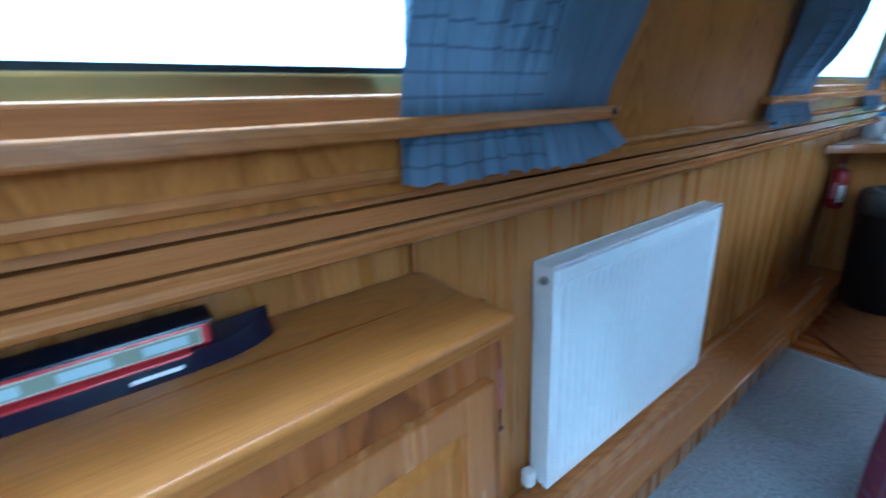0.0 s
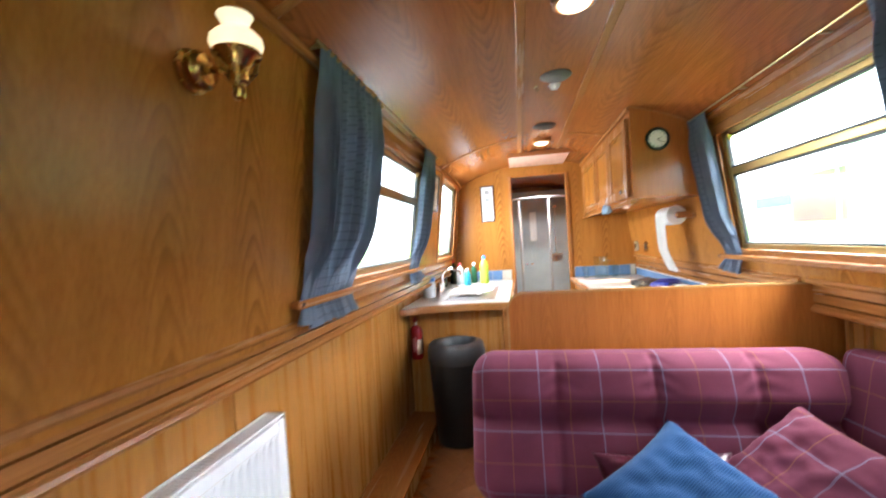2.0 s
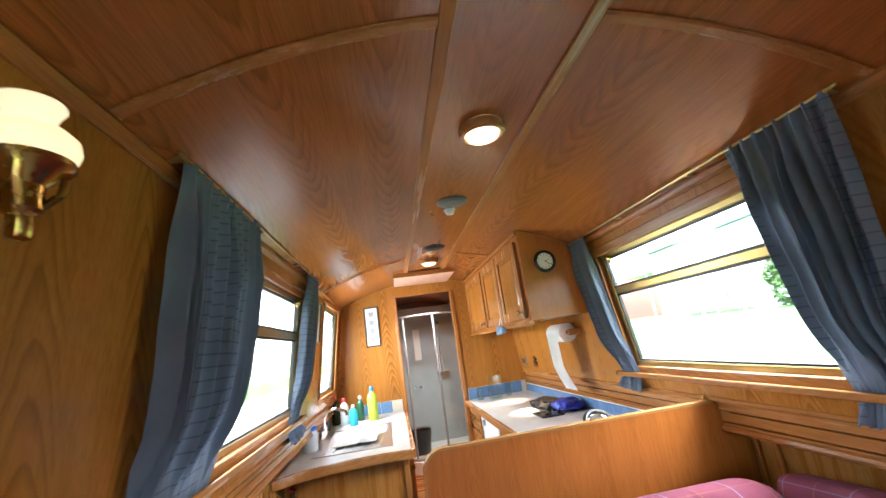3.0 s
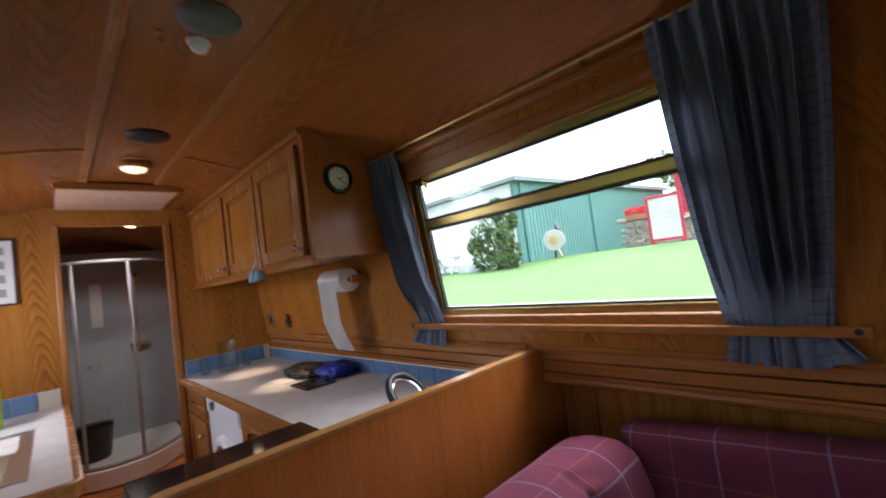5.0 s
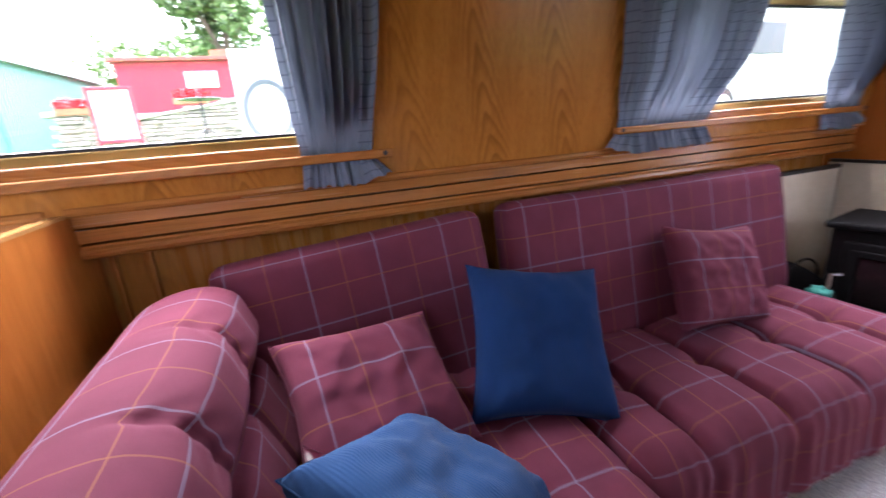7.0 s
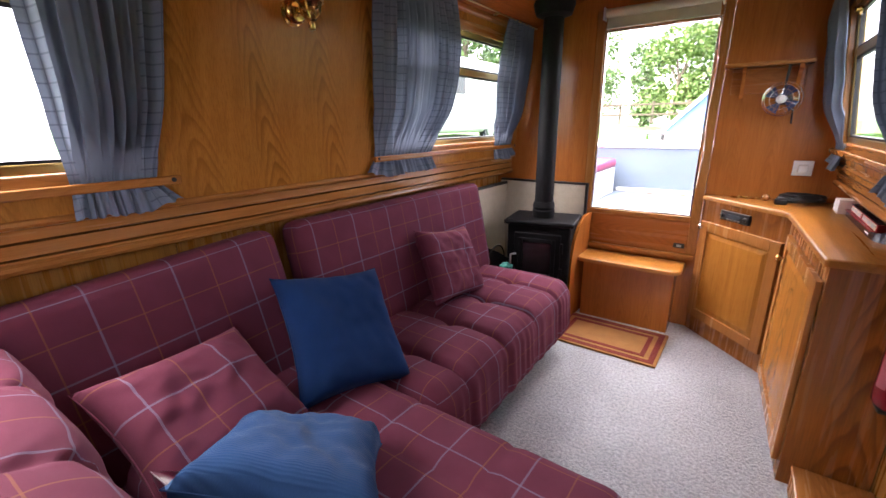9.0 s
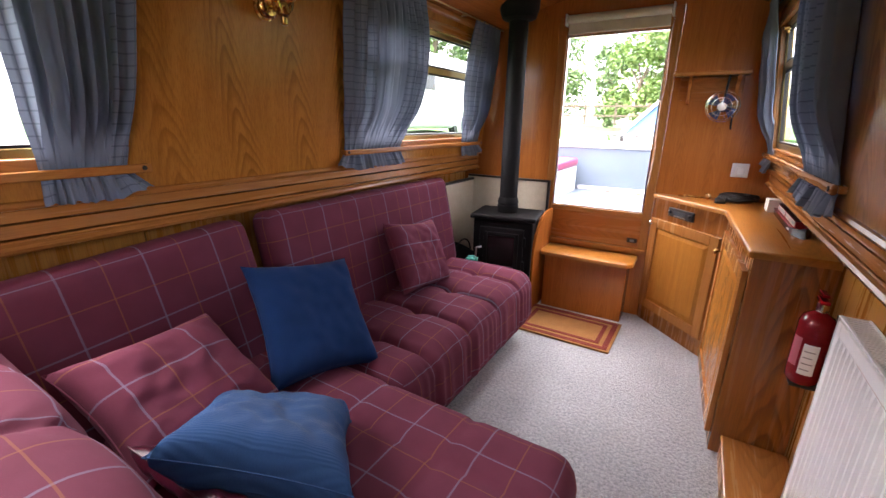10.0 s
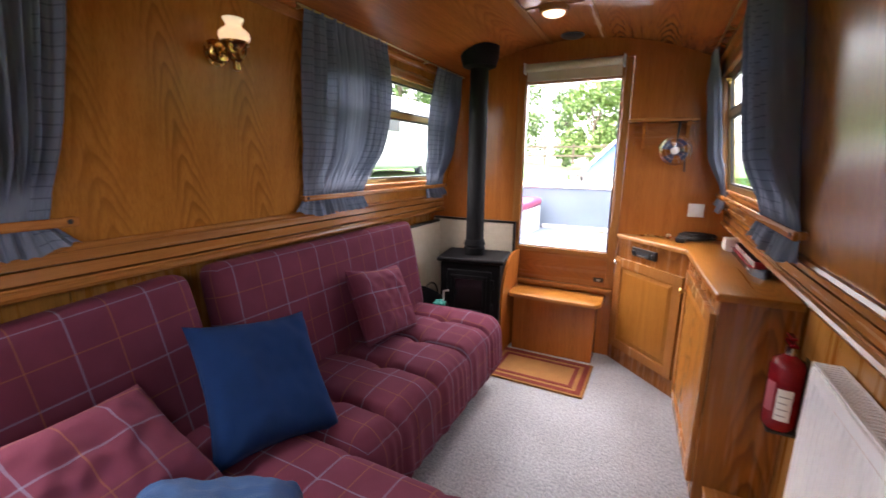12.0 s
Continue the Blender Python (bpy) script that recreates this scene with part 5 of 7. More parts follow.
tie_rail(1, 2.248, 3.685)
tie_rail(1, 0.055, 1.450)
tie_rail(-1, 0.03, 1.540)
tie_rail(-1, 2.315, 3.93)
for s, y0, y1 in ((1, 2.20, 3.69), (1, 0.02, 1.54), (-1, 0.01, 1.64), (-1, 2.31, 4.02)):
    ob = thing("curtain_track", (s * 0.72, (y0 + y1) / 2, 1.82), "thin brass curtain track below the cornice", "curtain track", "curtain tracks")
    x = s * (wall_x(1.81) - 0.045)
    part("wire", tube(B(), [(x, y0, 1.812), (x, y1, 1.812)], 0.004, 8), alu_m, ob, smooth=True)
    for i in range(4):
        y = y0 + 0.03 + (y1 - y0 - 0.06) * i / 3
        lo, hi = sorted((x, s * (wall_x(1.81) - 0.002)))
        part("bracket", bbox((lo, y - 0.006, 1.805), (hi, y + 0.006, 1.818), 0.001), alu_m, ob)

# ---- wall lamps ----
opal = mat("opal_glass", (0.82, 0.80, 0.74), 0.18)
ok = opal.node_tree.nodes["Principled BSDF"]
ok.inputs["Emission Color"].default_value, ok.inputs["Emission Strength"].default_value = (1.0, 0.84, 0.50, 1), 0.03
ok.inputs["Subsurface Weight"].default_value = 0.3


def wall_lamp(s, y):
    z = 1.585
    wx_ = s * (wall_x(z) - 0.001)
    ob = thing("wall_lamp", (wx_, y, z), "brass wall lamp with an opal glass shade", "wall lamp", "wall lamps on the cabin sides")
    part("back_plate", lathe(B(), [(0.040, 0), (0.041, 0.006), (0.034, 0.010), (0.036, 0.026), (0.030, 0.032), (0.028, 0.036), (0.010, 0.038)], (wx_, y, z), (-s, 0, 0), 28), brass_m, ob, smooth=40)
    cx = wx_ - s * 0.098
    part("arm", tube(B(), [(wx_ - s * 0.03, y, z), (wx_ - s * 0.06, y, z - 0.004), (cx, y, z - 0.012)], 0.007), brass_m, ob, smooth=True)
    part("font", lathe(B(), [(0.009, -0.062), (0.011, -0.058), (0.011, -0.038), (0.018, -0.032), (0.018, -0.006), (0.024, 0.0), (0.030, 0.008), (0.042, 0.016), (0.042, 0.022), (0.012, 0.024)], (cx, y, z), (0, 0, 1), 24), brass_m, ob, smooth=40)
    for i in range(4):
        a = math.pi / 2 * i + 0.5
        part("strut", tube(B(), [(cx + 0.014 * math.cos(a), y + 0.014 * math.sin(a), z - 0.03), (cx + 0.030 * math.cos(a), y + 0.030 * math.sin(a), z - 0.012), (cx + 0.034 * math.cos(a), y + 0.034 * math.sin(a), z + 0.014)], 0.004, 6), brass_m, ob, smooth=True)
    part("shade", lathe(B(), [(0.0315, 0.0180), (0.0416, 0.0245), (0.0462, 0.0359), (0.0446, 0.0473), (0.0354, 0.0569), (0.0262, 0.0635), (0.0231, 0.0700), (0.0262, 0.0798), (0.0315, 0.0878), (0.0308, 0.0894), (0.0254, 0.0830), (0.0216, 0.0716),
                                   (0.0246, 0.0635), (0.0339, 0.0553), (0.0423, 0.0456), (0.0439, 0.0359), (0.0392, 0.0261)], (cx, y, z), (0, 0, 1), 32), opal, ob, "white opal glass shade", smooth=60)
    return ob


wall_lamp(-1, 1.93)
wall_lamp(1, 1.835)

# ---- ceiling fittings ----
lens_m = mat("lamp_lens", (0.9, 0.88, 0.8), 0.2)
lk = lens_m.node_tree.nodes["Principled BSDF"]
lk.inputs["Emission Color"].default_value, lk.inputs["Emission Strength"].default_value = (1.0, 0.76, 0.42, 1), 0.2
for y in (0.60, 2.60, 4.52):
    ob = thing("ceiling_light", (0.0, y, Z_TOP), "round ceiling light with a wooden ring, switched on", "ceiling light", "ceiling lights")
    part("ring", lathe(B(), [(0.070, 0.0), (0.072, -0.014), (0.067, -0.027), (0.058, -0.031), (0.053, -0.027)], (0.0, y, Z_TOP - 0.001), (0, 0, 1), 36, False), trim_x, ob, smooth=40)
    part("lens", lathe(B(), [(0.0525, -0.025), (0.048, -0.035), (0.034, -0.042), (0.0, -0.045)], (0.0, y, Z_TOP - 0.001), (0, 0, 1), 32), lens_m, ob, "lit frosted glass lens", smooth=True)
    la = bpy.data.lights.new("ceiling_lamp", "SPOT")
    la.energy, la.color, la.spot_size, la.spot_blend, la.shadow_soft_size = 0.15, (1.0, 0.78, 0.52), radians(165), 0.5, 0.04
    new("ceiling_lamp", la).matrix_world = look((0.0, y, Z_TOP - 0.062), (0.0, y + 0.001, 0.0))
sage = mat("grey_green_plastic", (0.10, 0.11, 0.10), 0.5)
for y, m_, r in ((3.255, sage, 0.066), (4.13, black_m, 0.070), (0.10, black_m, 0.062)):
    ob = thing("ceiling_vent", (0.0, y, Z_TOP), "flat round ventilator in the ceiling", "ventilator", "ceiling ventilators")
    part("disc", lathe(B(), [(r, 0.0), (r, -0.006), (r * 0.9, -0.012), (r * 0.55, -0.015), (0.0, -0.015)], (0.0, y, Z_TOP - 0.001), (0, 0, 1), 32), m_, ob, smooth=40)
    part("rim", lathe(B(), [(r * 1.08, 0.0), (r * 1.08, -0.004), (r * 1.0, -0.005)], (0.0, y, Z_TOP - 0.001), (0, 0, 1), 32), m_, ob, smooth=40)
ob = thing("smoke_alarm", (0.0, 3.36, Z_TOP), "small white domed sensor on the ceiling", "sensor")
part("dome", lathe(B(), [(0.024, 0.0), (0.024, -0.010), (0.018, -0.022), (0.0, -0.027)], (0.005, 3.37, Z_TOP - 0.001), (0, 0, 1), 24), white_m, ob, smooth=50)
part("base_ring", lathe(B(), [(0.029, 0.0), (0.028, -0.004), (0.025, -0.005)], (0.005, 3.37, Z_TOP - 0.001), (0, 0, 1), 24), white_m, ob, smooth=50)
ob = thing("brass_hook", (-0.085, 3.36, Z_TOP), "tiny brass hook in the ceiling", "hook")
part("plate", lathe(B(), [(0.010, 0.0), (0.009, -0.004), (0.003, -0.005)], (-0.085, 3.36, Z_TOP - 0.004), (0, 0, 1), 12), brass_m, ob, smooth=True)
part("hook", tube(B(), [(-0.085, 3.36, 1.975), (-0.085, 3.36, 1.962), (-0.080, 3.36, 1.956), (-0.075, 3.36, 1.962)], 0.002, 6), brass_m, ob, smooth=True)
# ---- galley ----
ZW = 0.83
# herringbone block floor
block_m = wood("floor_block", (0.13, 0.045, 0.016), (0.30, 0.12, 0.045), "y", rough=0.35, figure=0.3)
par = thing("floor_herringbone", (-0.5, 3.5, -0.012), "reddish herringbone wood-block floor of the galley", "floor", kind="structure")
# sink counter
sc = thing("sink_counter", (-0.62, 4.7, 0), "galley worktop with oak edging and a curved end", "worktop")
curve = [(-0.975, 3.76), (-0.88, 3.84), (-0.75, 3.895), (-0.60, 3.925), (-0.45, 3.935), (-0.34, 3.925), (-0.29, 3.92), (-0.268, 3.945)]
edge_in = [(-0.975, 3.80), (-0.87, 3.875), (-0.745, 3.925), (-0.60, 3.953), (-0.45, 3.962), (-0.34, 3.952), (-0.305, 3.950), (-0.295, 3.965)]
part("slab", prism(B(), edge_in + [(-0.295, Y_GAL - 0.003), (-0.975, Y_GAL - 0.003)], ZW - 0.035, ZW), worktop_m, sc)
part("edging", prism(B(), curve + [(-0.268, Y_GAL - 0.003), (-0.2945, Y_GAL - 0.003)] + edge_in[::-1], ZW - 0.042, ZW + 0.003, 0.006, 2), trim_x, sc, "rounded oak edging", smooth=30)
su = thing("sink_cabinet", (-0.62, 4.7, 0), "pale oak sink cabinet below the worktop", "cabinet")
part("carcass", prism(B(), [(-0.985, 4.02), (-0.33, 4.02), (-0.33, Y_GAL - 0.004), (-0.985, Y_GAL - 0.004)], 0.0, ZW - 0.043), lower_m, su)
part("corner_post", bbox((-0.345, 4.005, 0.0), (-0.312, 4.035, ZW - 0.043), 0.004), trim_z, su)
for i in range(3):
    y0 = 4.05 + i * 0.47
    panel_door((-0.3295, y0), (-0.3295, y0 + 0.45), 0.10, ZW - 0.06, su, (0.1, 0.9))
sink = thing("kitchen_sink", (-0.60, 4.55, ZW), "stainless steel sink with ribbed drainer", "sink")
bm = B()
x0, x1, y0, y1, bx0, bx1, by0, by1, zb = -0.86, -0.40, 4.12, 4.95, -0.82, -0.44, 4.56, 4.91, ZW - 0.15
zt = ZW + 0.005
outer = [(x0, y0), (x1, y0), (x1, y1), (x0, y1)]
inner = [(bx0, by0), (bx1, by0), (bx1, by1), (bx0, by1)]
vo, vi = [bm.verts.new((*p, zt)) for p in outer], [bm.verts.new((*p, zt)) for p in inner]
vd = [bm.verts.new((p[0] * 0.9 - 0.063, (p[1] - 4.735) * 0.9 + 4.735, zb)) for p in inner]
ve = [bm.verts.new((*p, ZW + 0.0005)) for p in outer]
for i in range(4):
    j = (i + 1) % 4
    bm.faces.new((vo[i], vo[j], vi[j], vi[i]))
    bm.faces.new((vi[i], vi[j], vd[j], vd[i]))
    bm.faces.new((ve[i], ve[j], vo[j], vo[i]))
bm.faces.new(vd)
bmesh.ops.recalc_face_normals(bm, faces=bm.faces)
part("bowl", bm, steel_m, sink)
for i in range(7):
    part("drainer_rib", bbox((-0.80 + i * 0.055, 4.17, zt), (-0.787 + i * 0.055, 4.52, zt + 0.005), 0.002), steel_m, sink)
tap = thing("mixer_tap", (-0.88, 4.72, ZW), "chrome mixer tap at the sink", "tap")
part("spout", tube(B(), [(-0.875, 4.74, ZW), (-0.875, 4.74, ZW + 0.13), (-0.85, 4.74, ZW + 0.17), (-0.79, 4.74, ZW + 0.185), (-0.72, 4.74, ZW + 0.16), (-0.71, 4.74, ZW + 0.13)], 0.011), chrome_m, tap, smooth=True)
for y in (4.68, 4.80):
    part("valve", lathe(B(), [(0.020, 0.0), (0.018, 0.05), (0.024, 0.056), (0.022, 0.078), (0.010, 0.082)], (-0.885, y, ZW + 0.0005), (0, 0, 1), 16), chrome_m, tap, smooth=40)


def bottle(x, y, h, r, body, cap, label, cap_m):
    ob = thing("bottle", (x, y, ZW), label, "bottle", "bottles by the sink")
    z = ZW + 0.0055 if -0.86 < x < -0.40 and 4.12 < y < 4.95 else ZW + 0.001
    part("bottle_body", lathe(B(), [(r * 0.92, 0), (r, 0.006), (r, h * 0.66), (r * 0.8, h * 0.76), (r * 0.42, h * 0.82), (r * 0.40, h * 0.86)], (x, y, z), (0, 0, 1), 20), body, ob, smooth=50)
    part("cap", lathe(B(), [(r * 0.46, h * 0.86), (r * 0.46, h * 0.95), (r * 0.25, h), (0.0, h)], (x, y, z), (0, 0, 1), 16), cap_m, ob, cap, smooth=40)
    return ob


def plastic(name, c, rough=0.25):
    return mat(name, c, rough)


blue_p, lime_p, red_p = plastic("blue_plastic", (0.05, 0.18, 0.5)), plastic("lime_liquid", (0.42, 0.60, 0.06)), plastic("red_plastic", (0.5, 0.03, 0.03))
clear_p, dkg_p = plastic("pale_plastic", (0.55, 0.60, 0.62)), plastic("dark_glass", (0.02, 0.025, 0.02), 0.1)
bottle(-0.55, 5.20, 0.27, 0.040, lime_p, "blue cap", "lime-yellow bottle of washing liquid by the sink", blue_p)
bottle(-0.70, 5.08, 0.16, 0.032, plastic("aqua_liquid", (0.04, 0.35, 0.50)), "clear pump", "small bottle of aqua soap by the sink", clear_p)
bottle(-0.78, 5.18, 0.21, 0.034, clear_p, "red trigger cap", "clear spray bottle with a red cap", red_p)
bottle(-0.86, 5.26, 0.24, 0.034, dkg_p, "red cap", "dark bottle with a red cap by the window", red_p)
bottle(-0.66, 5.30, 0.20, 0.030, plastic("green_glass", (0.02, 0.08, 0.04), 0.1), "white cap", "dark green bottle with a white cap", white_m)
bottle(-0.90, 5.02, 0.26, 0.022, dkg_p, "black cap", "slim dark bottle by the window", black_m)
jr = thing("glass_jar", (-0.89, 4.34, ZW), "cloudy glass jar with a blue lid", "jar")
part("glass", lathe(B(), [(0.045, 0), (0.048, 0.01), (0.048, 0.10), (0.040, 0.12)], (-0.90, 4.34, ZW + 0.001), (0, 0, 1), 20), clear_p, jr, smooth=40)
part("lid", lathe(B(), [(0.043, 0.12), (0.043, 0.140), (0.038, 0.143)], (-0.90, 4.34, ZW + 0.001), (0, 0, 1), 20), blue_p, jr, smooth=40)
cl = thing("dish_cloth", (-0.62, 4.40, ZW), "crumpled white dish cloth on the drainer", "cloth")
bm = B()
bmesh.ops.create_grid(bm, x_segments=36, y_segments=36, size=0.5)
for v in bm.verts:
    x, y = v.co.x, v.co.y
    v.co = Vector((-0.62 + x * 0.26, 4.40 + y * 0.30, ZW + 0.016 + 0.028 * abs(noise.noise(Vector((x * 4, y * 4, 3)))) * 1.6 + 0.01 * abs(noise.noise(Vector((x * 11, y * 11, 1))))))
bmesh.ops.solidify(bm, geom=bm.faces[:], thickness=0.002)
part("cloth", bm, paper_m, cl, smooth=True)

# bin
bn = thing("waste_bin", (-0.64, 3.84, 0), "black plastic waste bin with a grey rimmed lid", "waste bin")
part("bucket", lathe(B(), [(0.140, 0.0), (0.146, 0.01), (0.172, 0.50), (0.172, 0.515)], (-0.635, 3.815, 0.001), (0, 0, 1), 40), black_m, bn, smooth=40)
part("lid", lathe(B(), [(0.177, 0.505), (0.181, 0.515), (0.181, 0.56), (0.172, 0.602), (0.160, 0.616), (0.128, 0.622), (0.110, 0.604), (0.104, 0.57), (0.0, 0.565)], (-0.635, 3.815, 0.001), (0, 0, 1), 40),
     speckle("charcoal_plastic", (0.035, 0.035, 0.037), (0.05, 0.05, 0.052), 90, 0.4, 0.1), bn, "charcoal lid with a dished opening", smooth=40)

# starboard worktop and base units
wt = thing("galley_worktop", (0.58, 4.4, 0), "pale laminate worktop with oak edging", "worktop")
part("slab", prism(B(), [(0.295, 3.092), (0.885, 3.092), (0.885, Y_GAL - 0.003), (0.295, Y_GAL - 0.003)], ZW - 0.035, ZW), worktop_m, wt)
part("edging", bbox((0.268, 3.092, ZW - 0.042), (0.2945, Y_GAL - 0.003, ZW + 0.003), 0.007, 3), trim_y, wt, "rounded oak edging")
part("rear_strip", bbox((0.8855, 3.092, ZW - 0.03), (0.985, Y_GAL - 0.003, ZW + 0.004), 0.002), trim_y, wt)
for y0, y1, nm in ((3.66, 4.40, 0), (5.03, Y_GAL - 0.004, 1)):
    u = thing("base_cabinet", (0.6, (y0 + y1) / 2, 0), "oak base cabinet with drawer and raised-panel door", "cabinet", "base cabinets in the galley")
    part("carcass", bbox((0.32, y0, 0.0), (0.98, y1, ZW - 0.043), 0.002), oak_z, u)
    w = (y1 - y0 - 0.02) / 2 if nm == 0 else y1 - y0 - 0.02
    for i in range(2 if nm == 0 else 1):
        a = y0 + 0.01 + i * w
        panel_door((0.3195, a + w - 0.008), (0.3195, a), 0.10, 0.60, u, (0.9, 0.85))
        d = part("drawer", bbox((0.301, a, 0.62), (0.3195, a + w - 0.008, ZW - 0.055), 0.003), trim_y, u)
        part("knob", lathe(B(), [(0.006, 0), (0.005, 0.012), (0.014, 0.018), (0.012, 0.03), (0.0, 0.032)], (0.301, a + w / 2, 0.70), (-1, 0, 0), 16), brass_m, d, smooth=True)
wm = thing("washing_machine", (0.6, 4.71, 0), "white front-loading washing machine under the worktop", "washing machine")
part("housing", bbox((0.315, 4.415, 0.0), (0.90, 5.015, ZW - 0.045), 0.010), white_m, wm)
part("door_ring", lathe(B(), [(0.170, 0.0), (0.170, 0.022), (0.155, 0.030), (0.125, 0.026), (0.118, 0.008)], (0.3145, 4.715, 0.42), (-1, 0, 0), 40, False), white_m, wm, smooth=40)
part("door_glass", lathe(B(), [(0.117, 0.004), (0.095, 0.018), (0.0, 0.026)], (0.3145, 4.715, 0.42), (-1, 0, 0), 40), mat("dark_door_glass", (0.015, 0.016, 0.018), 0.06), wm, smooth=True)
part("control_panel", bbox((0.308, 4.425, 0.68), (0.3145, 5.005, 0.775), 0.003), white_m, wm)
part("dial", lathe(B(), [(0.024, 0), (0.022, 0.018), (0.0, 0.019)], (0.308, 4.86, 0.73), (-1, 0, 0), 24), steel_m, wm, smooth=40)
part("soap_drawer", bbox((0.305, 4.44, 0.70), (0.308, 4.58, 0.76), 0.001), white_m, wm)
ck = thing("cooker", (0.03, 3.36, 0), "black cooker with a folded glass lid behind the partition", "cooker")
part("housing", bbox((-0.215, 3.096, 0.0), (0.262, 3.60, 0.86), 0.008), black_m, ck)
part("lid", bbox((-0.21, 3.10, 0.864), (0.258, 3.595, 0.880), 0.004), mat("black_glass", (0.012, 0.010, 0.009), 0.08), ck, "black glass lid")
part("oven_handle", tube(B(), [(-0.17, 3.635, 0.72), (0.21, 3.635, 0.72)], 0.008), steel_m, ck, smooth=True)
for x in (-0.15, 0.19):
    part("handle_post", tube(B(), [(x, 3.601, 0.72), (x, 3.635, 0.72)], 0.006), steel_m, ck, smooth=True)

# wall cupboards
cu = thing("wall_cupboard", (0.6, 4.6, 1.42), "oak wall cupboard with three panelled doors under the ceiling", "cupboard")
bm = B()
top = [(0.425, ceil_z(0.425) - 0.004)] + [(x, ceil_z(x) - 0.004) for x in (0.5, 0.6, 0.7)] + [(wall_x(1.79) - 0.004, 1.79)]
prof = [(0.425, 1.42)] + top + [(wall_x(1.42) - 0.003, 1.42)]
extrude_profile(bm, prof, 3.715, Y_GAL - 0.004)
part("carcass", bm, red_z, cu)
part("end_panel", extrude_profile(B(), prof, 3.700, 3.7148), red_z, cu)
part("bottom_rail", bbox((0.410, 3.70, 1.395), (0.440, Y_GAL - 0.004, 1.4195), 0.005), trim_y, cu)
part("scribe_trim", tube(B(), [(x, 3.700, z + 0.001) for x, z in top], 0.006, 6), trim_x, cu)
part("top_trim", bbox((0.408, 3.70, ceil_z(0.42) - 0.03), (0.424, Y_GAL - 0.004, ceil_z(0.42) - 0.005), 0.004), trim_y, cu)
for a, b in ((3.745, 4.195), (4.215, 4.665), (4.71, 5.36)):
    panel_door((0.4245, b), (0.4245, a), 1.435, 1.875, cu, (0.94, 0.08) if a < 4 else (0.06, 0.08) if a < 4.6 else (0.90, 0.08), knob=chrome_m)
bright_m = mat("lit_lens", (0.9, 0.85, 0.7), 0.2)
bk_ = bright_m.node_tree.nodes["Principled BSDF"]
bk_.inputs["Emission Color"].default_value, bk_.inputs["Emission Strength"].default_value = (1.0, 0.78, 0.45, 1), 1.2
for y in (4.42, 5.0):
    dl = thing("cupboard_light", (0.6, y, 1.41), "small round light under the cupboard, switched on", "light", "lights under the cupboard")
    part("bezel", lathe(B(), [(0.034, 0.0), (0.034, -0.006), (0.028, -0.009), (0.025, -0.006)], (0.56, y, 1.4195), (0, 0, 1), 24, False), chrome_m, dl, smooth=40)
    part("lens", lathe(B(), [(0.0245, -0.005), (0.0, -0.007)], (0.56, y, 1.4195), (0, 0, 1), 20), bright_m, dl)
    la = bpy.data.lights.new("cupboard_spot", "SPOT")
    la.energy, la.color, la.spot_size, la.spot_blend, la.shadow_soft_size = 2.2, (1.0, 0.72, 0.42), radians(38), 0.8, 0.02
    lo = new("cupboard_spot", la)
    lo.matrix_world = look((0.56, y, 1.405), (0.56, y, 0.8))
ckk = thing("wall_clock", (0.56, 3.69, 1.735), "small round wall clock with a dark green rim", "clock")
part("rim", lathe(B(), [(0.060, 0), (0.064, 0.008), (0.060, 0.020), (0.050, 0.024), (0.046, 0.016)], (0.560, 3.6995, 1.735), (0, -1, 0), 40, False), mat("dark_green_enamel", (0.012, 0.025, 0.020), 0.25), ckk, smooth=40)
part("face", lathe(B(), [(0.0465, 0.010), (0.0, 0.0105)], (0.560, 3.6995, 1.735), (0, -1, 0), 40), label_m, ckk, "off-white clock face")
for i in range(12):
    a = math.pi / 6 * i
    part("hour_mark", moved(box(B(), (-0.0016, -0.0006, 0.034), (0.0016, 0.0, 0.042)), Matrix.Translation((0.560, 3.6885, 1.735)) @ Matrix.Rotation(a, 4, "Y")), black_m, ckk)
for a, l in ((radians(75), 0.024), (radians(130), 0.036)):
    part("clock_finger", moved(box(B(), (-0.0015, -0.0009, -0.004), (0.0015, -0.0002, l)), Matrix.Translation((0.560, 3.6878, 1.735)) @ Matrix.Rotation(a, 4, "Y")), black_m, ckk)
bells = thing("hanging_bells", (0.40, 4.21, 1.41), "cluster of pale blue glass bells hung on a cupboard knob", "ornament")
for dx, dy, dz in ((0, -0.02, 0), (-0.01, 0.02, 0.008), (0.0, 0.055, -0.005)):
    part("bell", lathe(B(), [(0.006, 0.045), (0.014, 0.040), (0.018, 0.025), (0.026, 0.0), (0.023, 0.0), (0.012, 0.035)], (0.385 + dx, 4.20 + dy, 1.375 + dz), (0, 0, 1), 18), mat("blue_china", (0.28, 0.42, 0.58), 0.15), bells, smooth=50)
    part("cord", tube(B(), [(0.385 + dx, 4.20 + dy, 1.42 + dz), (0.388, 4.21, 1.475)], 0.0015, 5), label_m, bells)
tr = thing("kitchen_roll", (0.76, 4.06, 1.33), "kitchen paper roll on a wooden wall bar with a hanging sheet", "paper roll")
part("roll", lathe(B(), [(0.020, -0.11), (0.058, -0.11), (0.058, 0.11), (0.020, 0.11)], (0.750, 4.13, 1.325), (0, 1, 0), 32), paper_m, tr, smooth=40)
bm = B()
rows = []
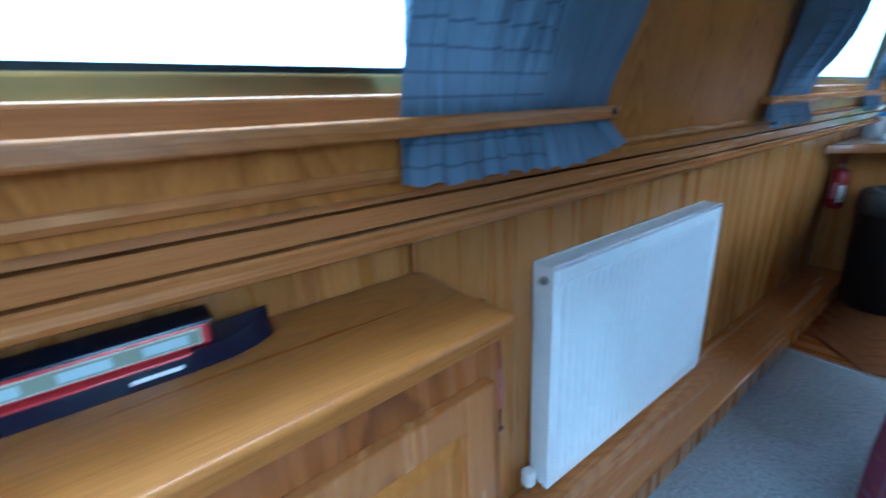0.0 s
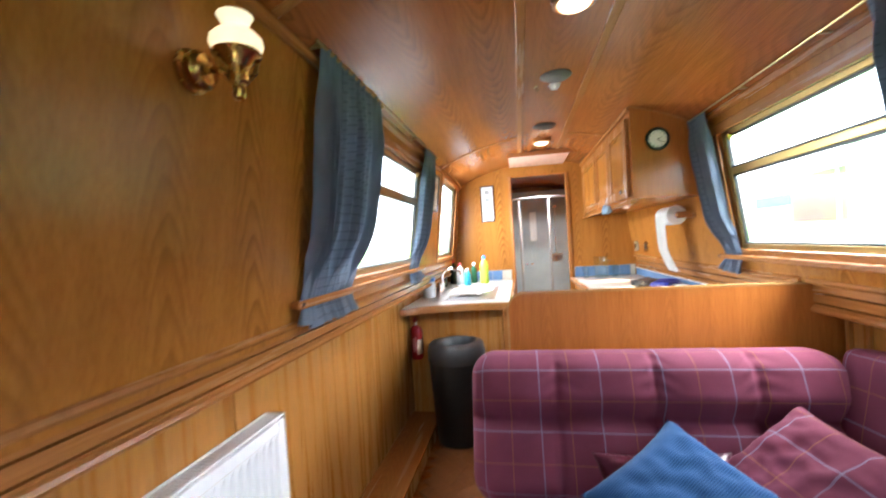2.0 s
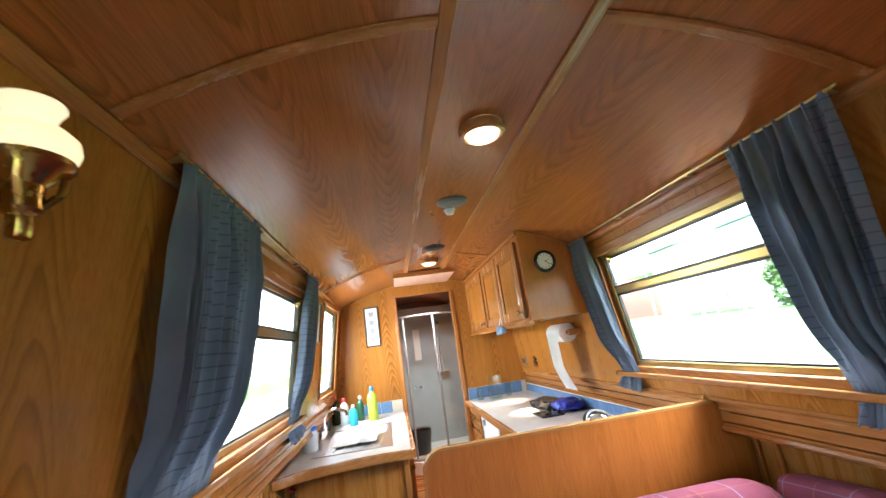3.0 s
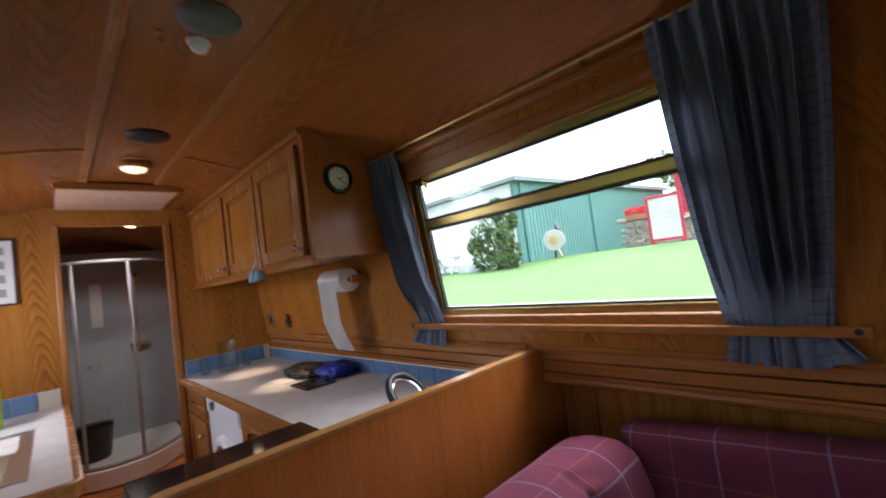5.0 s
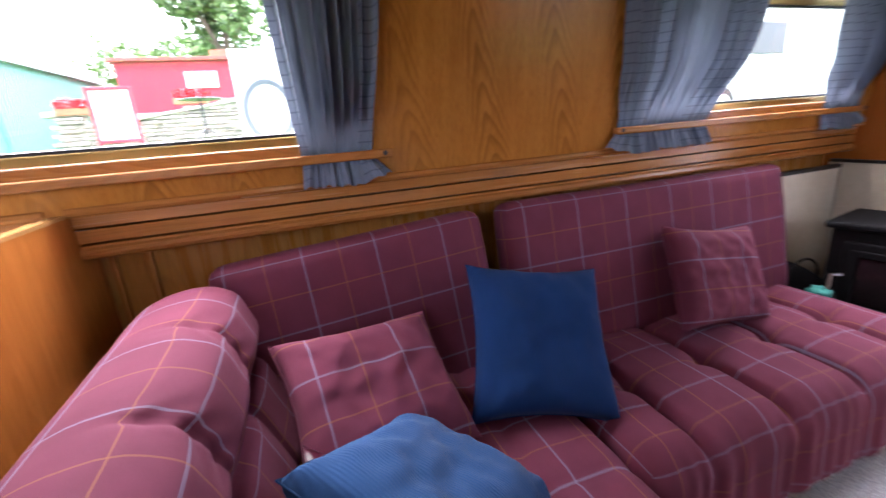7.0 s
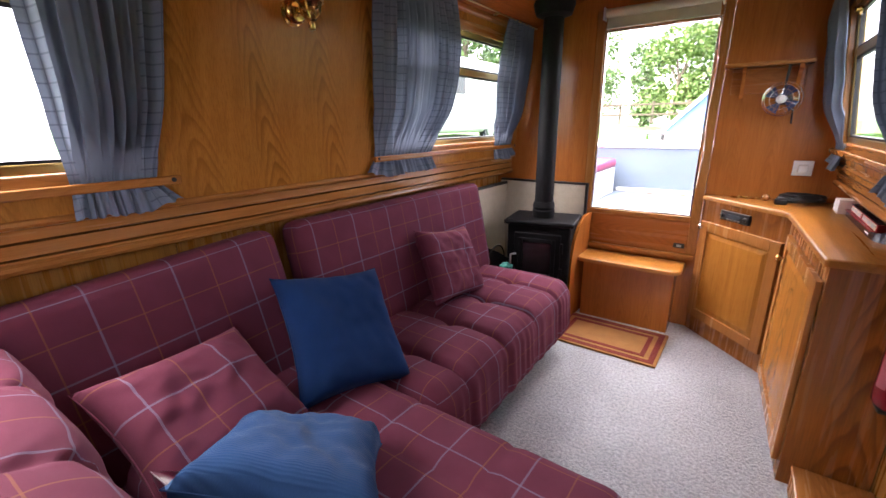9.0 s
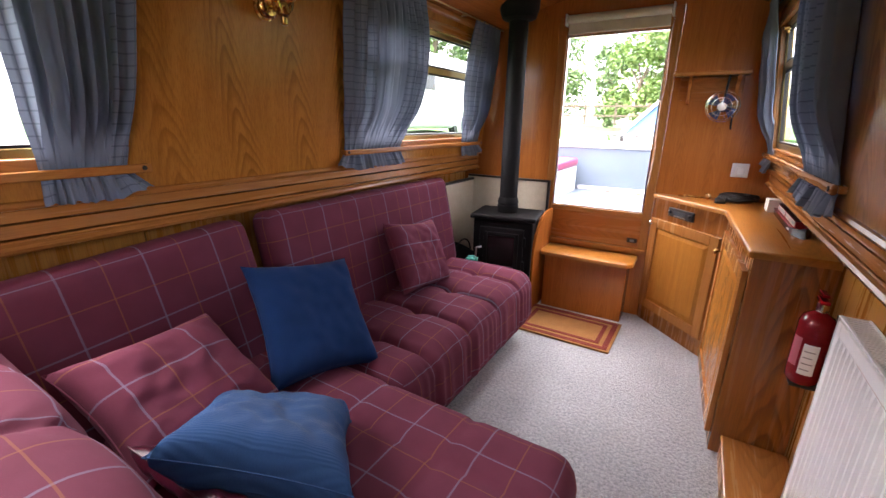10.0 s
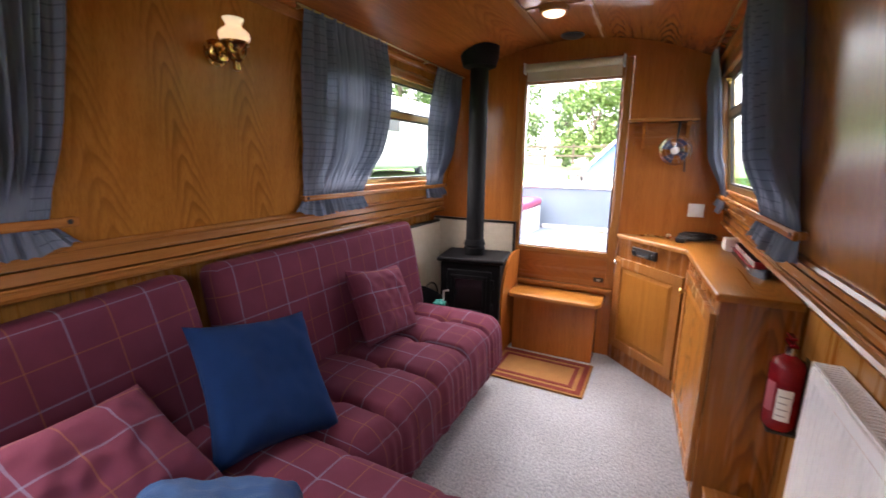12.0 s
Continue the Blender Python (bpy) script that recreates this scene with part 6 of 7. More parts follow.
for i in range(17):
    t = i / 16
    z = 1.325 - 0.355 * t
    x = 0.750 - 0.0585 + 0.015 * t + 0.075 * max(0.0, t - 0.55) ** 1.3 * 2.0
    n0 = 4.060
    n1 = 4.235
    rows.append([bm.verts.new((x + 0.002 * math.sin(j * 0.9 + t * 2) * t, n0 + (n1 - n0) * j / 8, z)) for j in range(9)])
for p, q in zip(rows, rows[1:]):
    for j in range(8):
        bm.faces.new((p[j], p[j + 1], q[j + 1], q[j]))
bmesh.ops.solidify(bm, geom=bm.faces[:], thickness=0.0008)
part("hanging_sheet", bm, paper_m, tr, smooth=True)
part("bar", tube(B(), [(0.750, 3.985, 1.325), (0.750, 4.27, 1.325)], 0.012), trim_y, tr, smooth=True)
for y in (3.985, 4.26):
    part("arm", bbox((0.738, y - 0.008, 1.305), (wall_x(1.33) - 0.002, y + 0.008, 1.345), 0.005), trim_x, tr)
part("back_board", bbox((wall_x(1.33) - 0.004, 3.95, 1.30), (wall_x(1.33) + 0.01, 4.30, 1.35), 0.004), trim_y, tr)
for y in (5.03, 5.33):
    so = thing("wall_socket", (0.845, y, 1.11), "brown and brass wall socket over the worktop", "socket", "sockets over the worktop")
    x = wall_x(1.11)
    part("plate", bbox((x - 0.010, y - 0.042, 1.065), (x + 0.004, y + 0.042, 1.150), 0.003), brass_m if y < 5.2 else steel_m, so)
    part("insert", bbox((x - 0.013, y - 0.022, 1.085), (x - 0.0105, y + 0.022, 1.130), 0.001), dark_m, so)
bg = thing("black_bag", (0.72, 4.52, ZW), "soft black bag lying on the worktop", "bag")


def blob(c, r, seed, amp=0.35):
    bm = B()
    bmesh.ops.create_icosphere(bm, subdivisions=4, radius=1.0)
    for v in bm.verts:
        k = 1 + amp * noise.noise(v.co * 1.6 + Vector((seed, 0, 0))) + amp * 0.4 * noise.noise(v.co * 4 + Vector((0, seed, 0)))
        v.co = Vector(c) + Vector((v.co.x * r[0] * k, v.co.y * r[1] * k, max(v.co.z * r[2] * k, -r[2] * 0.8)))
    lowest = min(v.co.z for v in bm.verts)
    bmesh.ops.translate(bm, verts=bm.verts, vec=(0, 0, ZW + 0.001 - lowest))
    return bm


part("body", blob((0.70, 4.50, ZW), (0.11, 0.14, 0.035), 1), black_m, bg, smooth=True)
part("flap", blob((0.66, 4.44, ZW), (0.05, 0.08, 0.03), 4), black_m, bg, smooth=True)
bb = thing("blue_bag", (0.76, 4.28, ZW), "crumpled bright blue bag on the worktop", "bag")
part("body", blob((0.765, 4.27, ZW), (0.09, 0.10, 0.042), 7), mat("blue_nylon", (0.015, 0.03, 0.30), 0.4), bb, smooth=True)
part("strap", tube(B(), [(0.70, 4.24, ZW + 0.03), (0.66, 4.20, ZW + 0.012), (0.64, 4.26, ZW + 0.010), (0.68, 4.30, ZW + 0.02)], 0.006, 6), black_m, bb, smooth=True)
tp = thing("tablet", (0.62, 4.22, ZW), "flat black tablet lying on the worktop", "tablet")
part("slab", bbox((0.53, 4.14, ZW + 0.001), (0.68, 4.33, ZW + 0.010), 0.003), black_m, tp)
part("screen", bbox((0.54, 4.15, ZW + 0.010), (0.67, 4.32, ZW + 0.0106), 0), mat("screen_glass", (0.01, 0.01, 0.012), 0.05), tp)
ln = thing("leaflet", (0.58, 4.50, ZW), "folded white leaflet on the worktop", "leaflet")
part("sheet", bbox((0.52, 4.42, ZW + 0.001), (0.63, 4.57, ZW + 0.003), 0.0005), label_m, ln)
part("fold", moved(bbox((0.52, 4.42, ZW + 0.0035), (0.575, 4.57, ZW + 0.0048), 0.0003), Matrix()), label_m, ln)
ry = thing("chrome_ring", (0.48, 3.36, ZW), "round black and chrome ring stood on edge on the worktop", "ring")
tm = frame_from((0.56, 3.40, ZW + 0.068), (0.96, 0.28, 0), (0, 0.62, 0.72))
part("inner_ring", moved(tube(B(), [(0.064 * math.cos(2 * math.pi * i / 40), 0.064 * math.sin(2 * math.pi * i / 40), 0.003) for i in range(40)], 0.005, 8, True), tm), chrome_m, ry, "chrome inner ring", smooth=True)
part("rim", moved(tube(B(), [(0.080 * math.cos(2 * math.pi * i / 40), 0.080 * math.sin(2 * math.pi * i / 40), 0.003) for i in range(40)], 0.013, 10, True), tm), black_m, ry, smooth=True)
tumbler_m = glass_m
jg = thing("glass_jug", (0.50, 5.30, ZW), "clear glass jug on the worktop", "jug")
part("body", lathe(B(), [(0.055, 0.0), (0.060, 0.01), (0.062, 0.19), (0.066, 0.20), (0.063, 0.20), (0.058, 0.185), (0.056, 0.012), (0.0, 0.010)], (0.52, 5.27, ZW + 0.001), (0, 0, 1), 28), tumbler_m, jg, smooth=50)
part("grip", tube(B(), [(0.58, 5.27, ZW + 0.16), (0.63, 5.27, ZW + 0.15), (0.635, 5.27, ZW + 0.08), (0.585, 5.27, ZW + 0.05)], 0.008), tumbler_m, jg, smooth=True)
for x, y in ((0.40, 5.36), (0.66, 5.36)):
    gl = thing("drinking_glass", (x, y, ZW), "clear drinking glass on the worktop", "glass", "glasses on the worktop")
    part("cup", lathe(B(), [(0.028, 0.0), (0.034, 0.11), (0.031, 0.11), (0.026, 0.008), (0.0, 0.007)], (x, y, ZW + 0.001), (0, 0, 1), 24), tumbler_m, gl, smooth=50)
    part("foot", lathe(B(), [(0.0285, 0.0), (0.0295, 0.005), (0.0285, 0.006)], (x, y, ZW + 0.001), (0, 0, 1), 24), tumbler_m, gl)

# framed prints
def framed(name, centre, xa, up, w, h, label, n):
    ob = thing(name, centre, label, "picture")
    m = frame_from(centre, xa, up)
    bm = B()
    for lo, hi in (((-w / 2, -h / 2, 0), (-w / 2 + 0.012, h / 2, 0.014)), ((w / 2 - 0.012, -h / 2, 0), (w / 2, h / 2, 0.014)), ((-w / 2 + 0.012, -h / 2, 0), (w / 2 - 0.012, -h / 2 + 0.012, 0.014)), ((-w / 2 + 0.012, h / 2 - 0.012, 0), (w / 2 - 0.012, h / 2, 0.014))):
        box(bm, lo, hi, 0.002)
    part("frame", moved(bm, m), mat("dark_frame", (0.05, 0.03, 0.02), 0.35), ob, "thin dark wooden frame")
    part("mount", moved(box(B(), (-w / 2 + 0.012, -h / 2 + 0.012, 0.001), (w / 2 - 0.012, h / 2 - 0.012, 0.006)), m), label_m, ob, "off-white mount")
    for i in range(n):
        y = h / 2 - 0.05 - (h - 0.06) * (i + 0.15) / n
        part("print", moved(box(B(), (-w * 0.17, y - 0.028, 0.006), (w * 0.17, y + 0.016, 0.0068)), m), mat("print_ink", (0.30, 0.30, 0.30), 0.7), ob)
    return ob


framed("framed_print", (-0.503, Y_GAL - 0.001, 1.605), (1, 0, 0), (0, 0, 1), 0.135, 0.365, "tall narrow framed print of four small drawings", 4)
pzz = 1.60
framed("framed_picture", (-(wall_x(pzz) - 0.002), 4.20, pzz), (0, 1, 0), (0.125, 0, 1), 0.20, 0.26, "small pale picture on the port side between windows", 1)

# tile upstands
for nm, pos in (("tile_upstand", "s"), ("tile_upstand", "g"), ("tile_upstand", "p")):
    if pos == "s":
        ob = thing(nm, (0.88, 4.3, ZW), "row of glazed blue tiles along the worktop", "tiles", "tile rows in the galley", "structure")
        part("bed", bbox((0.8755, 3.10, ZW + 0.0005), (0.8845, Y_GAL - 0.012, ZW + 0.068), 0), cream_m, ob)
        for i in range(23):
            y = 3.105 + i * 0.1025
            if y + 0.1 < Y_GAL - 0.01:
                part("tile", bbox((0.869, y, ZW + 0.002), (0.8754, y + 0.0995, ZW + 0.066), 0.0015, 1), bluetile_m, ob)
        part("tile_trim", bbox((0.868, 3.10, ZW + 0.0685), (0.8845, Y_GAL - 0.012, ZW + 0.073), 0.001), white_m, ob)
    else:
        x0, x1 = (0.31, 0.865) if pos == "g" else (-0.70, -0.30)
        ob = thing(nm, ((x0 + x1) / 2, Y_GAL - 0.01, ZW), "row of glazed blue tiles on the galley bulkhead", "tiles", "tile rows in the galley", "structure")
        part("bed", bbox((x0, Y_GAL - 0.0055, ZW + 0.0005), (x1, Y_GAL - 0.001, ZW + 0.10), 0), cream_m, ob)
        for i in range(int((x1 - x0) / 0.1025)):
            x = x0 + 0.002 + i * 0.1025
            part("tile", bbox((x, Y_GAL - 0.011, ZW + 0.002), (x + 0.0995, Y_GAL - 0.0056, ZW + 0.0985), 0.0015, 1), bluetile_m, ob)
# hatch over the passage, and shower beyond
hp = thing("roof_hatch", (0.0, 5.15, 1.96), "roof hatch panel above the galley passage, its daylight put into a pale colour", "hatch", kind="structure")
# flat panel for a skylight lining; the daylight on it is put into the colour
skylit_wood = speckle("skylit_lining", (0.58, 0.30, 0.19), (0.86, 0.60, 0.47), 35, 0.35, 0.1)
part("panel", bbox((-0.262, 4.90, 1.945), (0.255, 5.46, 1.962), 0.003), skylit_wood, hp)
part("rim", bbox((-0.275, 4.885, 1.938), (0.268, 4.90, 1.975), 0.003), trim_x, hp)
shw = thing("shower_cubicle", (0.05, 6.6, 0), "curved glass shower cubicle with chrome rails", "shower")
acrylic = speckle("grey_acrylic", (0.36, 0.41, 0.46), (0.43, 0.48, 0.53), 6, 0.2, 0.05)
part("back_wall", bbox((-0.60, 7.36, 0.13), (0.70, 7.39, 1.90), 0.004), acrylic, shw, "pale grey acrylic lining")
for x in (-0.60, 0.67):
    part("side_wall", bbox((x, 6.85, 0.13), (x + 0.03, 7.36, 1.90), 0.004), acrylic, shw, "pale grey acrylic lining")
part("riser_pipe", tube(B(), [(0.30, 7.33, 0.9), (0.30, 7.33, 1.62), (0.30, 7.26, 1.66)], 0.010), chrome_m, shw, smooth=True)
part("shower_head", lathe(B(), [(0.012, 0.03), (0.04, 0.0), (0.0, -0.004)], (0.30, 7.24, 1.64), (0, 0, 1), 20), chrome_m, shw, smooth=40)
part("mirror_panel", bbox((-0.045, 7.346, 1.19), (0.045, 7.357, 1.60), 0.004), white_m, shw, "tall pale panel on the shower wall")
part("soap_dish", bbox((0.22, 7.26, 0.98), (0.38, 7.355, 1.0), 0.005), chrome_m, shw)
bk = thing("bucket", (-0.12, 6.85, 0.136), "dark plastic bucket standing in the shower", "bucket")
part("pail", lathe(B(), [(0.10, 0.0), (0.11, 0.01), (0.14, 0.26), (0.146, 0.27), (0.136, 0.265), (0.10, 0.02), (0.0, 0.018)], (-0.12, 6.85, 0.137), (0, 0, 1), 28), black_m, bk, smooth=40)
part("handle", tube(B(), [(-0.12 + 0.145 * math.cos(a), 6.85 - 0.05 * math.sin(a), 0.40 + 0.03 * math.sin(a)) for a in (math.pi * i / 10 for i in range(11))], 0.004, 6), steel_m, bk, smooth=True)
arcp = [(-0.42 + 0.94 * i / 16, 6.45 + 0.35 * (abs(i / 8 - 1) ** 2.2)) for i in range(17)]
for a, b in ((0, 4), (4, 10), (10, 16)):
    bm = B()
    ps = arcp[a:b + 1]
    lo = [bm.verts.new((x, y, 0.16)) for x, y in ps]
    hi = [bm.verts.new((x, y, 1.72)) for x, y in ps]
    for i in range(len(ps) - 1):
        bm.faces.new((lo[i], lo[i + 1], hi[i + 1], hi[i]))
    bmesh.ops.solidify(bm, geom=bm.faces[:], thickness=0.006)
    part("panel", bm, glass_m, shw, "clear curved glass panel", smooth=True)
satin_m = speckle("satin_rail", (0.24, 0.25, 0.27), (0.32, 0.33, 0.35), 60, 0.25, 0.02)
for z in (0.15, 1.73):
    part("rail", tube(B(), [(x, y, z) for x, y in arcp], 0.014), satin_m, shw, smooth=True)
for i in (0, 4, 10, 16):
    part("post", tube(B(), [(*arcp[i], 0.15), (*arcp[i], 1.73)], 0.013), satin_m, shw, smooth=True)
for i in (5, 6):
    part("knob", lathe(B(), [(0.012, 0), (0.014, 0.02), (0.0, 0.024)], (arcp[i][0], arcp[i][1] - 0.01, 0.92), (0, -1, 0), 14), chrome_m, shw, smooth=True)
part("tray", prism(B(), [(x, y - 0.03) for x, y in arcp] + [(0.55, 7.4), (-0.45, 7.4)], 0.0, 0.135, 0.01), white_m, shw)
for x, y in ((-0.05, 6.05), (0.18, 6.25)):
    dl = thing("cabin_downlight", (x, y, 1.97), "small ceiling downlight by the shower, switched on", "light", "downlights by the shower")
    part("bezel", lathe(B(), [(0.045, 0.0), (0.045, -0.006), (0.036, -0.008)], (x, y, ceil_z(x) - 0.001), (0, 0, 1), 24, False), chrome_m, dl, smooth=40)
    part("lens", lathe(B(), [(0.036, -0.006), (0.0, -0.010)], (x, y, ceil_z(x) - 0.001), (0, 0, 1), 20), bright_m, dl)
la = bpy.data.lights.new("cabin_lamp", "SPOT")
la.energy, la.color, la.spot_size, la.spot_blend, la.shadow_soft_size = 6, (1.0, 0.9, 0.78), radians(150), 0.6, 0.05
new("cabin_lamp", la).matrix_world = look((0.05, 6.1, 1.94), (0.05, 6.15, 0))
# herringbone blocks last
bw, bl_ = 0.07, 0.28
bm = box(B(), (-bl_ / 2 + 0.001, -bw / 2 + 0.001, -0.0115), (bl_ / 2 - 0.001, bw / 2 - 0.001, 0.0), 0.0012, 1)
block_me = bpy.data.meshes.new("block")
bm.to_mesh(block_me)
bm.free()
block_me.materials.append(block_m)
s2 = math.sqrt(0.5)
for j in range(-14, 15):
    for i in range(-45, 60):
        for k, (ux, uy) in enumerate(((bl_ / 2 + i * bw + j * bl_, bw / 2 + i * bw - j * bl_), (bl_ + bw / 2 + i * bw + j * bl_, bw - bl_ / 2 + i * bw - j * bl_))):
            X, Yy = -0.53 + (ux - uy) * s2, 3.2 + (ux + uy) * s2
            if (-0.72 < X < -0.36 and 3.10 < Yy < 4.9) or (-0.28 < X < 0.20 and 3.70 < Yy < 5.4):
                ob = new("block", block_me)
                ob.parent = par
                ob.location = Vector((X, Yy, 0.0)) - Vector(par.location)
                ob.rotation_euler = (0, 0, radians(45 if k == 0 else 135))
# ---- outside: bow well, canal, banks ----
well = thing("bow_well", (0.0, -0.8, 0.4), "grey-blue painted steel bow well with side benches", "boat deck", kind="structure")
part("deck_floor", bbox((-0.98, -1.80, 0.50), (0.98, -0.055, 0.545), 0), deck_m, well)
part("front_bulkhead", bbox((-0.98, -1.84, 0.545), (0.98, -1.80, 1.00), 0.004), deck_m, well)
part("kick_strip", bbox((-0.55, -1.80, 0.546), (0.55, -1.775, 0.59), 0.008), whitedeck_m, well, "pale kick strip")
for s in (-1, 1):
    lo, hi = sorted((s * 0.98, s * 1.04))
    part("side_panel", bbox((lo, -1.84, 0.30), (hi, -0.055, 1.02), 0.004), deck_m, well)
    lo, hi = sorted((s * 0.56, s * 0.98))
    part("bench", bbox((lo, -1.70, 0.546), (hi, -0.35, 0.80), 0.006), whitedeck_m, well)
part("foredeck", bbox((-1.03, -3.6, 0.965), (1.03, -1.84, 1.005), 0.012), whitedeck_m, well, "white foredeck")
part("deck_lip", bbox((-1.03, -1.845, 0.985), (1.03, -1.785, 1.012), 0.010), whitedeck_m, well)
for x in (0.20, -0.10):
    part("hinge", bbox((x, -1.775, 0.547), (x + 0.06, -1.755, 0.556), 0.002), brass_m, well)
for s in (-1, 1):
    cu_ = thing("bench_cushion", (s * 0.78, -1.0, 0.80), "maroon vinyl bench cushion in the bow well", "cushion", "bench cushions")
    lo, hi = sorted((s * 0.55, s * 0.97))
    part("pad", bbox((lo, -1.70, 0.801), (hi, -0.36, 0.885), 0.03, 4), mat("maroon_vinyl", (0.26, 0.025, 0.075), 0.3), cu_, smooth=40)
    part("piping", tube(B(), [(lo, -1.68, 0.845), (hi, -1.68, 0.845)], 0.006), mat("maroon_piping", (0.30, 0.05, 0.10), 0.3), cu_)
an = thing("deck_fitting", (0.27, -2.5, 1.005), "round deck plate with a coiled cable on the foredeck", "deck fitting")
part("plate", lathe(B(), [(0.135, 0.0), (0.135, 0.02), (0.10, 0.03), (0.0, 0.035)], (0.27, -2.5, 1.0055), (0, 0, 1), 32), speckle("grey_rubber", (0.25, 0.25, 0.25), (0.32, 0.32, 0.32), 60), an, smooth=40)
part("hub", lathe(B(), [(0.03, 0.0), (0.035, 0.06), (0.0, 0.08)], (0.27, -2.5, 1.04), (0, 0, 1), 16), black_m, an, smooth=True)
part("blade", tube(B(), [(0.45, -2.5, 1.10), (0.27, -2.5, 1.11), (0.08, -2.52, 1.10)], 0.010, 6), black_m, an, smooth=True)
part("cable", tube(B(), [(0.20 + 0.06 * math.cos(a * 0.7), -2.5 + 0.05 * math.sin(a * 0.7), 1.06 + 0.06 * math.sin(a * 0.5)) for a in range(24)], 0.006, 6), white_m, an, smooth=True)

# ground: one sheet with the canal cut along the boat
grass_m = mat("lawn", (0.09, 0.17, 0.03), 0.9)
gk = N(grass_m)
gc = gk.coords()
gcol = gk.mix(gk.noise(gc, 1.4, 4.0), (0.035, 0.095, 0.016), (0.065, 0.155, 0.034))
gcol = gk.mix(gk.math("MULTIPLY", gk.noise(gc, 14.0, 3.0), 0.45), gcol, (0.05, 0.10, 0.018))
gk.color(gcol)
gk.bump(gk.noise(gc, 40.0, 3.0), 0.8, 0.03)


def ground_z(x, y):
    if x > 1.35:
        return 0.58 + 0.055 * min(x - 1.35, 12) + 0.15 * smoothstep(-3, -16, y)
    if x < -7.0:
        return 0.62 + 0.05 * min(-x - 7.0, 8)
    if y < -7.5:
        return 1.0 + 0.02 * min(-y - 7.5, 10)
    return -0.6


xs = [-600, -120, -40, -20, -15, -11, -8, -7.01, -6.99, -4, -2, 0, 1.34, 1.36, 2.5, 4, 6, 8, 10, 12, 14, 18, 24, 40, 120, 600]
ys = [-600, -120, -50, -30, -22, -16, -12, -9, -7.51, -7.49, -5, -3, 0, 3, 6, 9, 12, 16, 24, 50, 120, 600]
bm = B()
g = [[bm.verts.new((x, y, ground_z(x, y))) for x in xs] for y in ys]
for j in range(len(ys) - 1):
    for i in range(len(xs) - 1):
        bm.faces.new((g[j][i], g[j][i + 1], g[j + 1][i + 1], g[j + 1][i]))
whole("ground", bm, grass_m, "mown lawn on the canal banks", "lawn", "structure")
water_m = mat("canal_water", (0.035, 0.04, 0.03), 0.08)
wk = N(water_m)
wk.bump(wk.noise(wk.coords(), 5.0, 3.0), 0.25, 0.03)
bm = B()
for ax, ay, bx, by in ((-7.05, -7.55, 1.4, -3.59), (-7.05, -3.59, -1.085, 300), (1.085, -3.59, 1.4, 300), (-1.085, 7.75, 1.085, 300)):
    bm.faces.new([bm.verts.new(p) for p in ((ax, ay, 0.25), (bx, ay, 0.25), (bx, by, 0.25), (ax, by, 0.25))])
whole("water", bm, water_m, "still brown canal water around the boat", "water", "structure")
bm = B()
box(bm, (-1.085, -3.6, -0.1), (-1.045, 7.7, 0.96))
box(bm, (1.045, -3.6, -0.1), (1.085, 7.7, 0.96))
box(bm, (-1.045, -3.6, -0.1), (1.045, -3.57, 0.96))
box(bm, (-1.085, 7.7, -0.1), (1.085, 7.76, 2.0))
whole("hull", bm, navy_m, "black steel hull sides of the boat", "hull", "structure")
whole("roof", moved(ceiling_sheet(-0.06, Y_END), Matrix.Translation((0, 0, 0.05))), deck_m, "painted steel cabin roof", "roof", "structure")
bm = B()
for s in (-1, 1):
    box(bm, (min(s * 1.06, s * 0.992), -0.06, 0.996), (max(s * 1.06, s * 0.992), 7.6, 1.003))
whole("gunwale", bm, deck_m, "steel gunwale decks along the cabin", "gunwale", "structure")

def leafy(name, a, b):
    m = mat(name, a, 0.7)
    k = N(m)
    r = k.node("NewGeometry").outputs["Random Per Island"]
    k.color(k.mix(r, a, b))
    k.b.inputs["Subsurface Weight"].default_value = 0.0
    return m


leaf_a = leafy("leaves_mid", (0.045, 0.09, 0.03), (0.13, 0.20, 0.07))
leaf_b = leafy("leaves_yellow", (0.07, 0.13, 0.03), (0.17, 0.25, 0.07))
leaf_c = leafy("leaves_dark", (0.05, 0.09, 0.03), (0.13, 0.19, 0.07))
bark_m = speckle("bark", (0.09, 0.07, 0.05), (0.16, 0.12, 0.09), 12, 0.9, 0.8, 0.02)


def leaf_cloud(centres, n, size, seed):
    rnd = random.Random(seed)
    bm = B()
    for _ in range(n):
        c, r = rnd.choice(centres)
        d = Vector((rnd.gauss(0, 1), rnd.gauss(0, 1), rnd.gauss(0, 1))).normalized()
        p = Vector(c) + Vector((d.x * r[0], d.y * r[1], d.z * r[2])) * rnd.uniform(0.55, 1.05) ** 0.6
        a = Vector((rnd.gauss(0, 1), rnd.gauss(0, 1), rnd.gauss(0, 0.6))).normalized()
        b = a.cross(Vector((rnd.gauss(0, 1), rnd.gauss(0, 1), rnd.gauss(0, 1)))).normalized()
        s = size * rnd.uniform(0.6, 1.3)
        bm.faces.new([bm.verts.new(p + v * s) for v in (a * 0.5, b * 0.28, -a * 0.5, -b * 0.28)])
    return bm


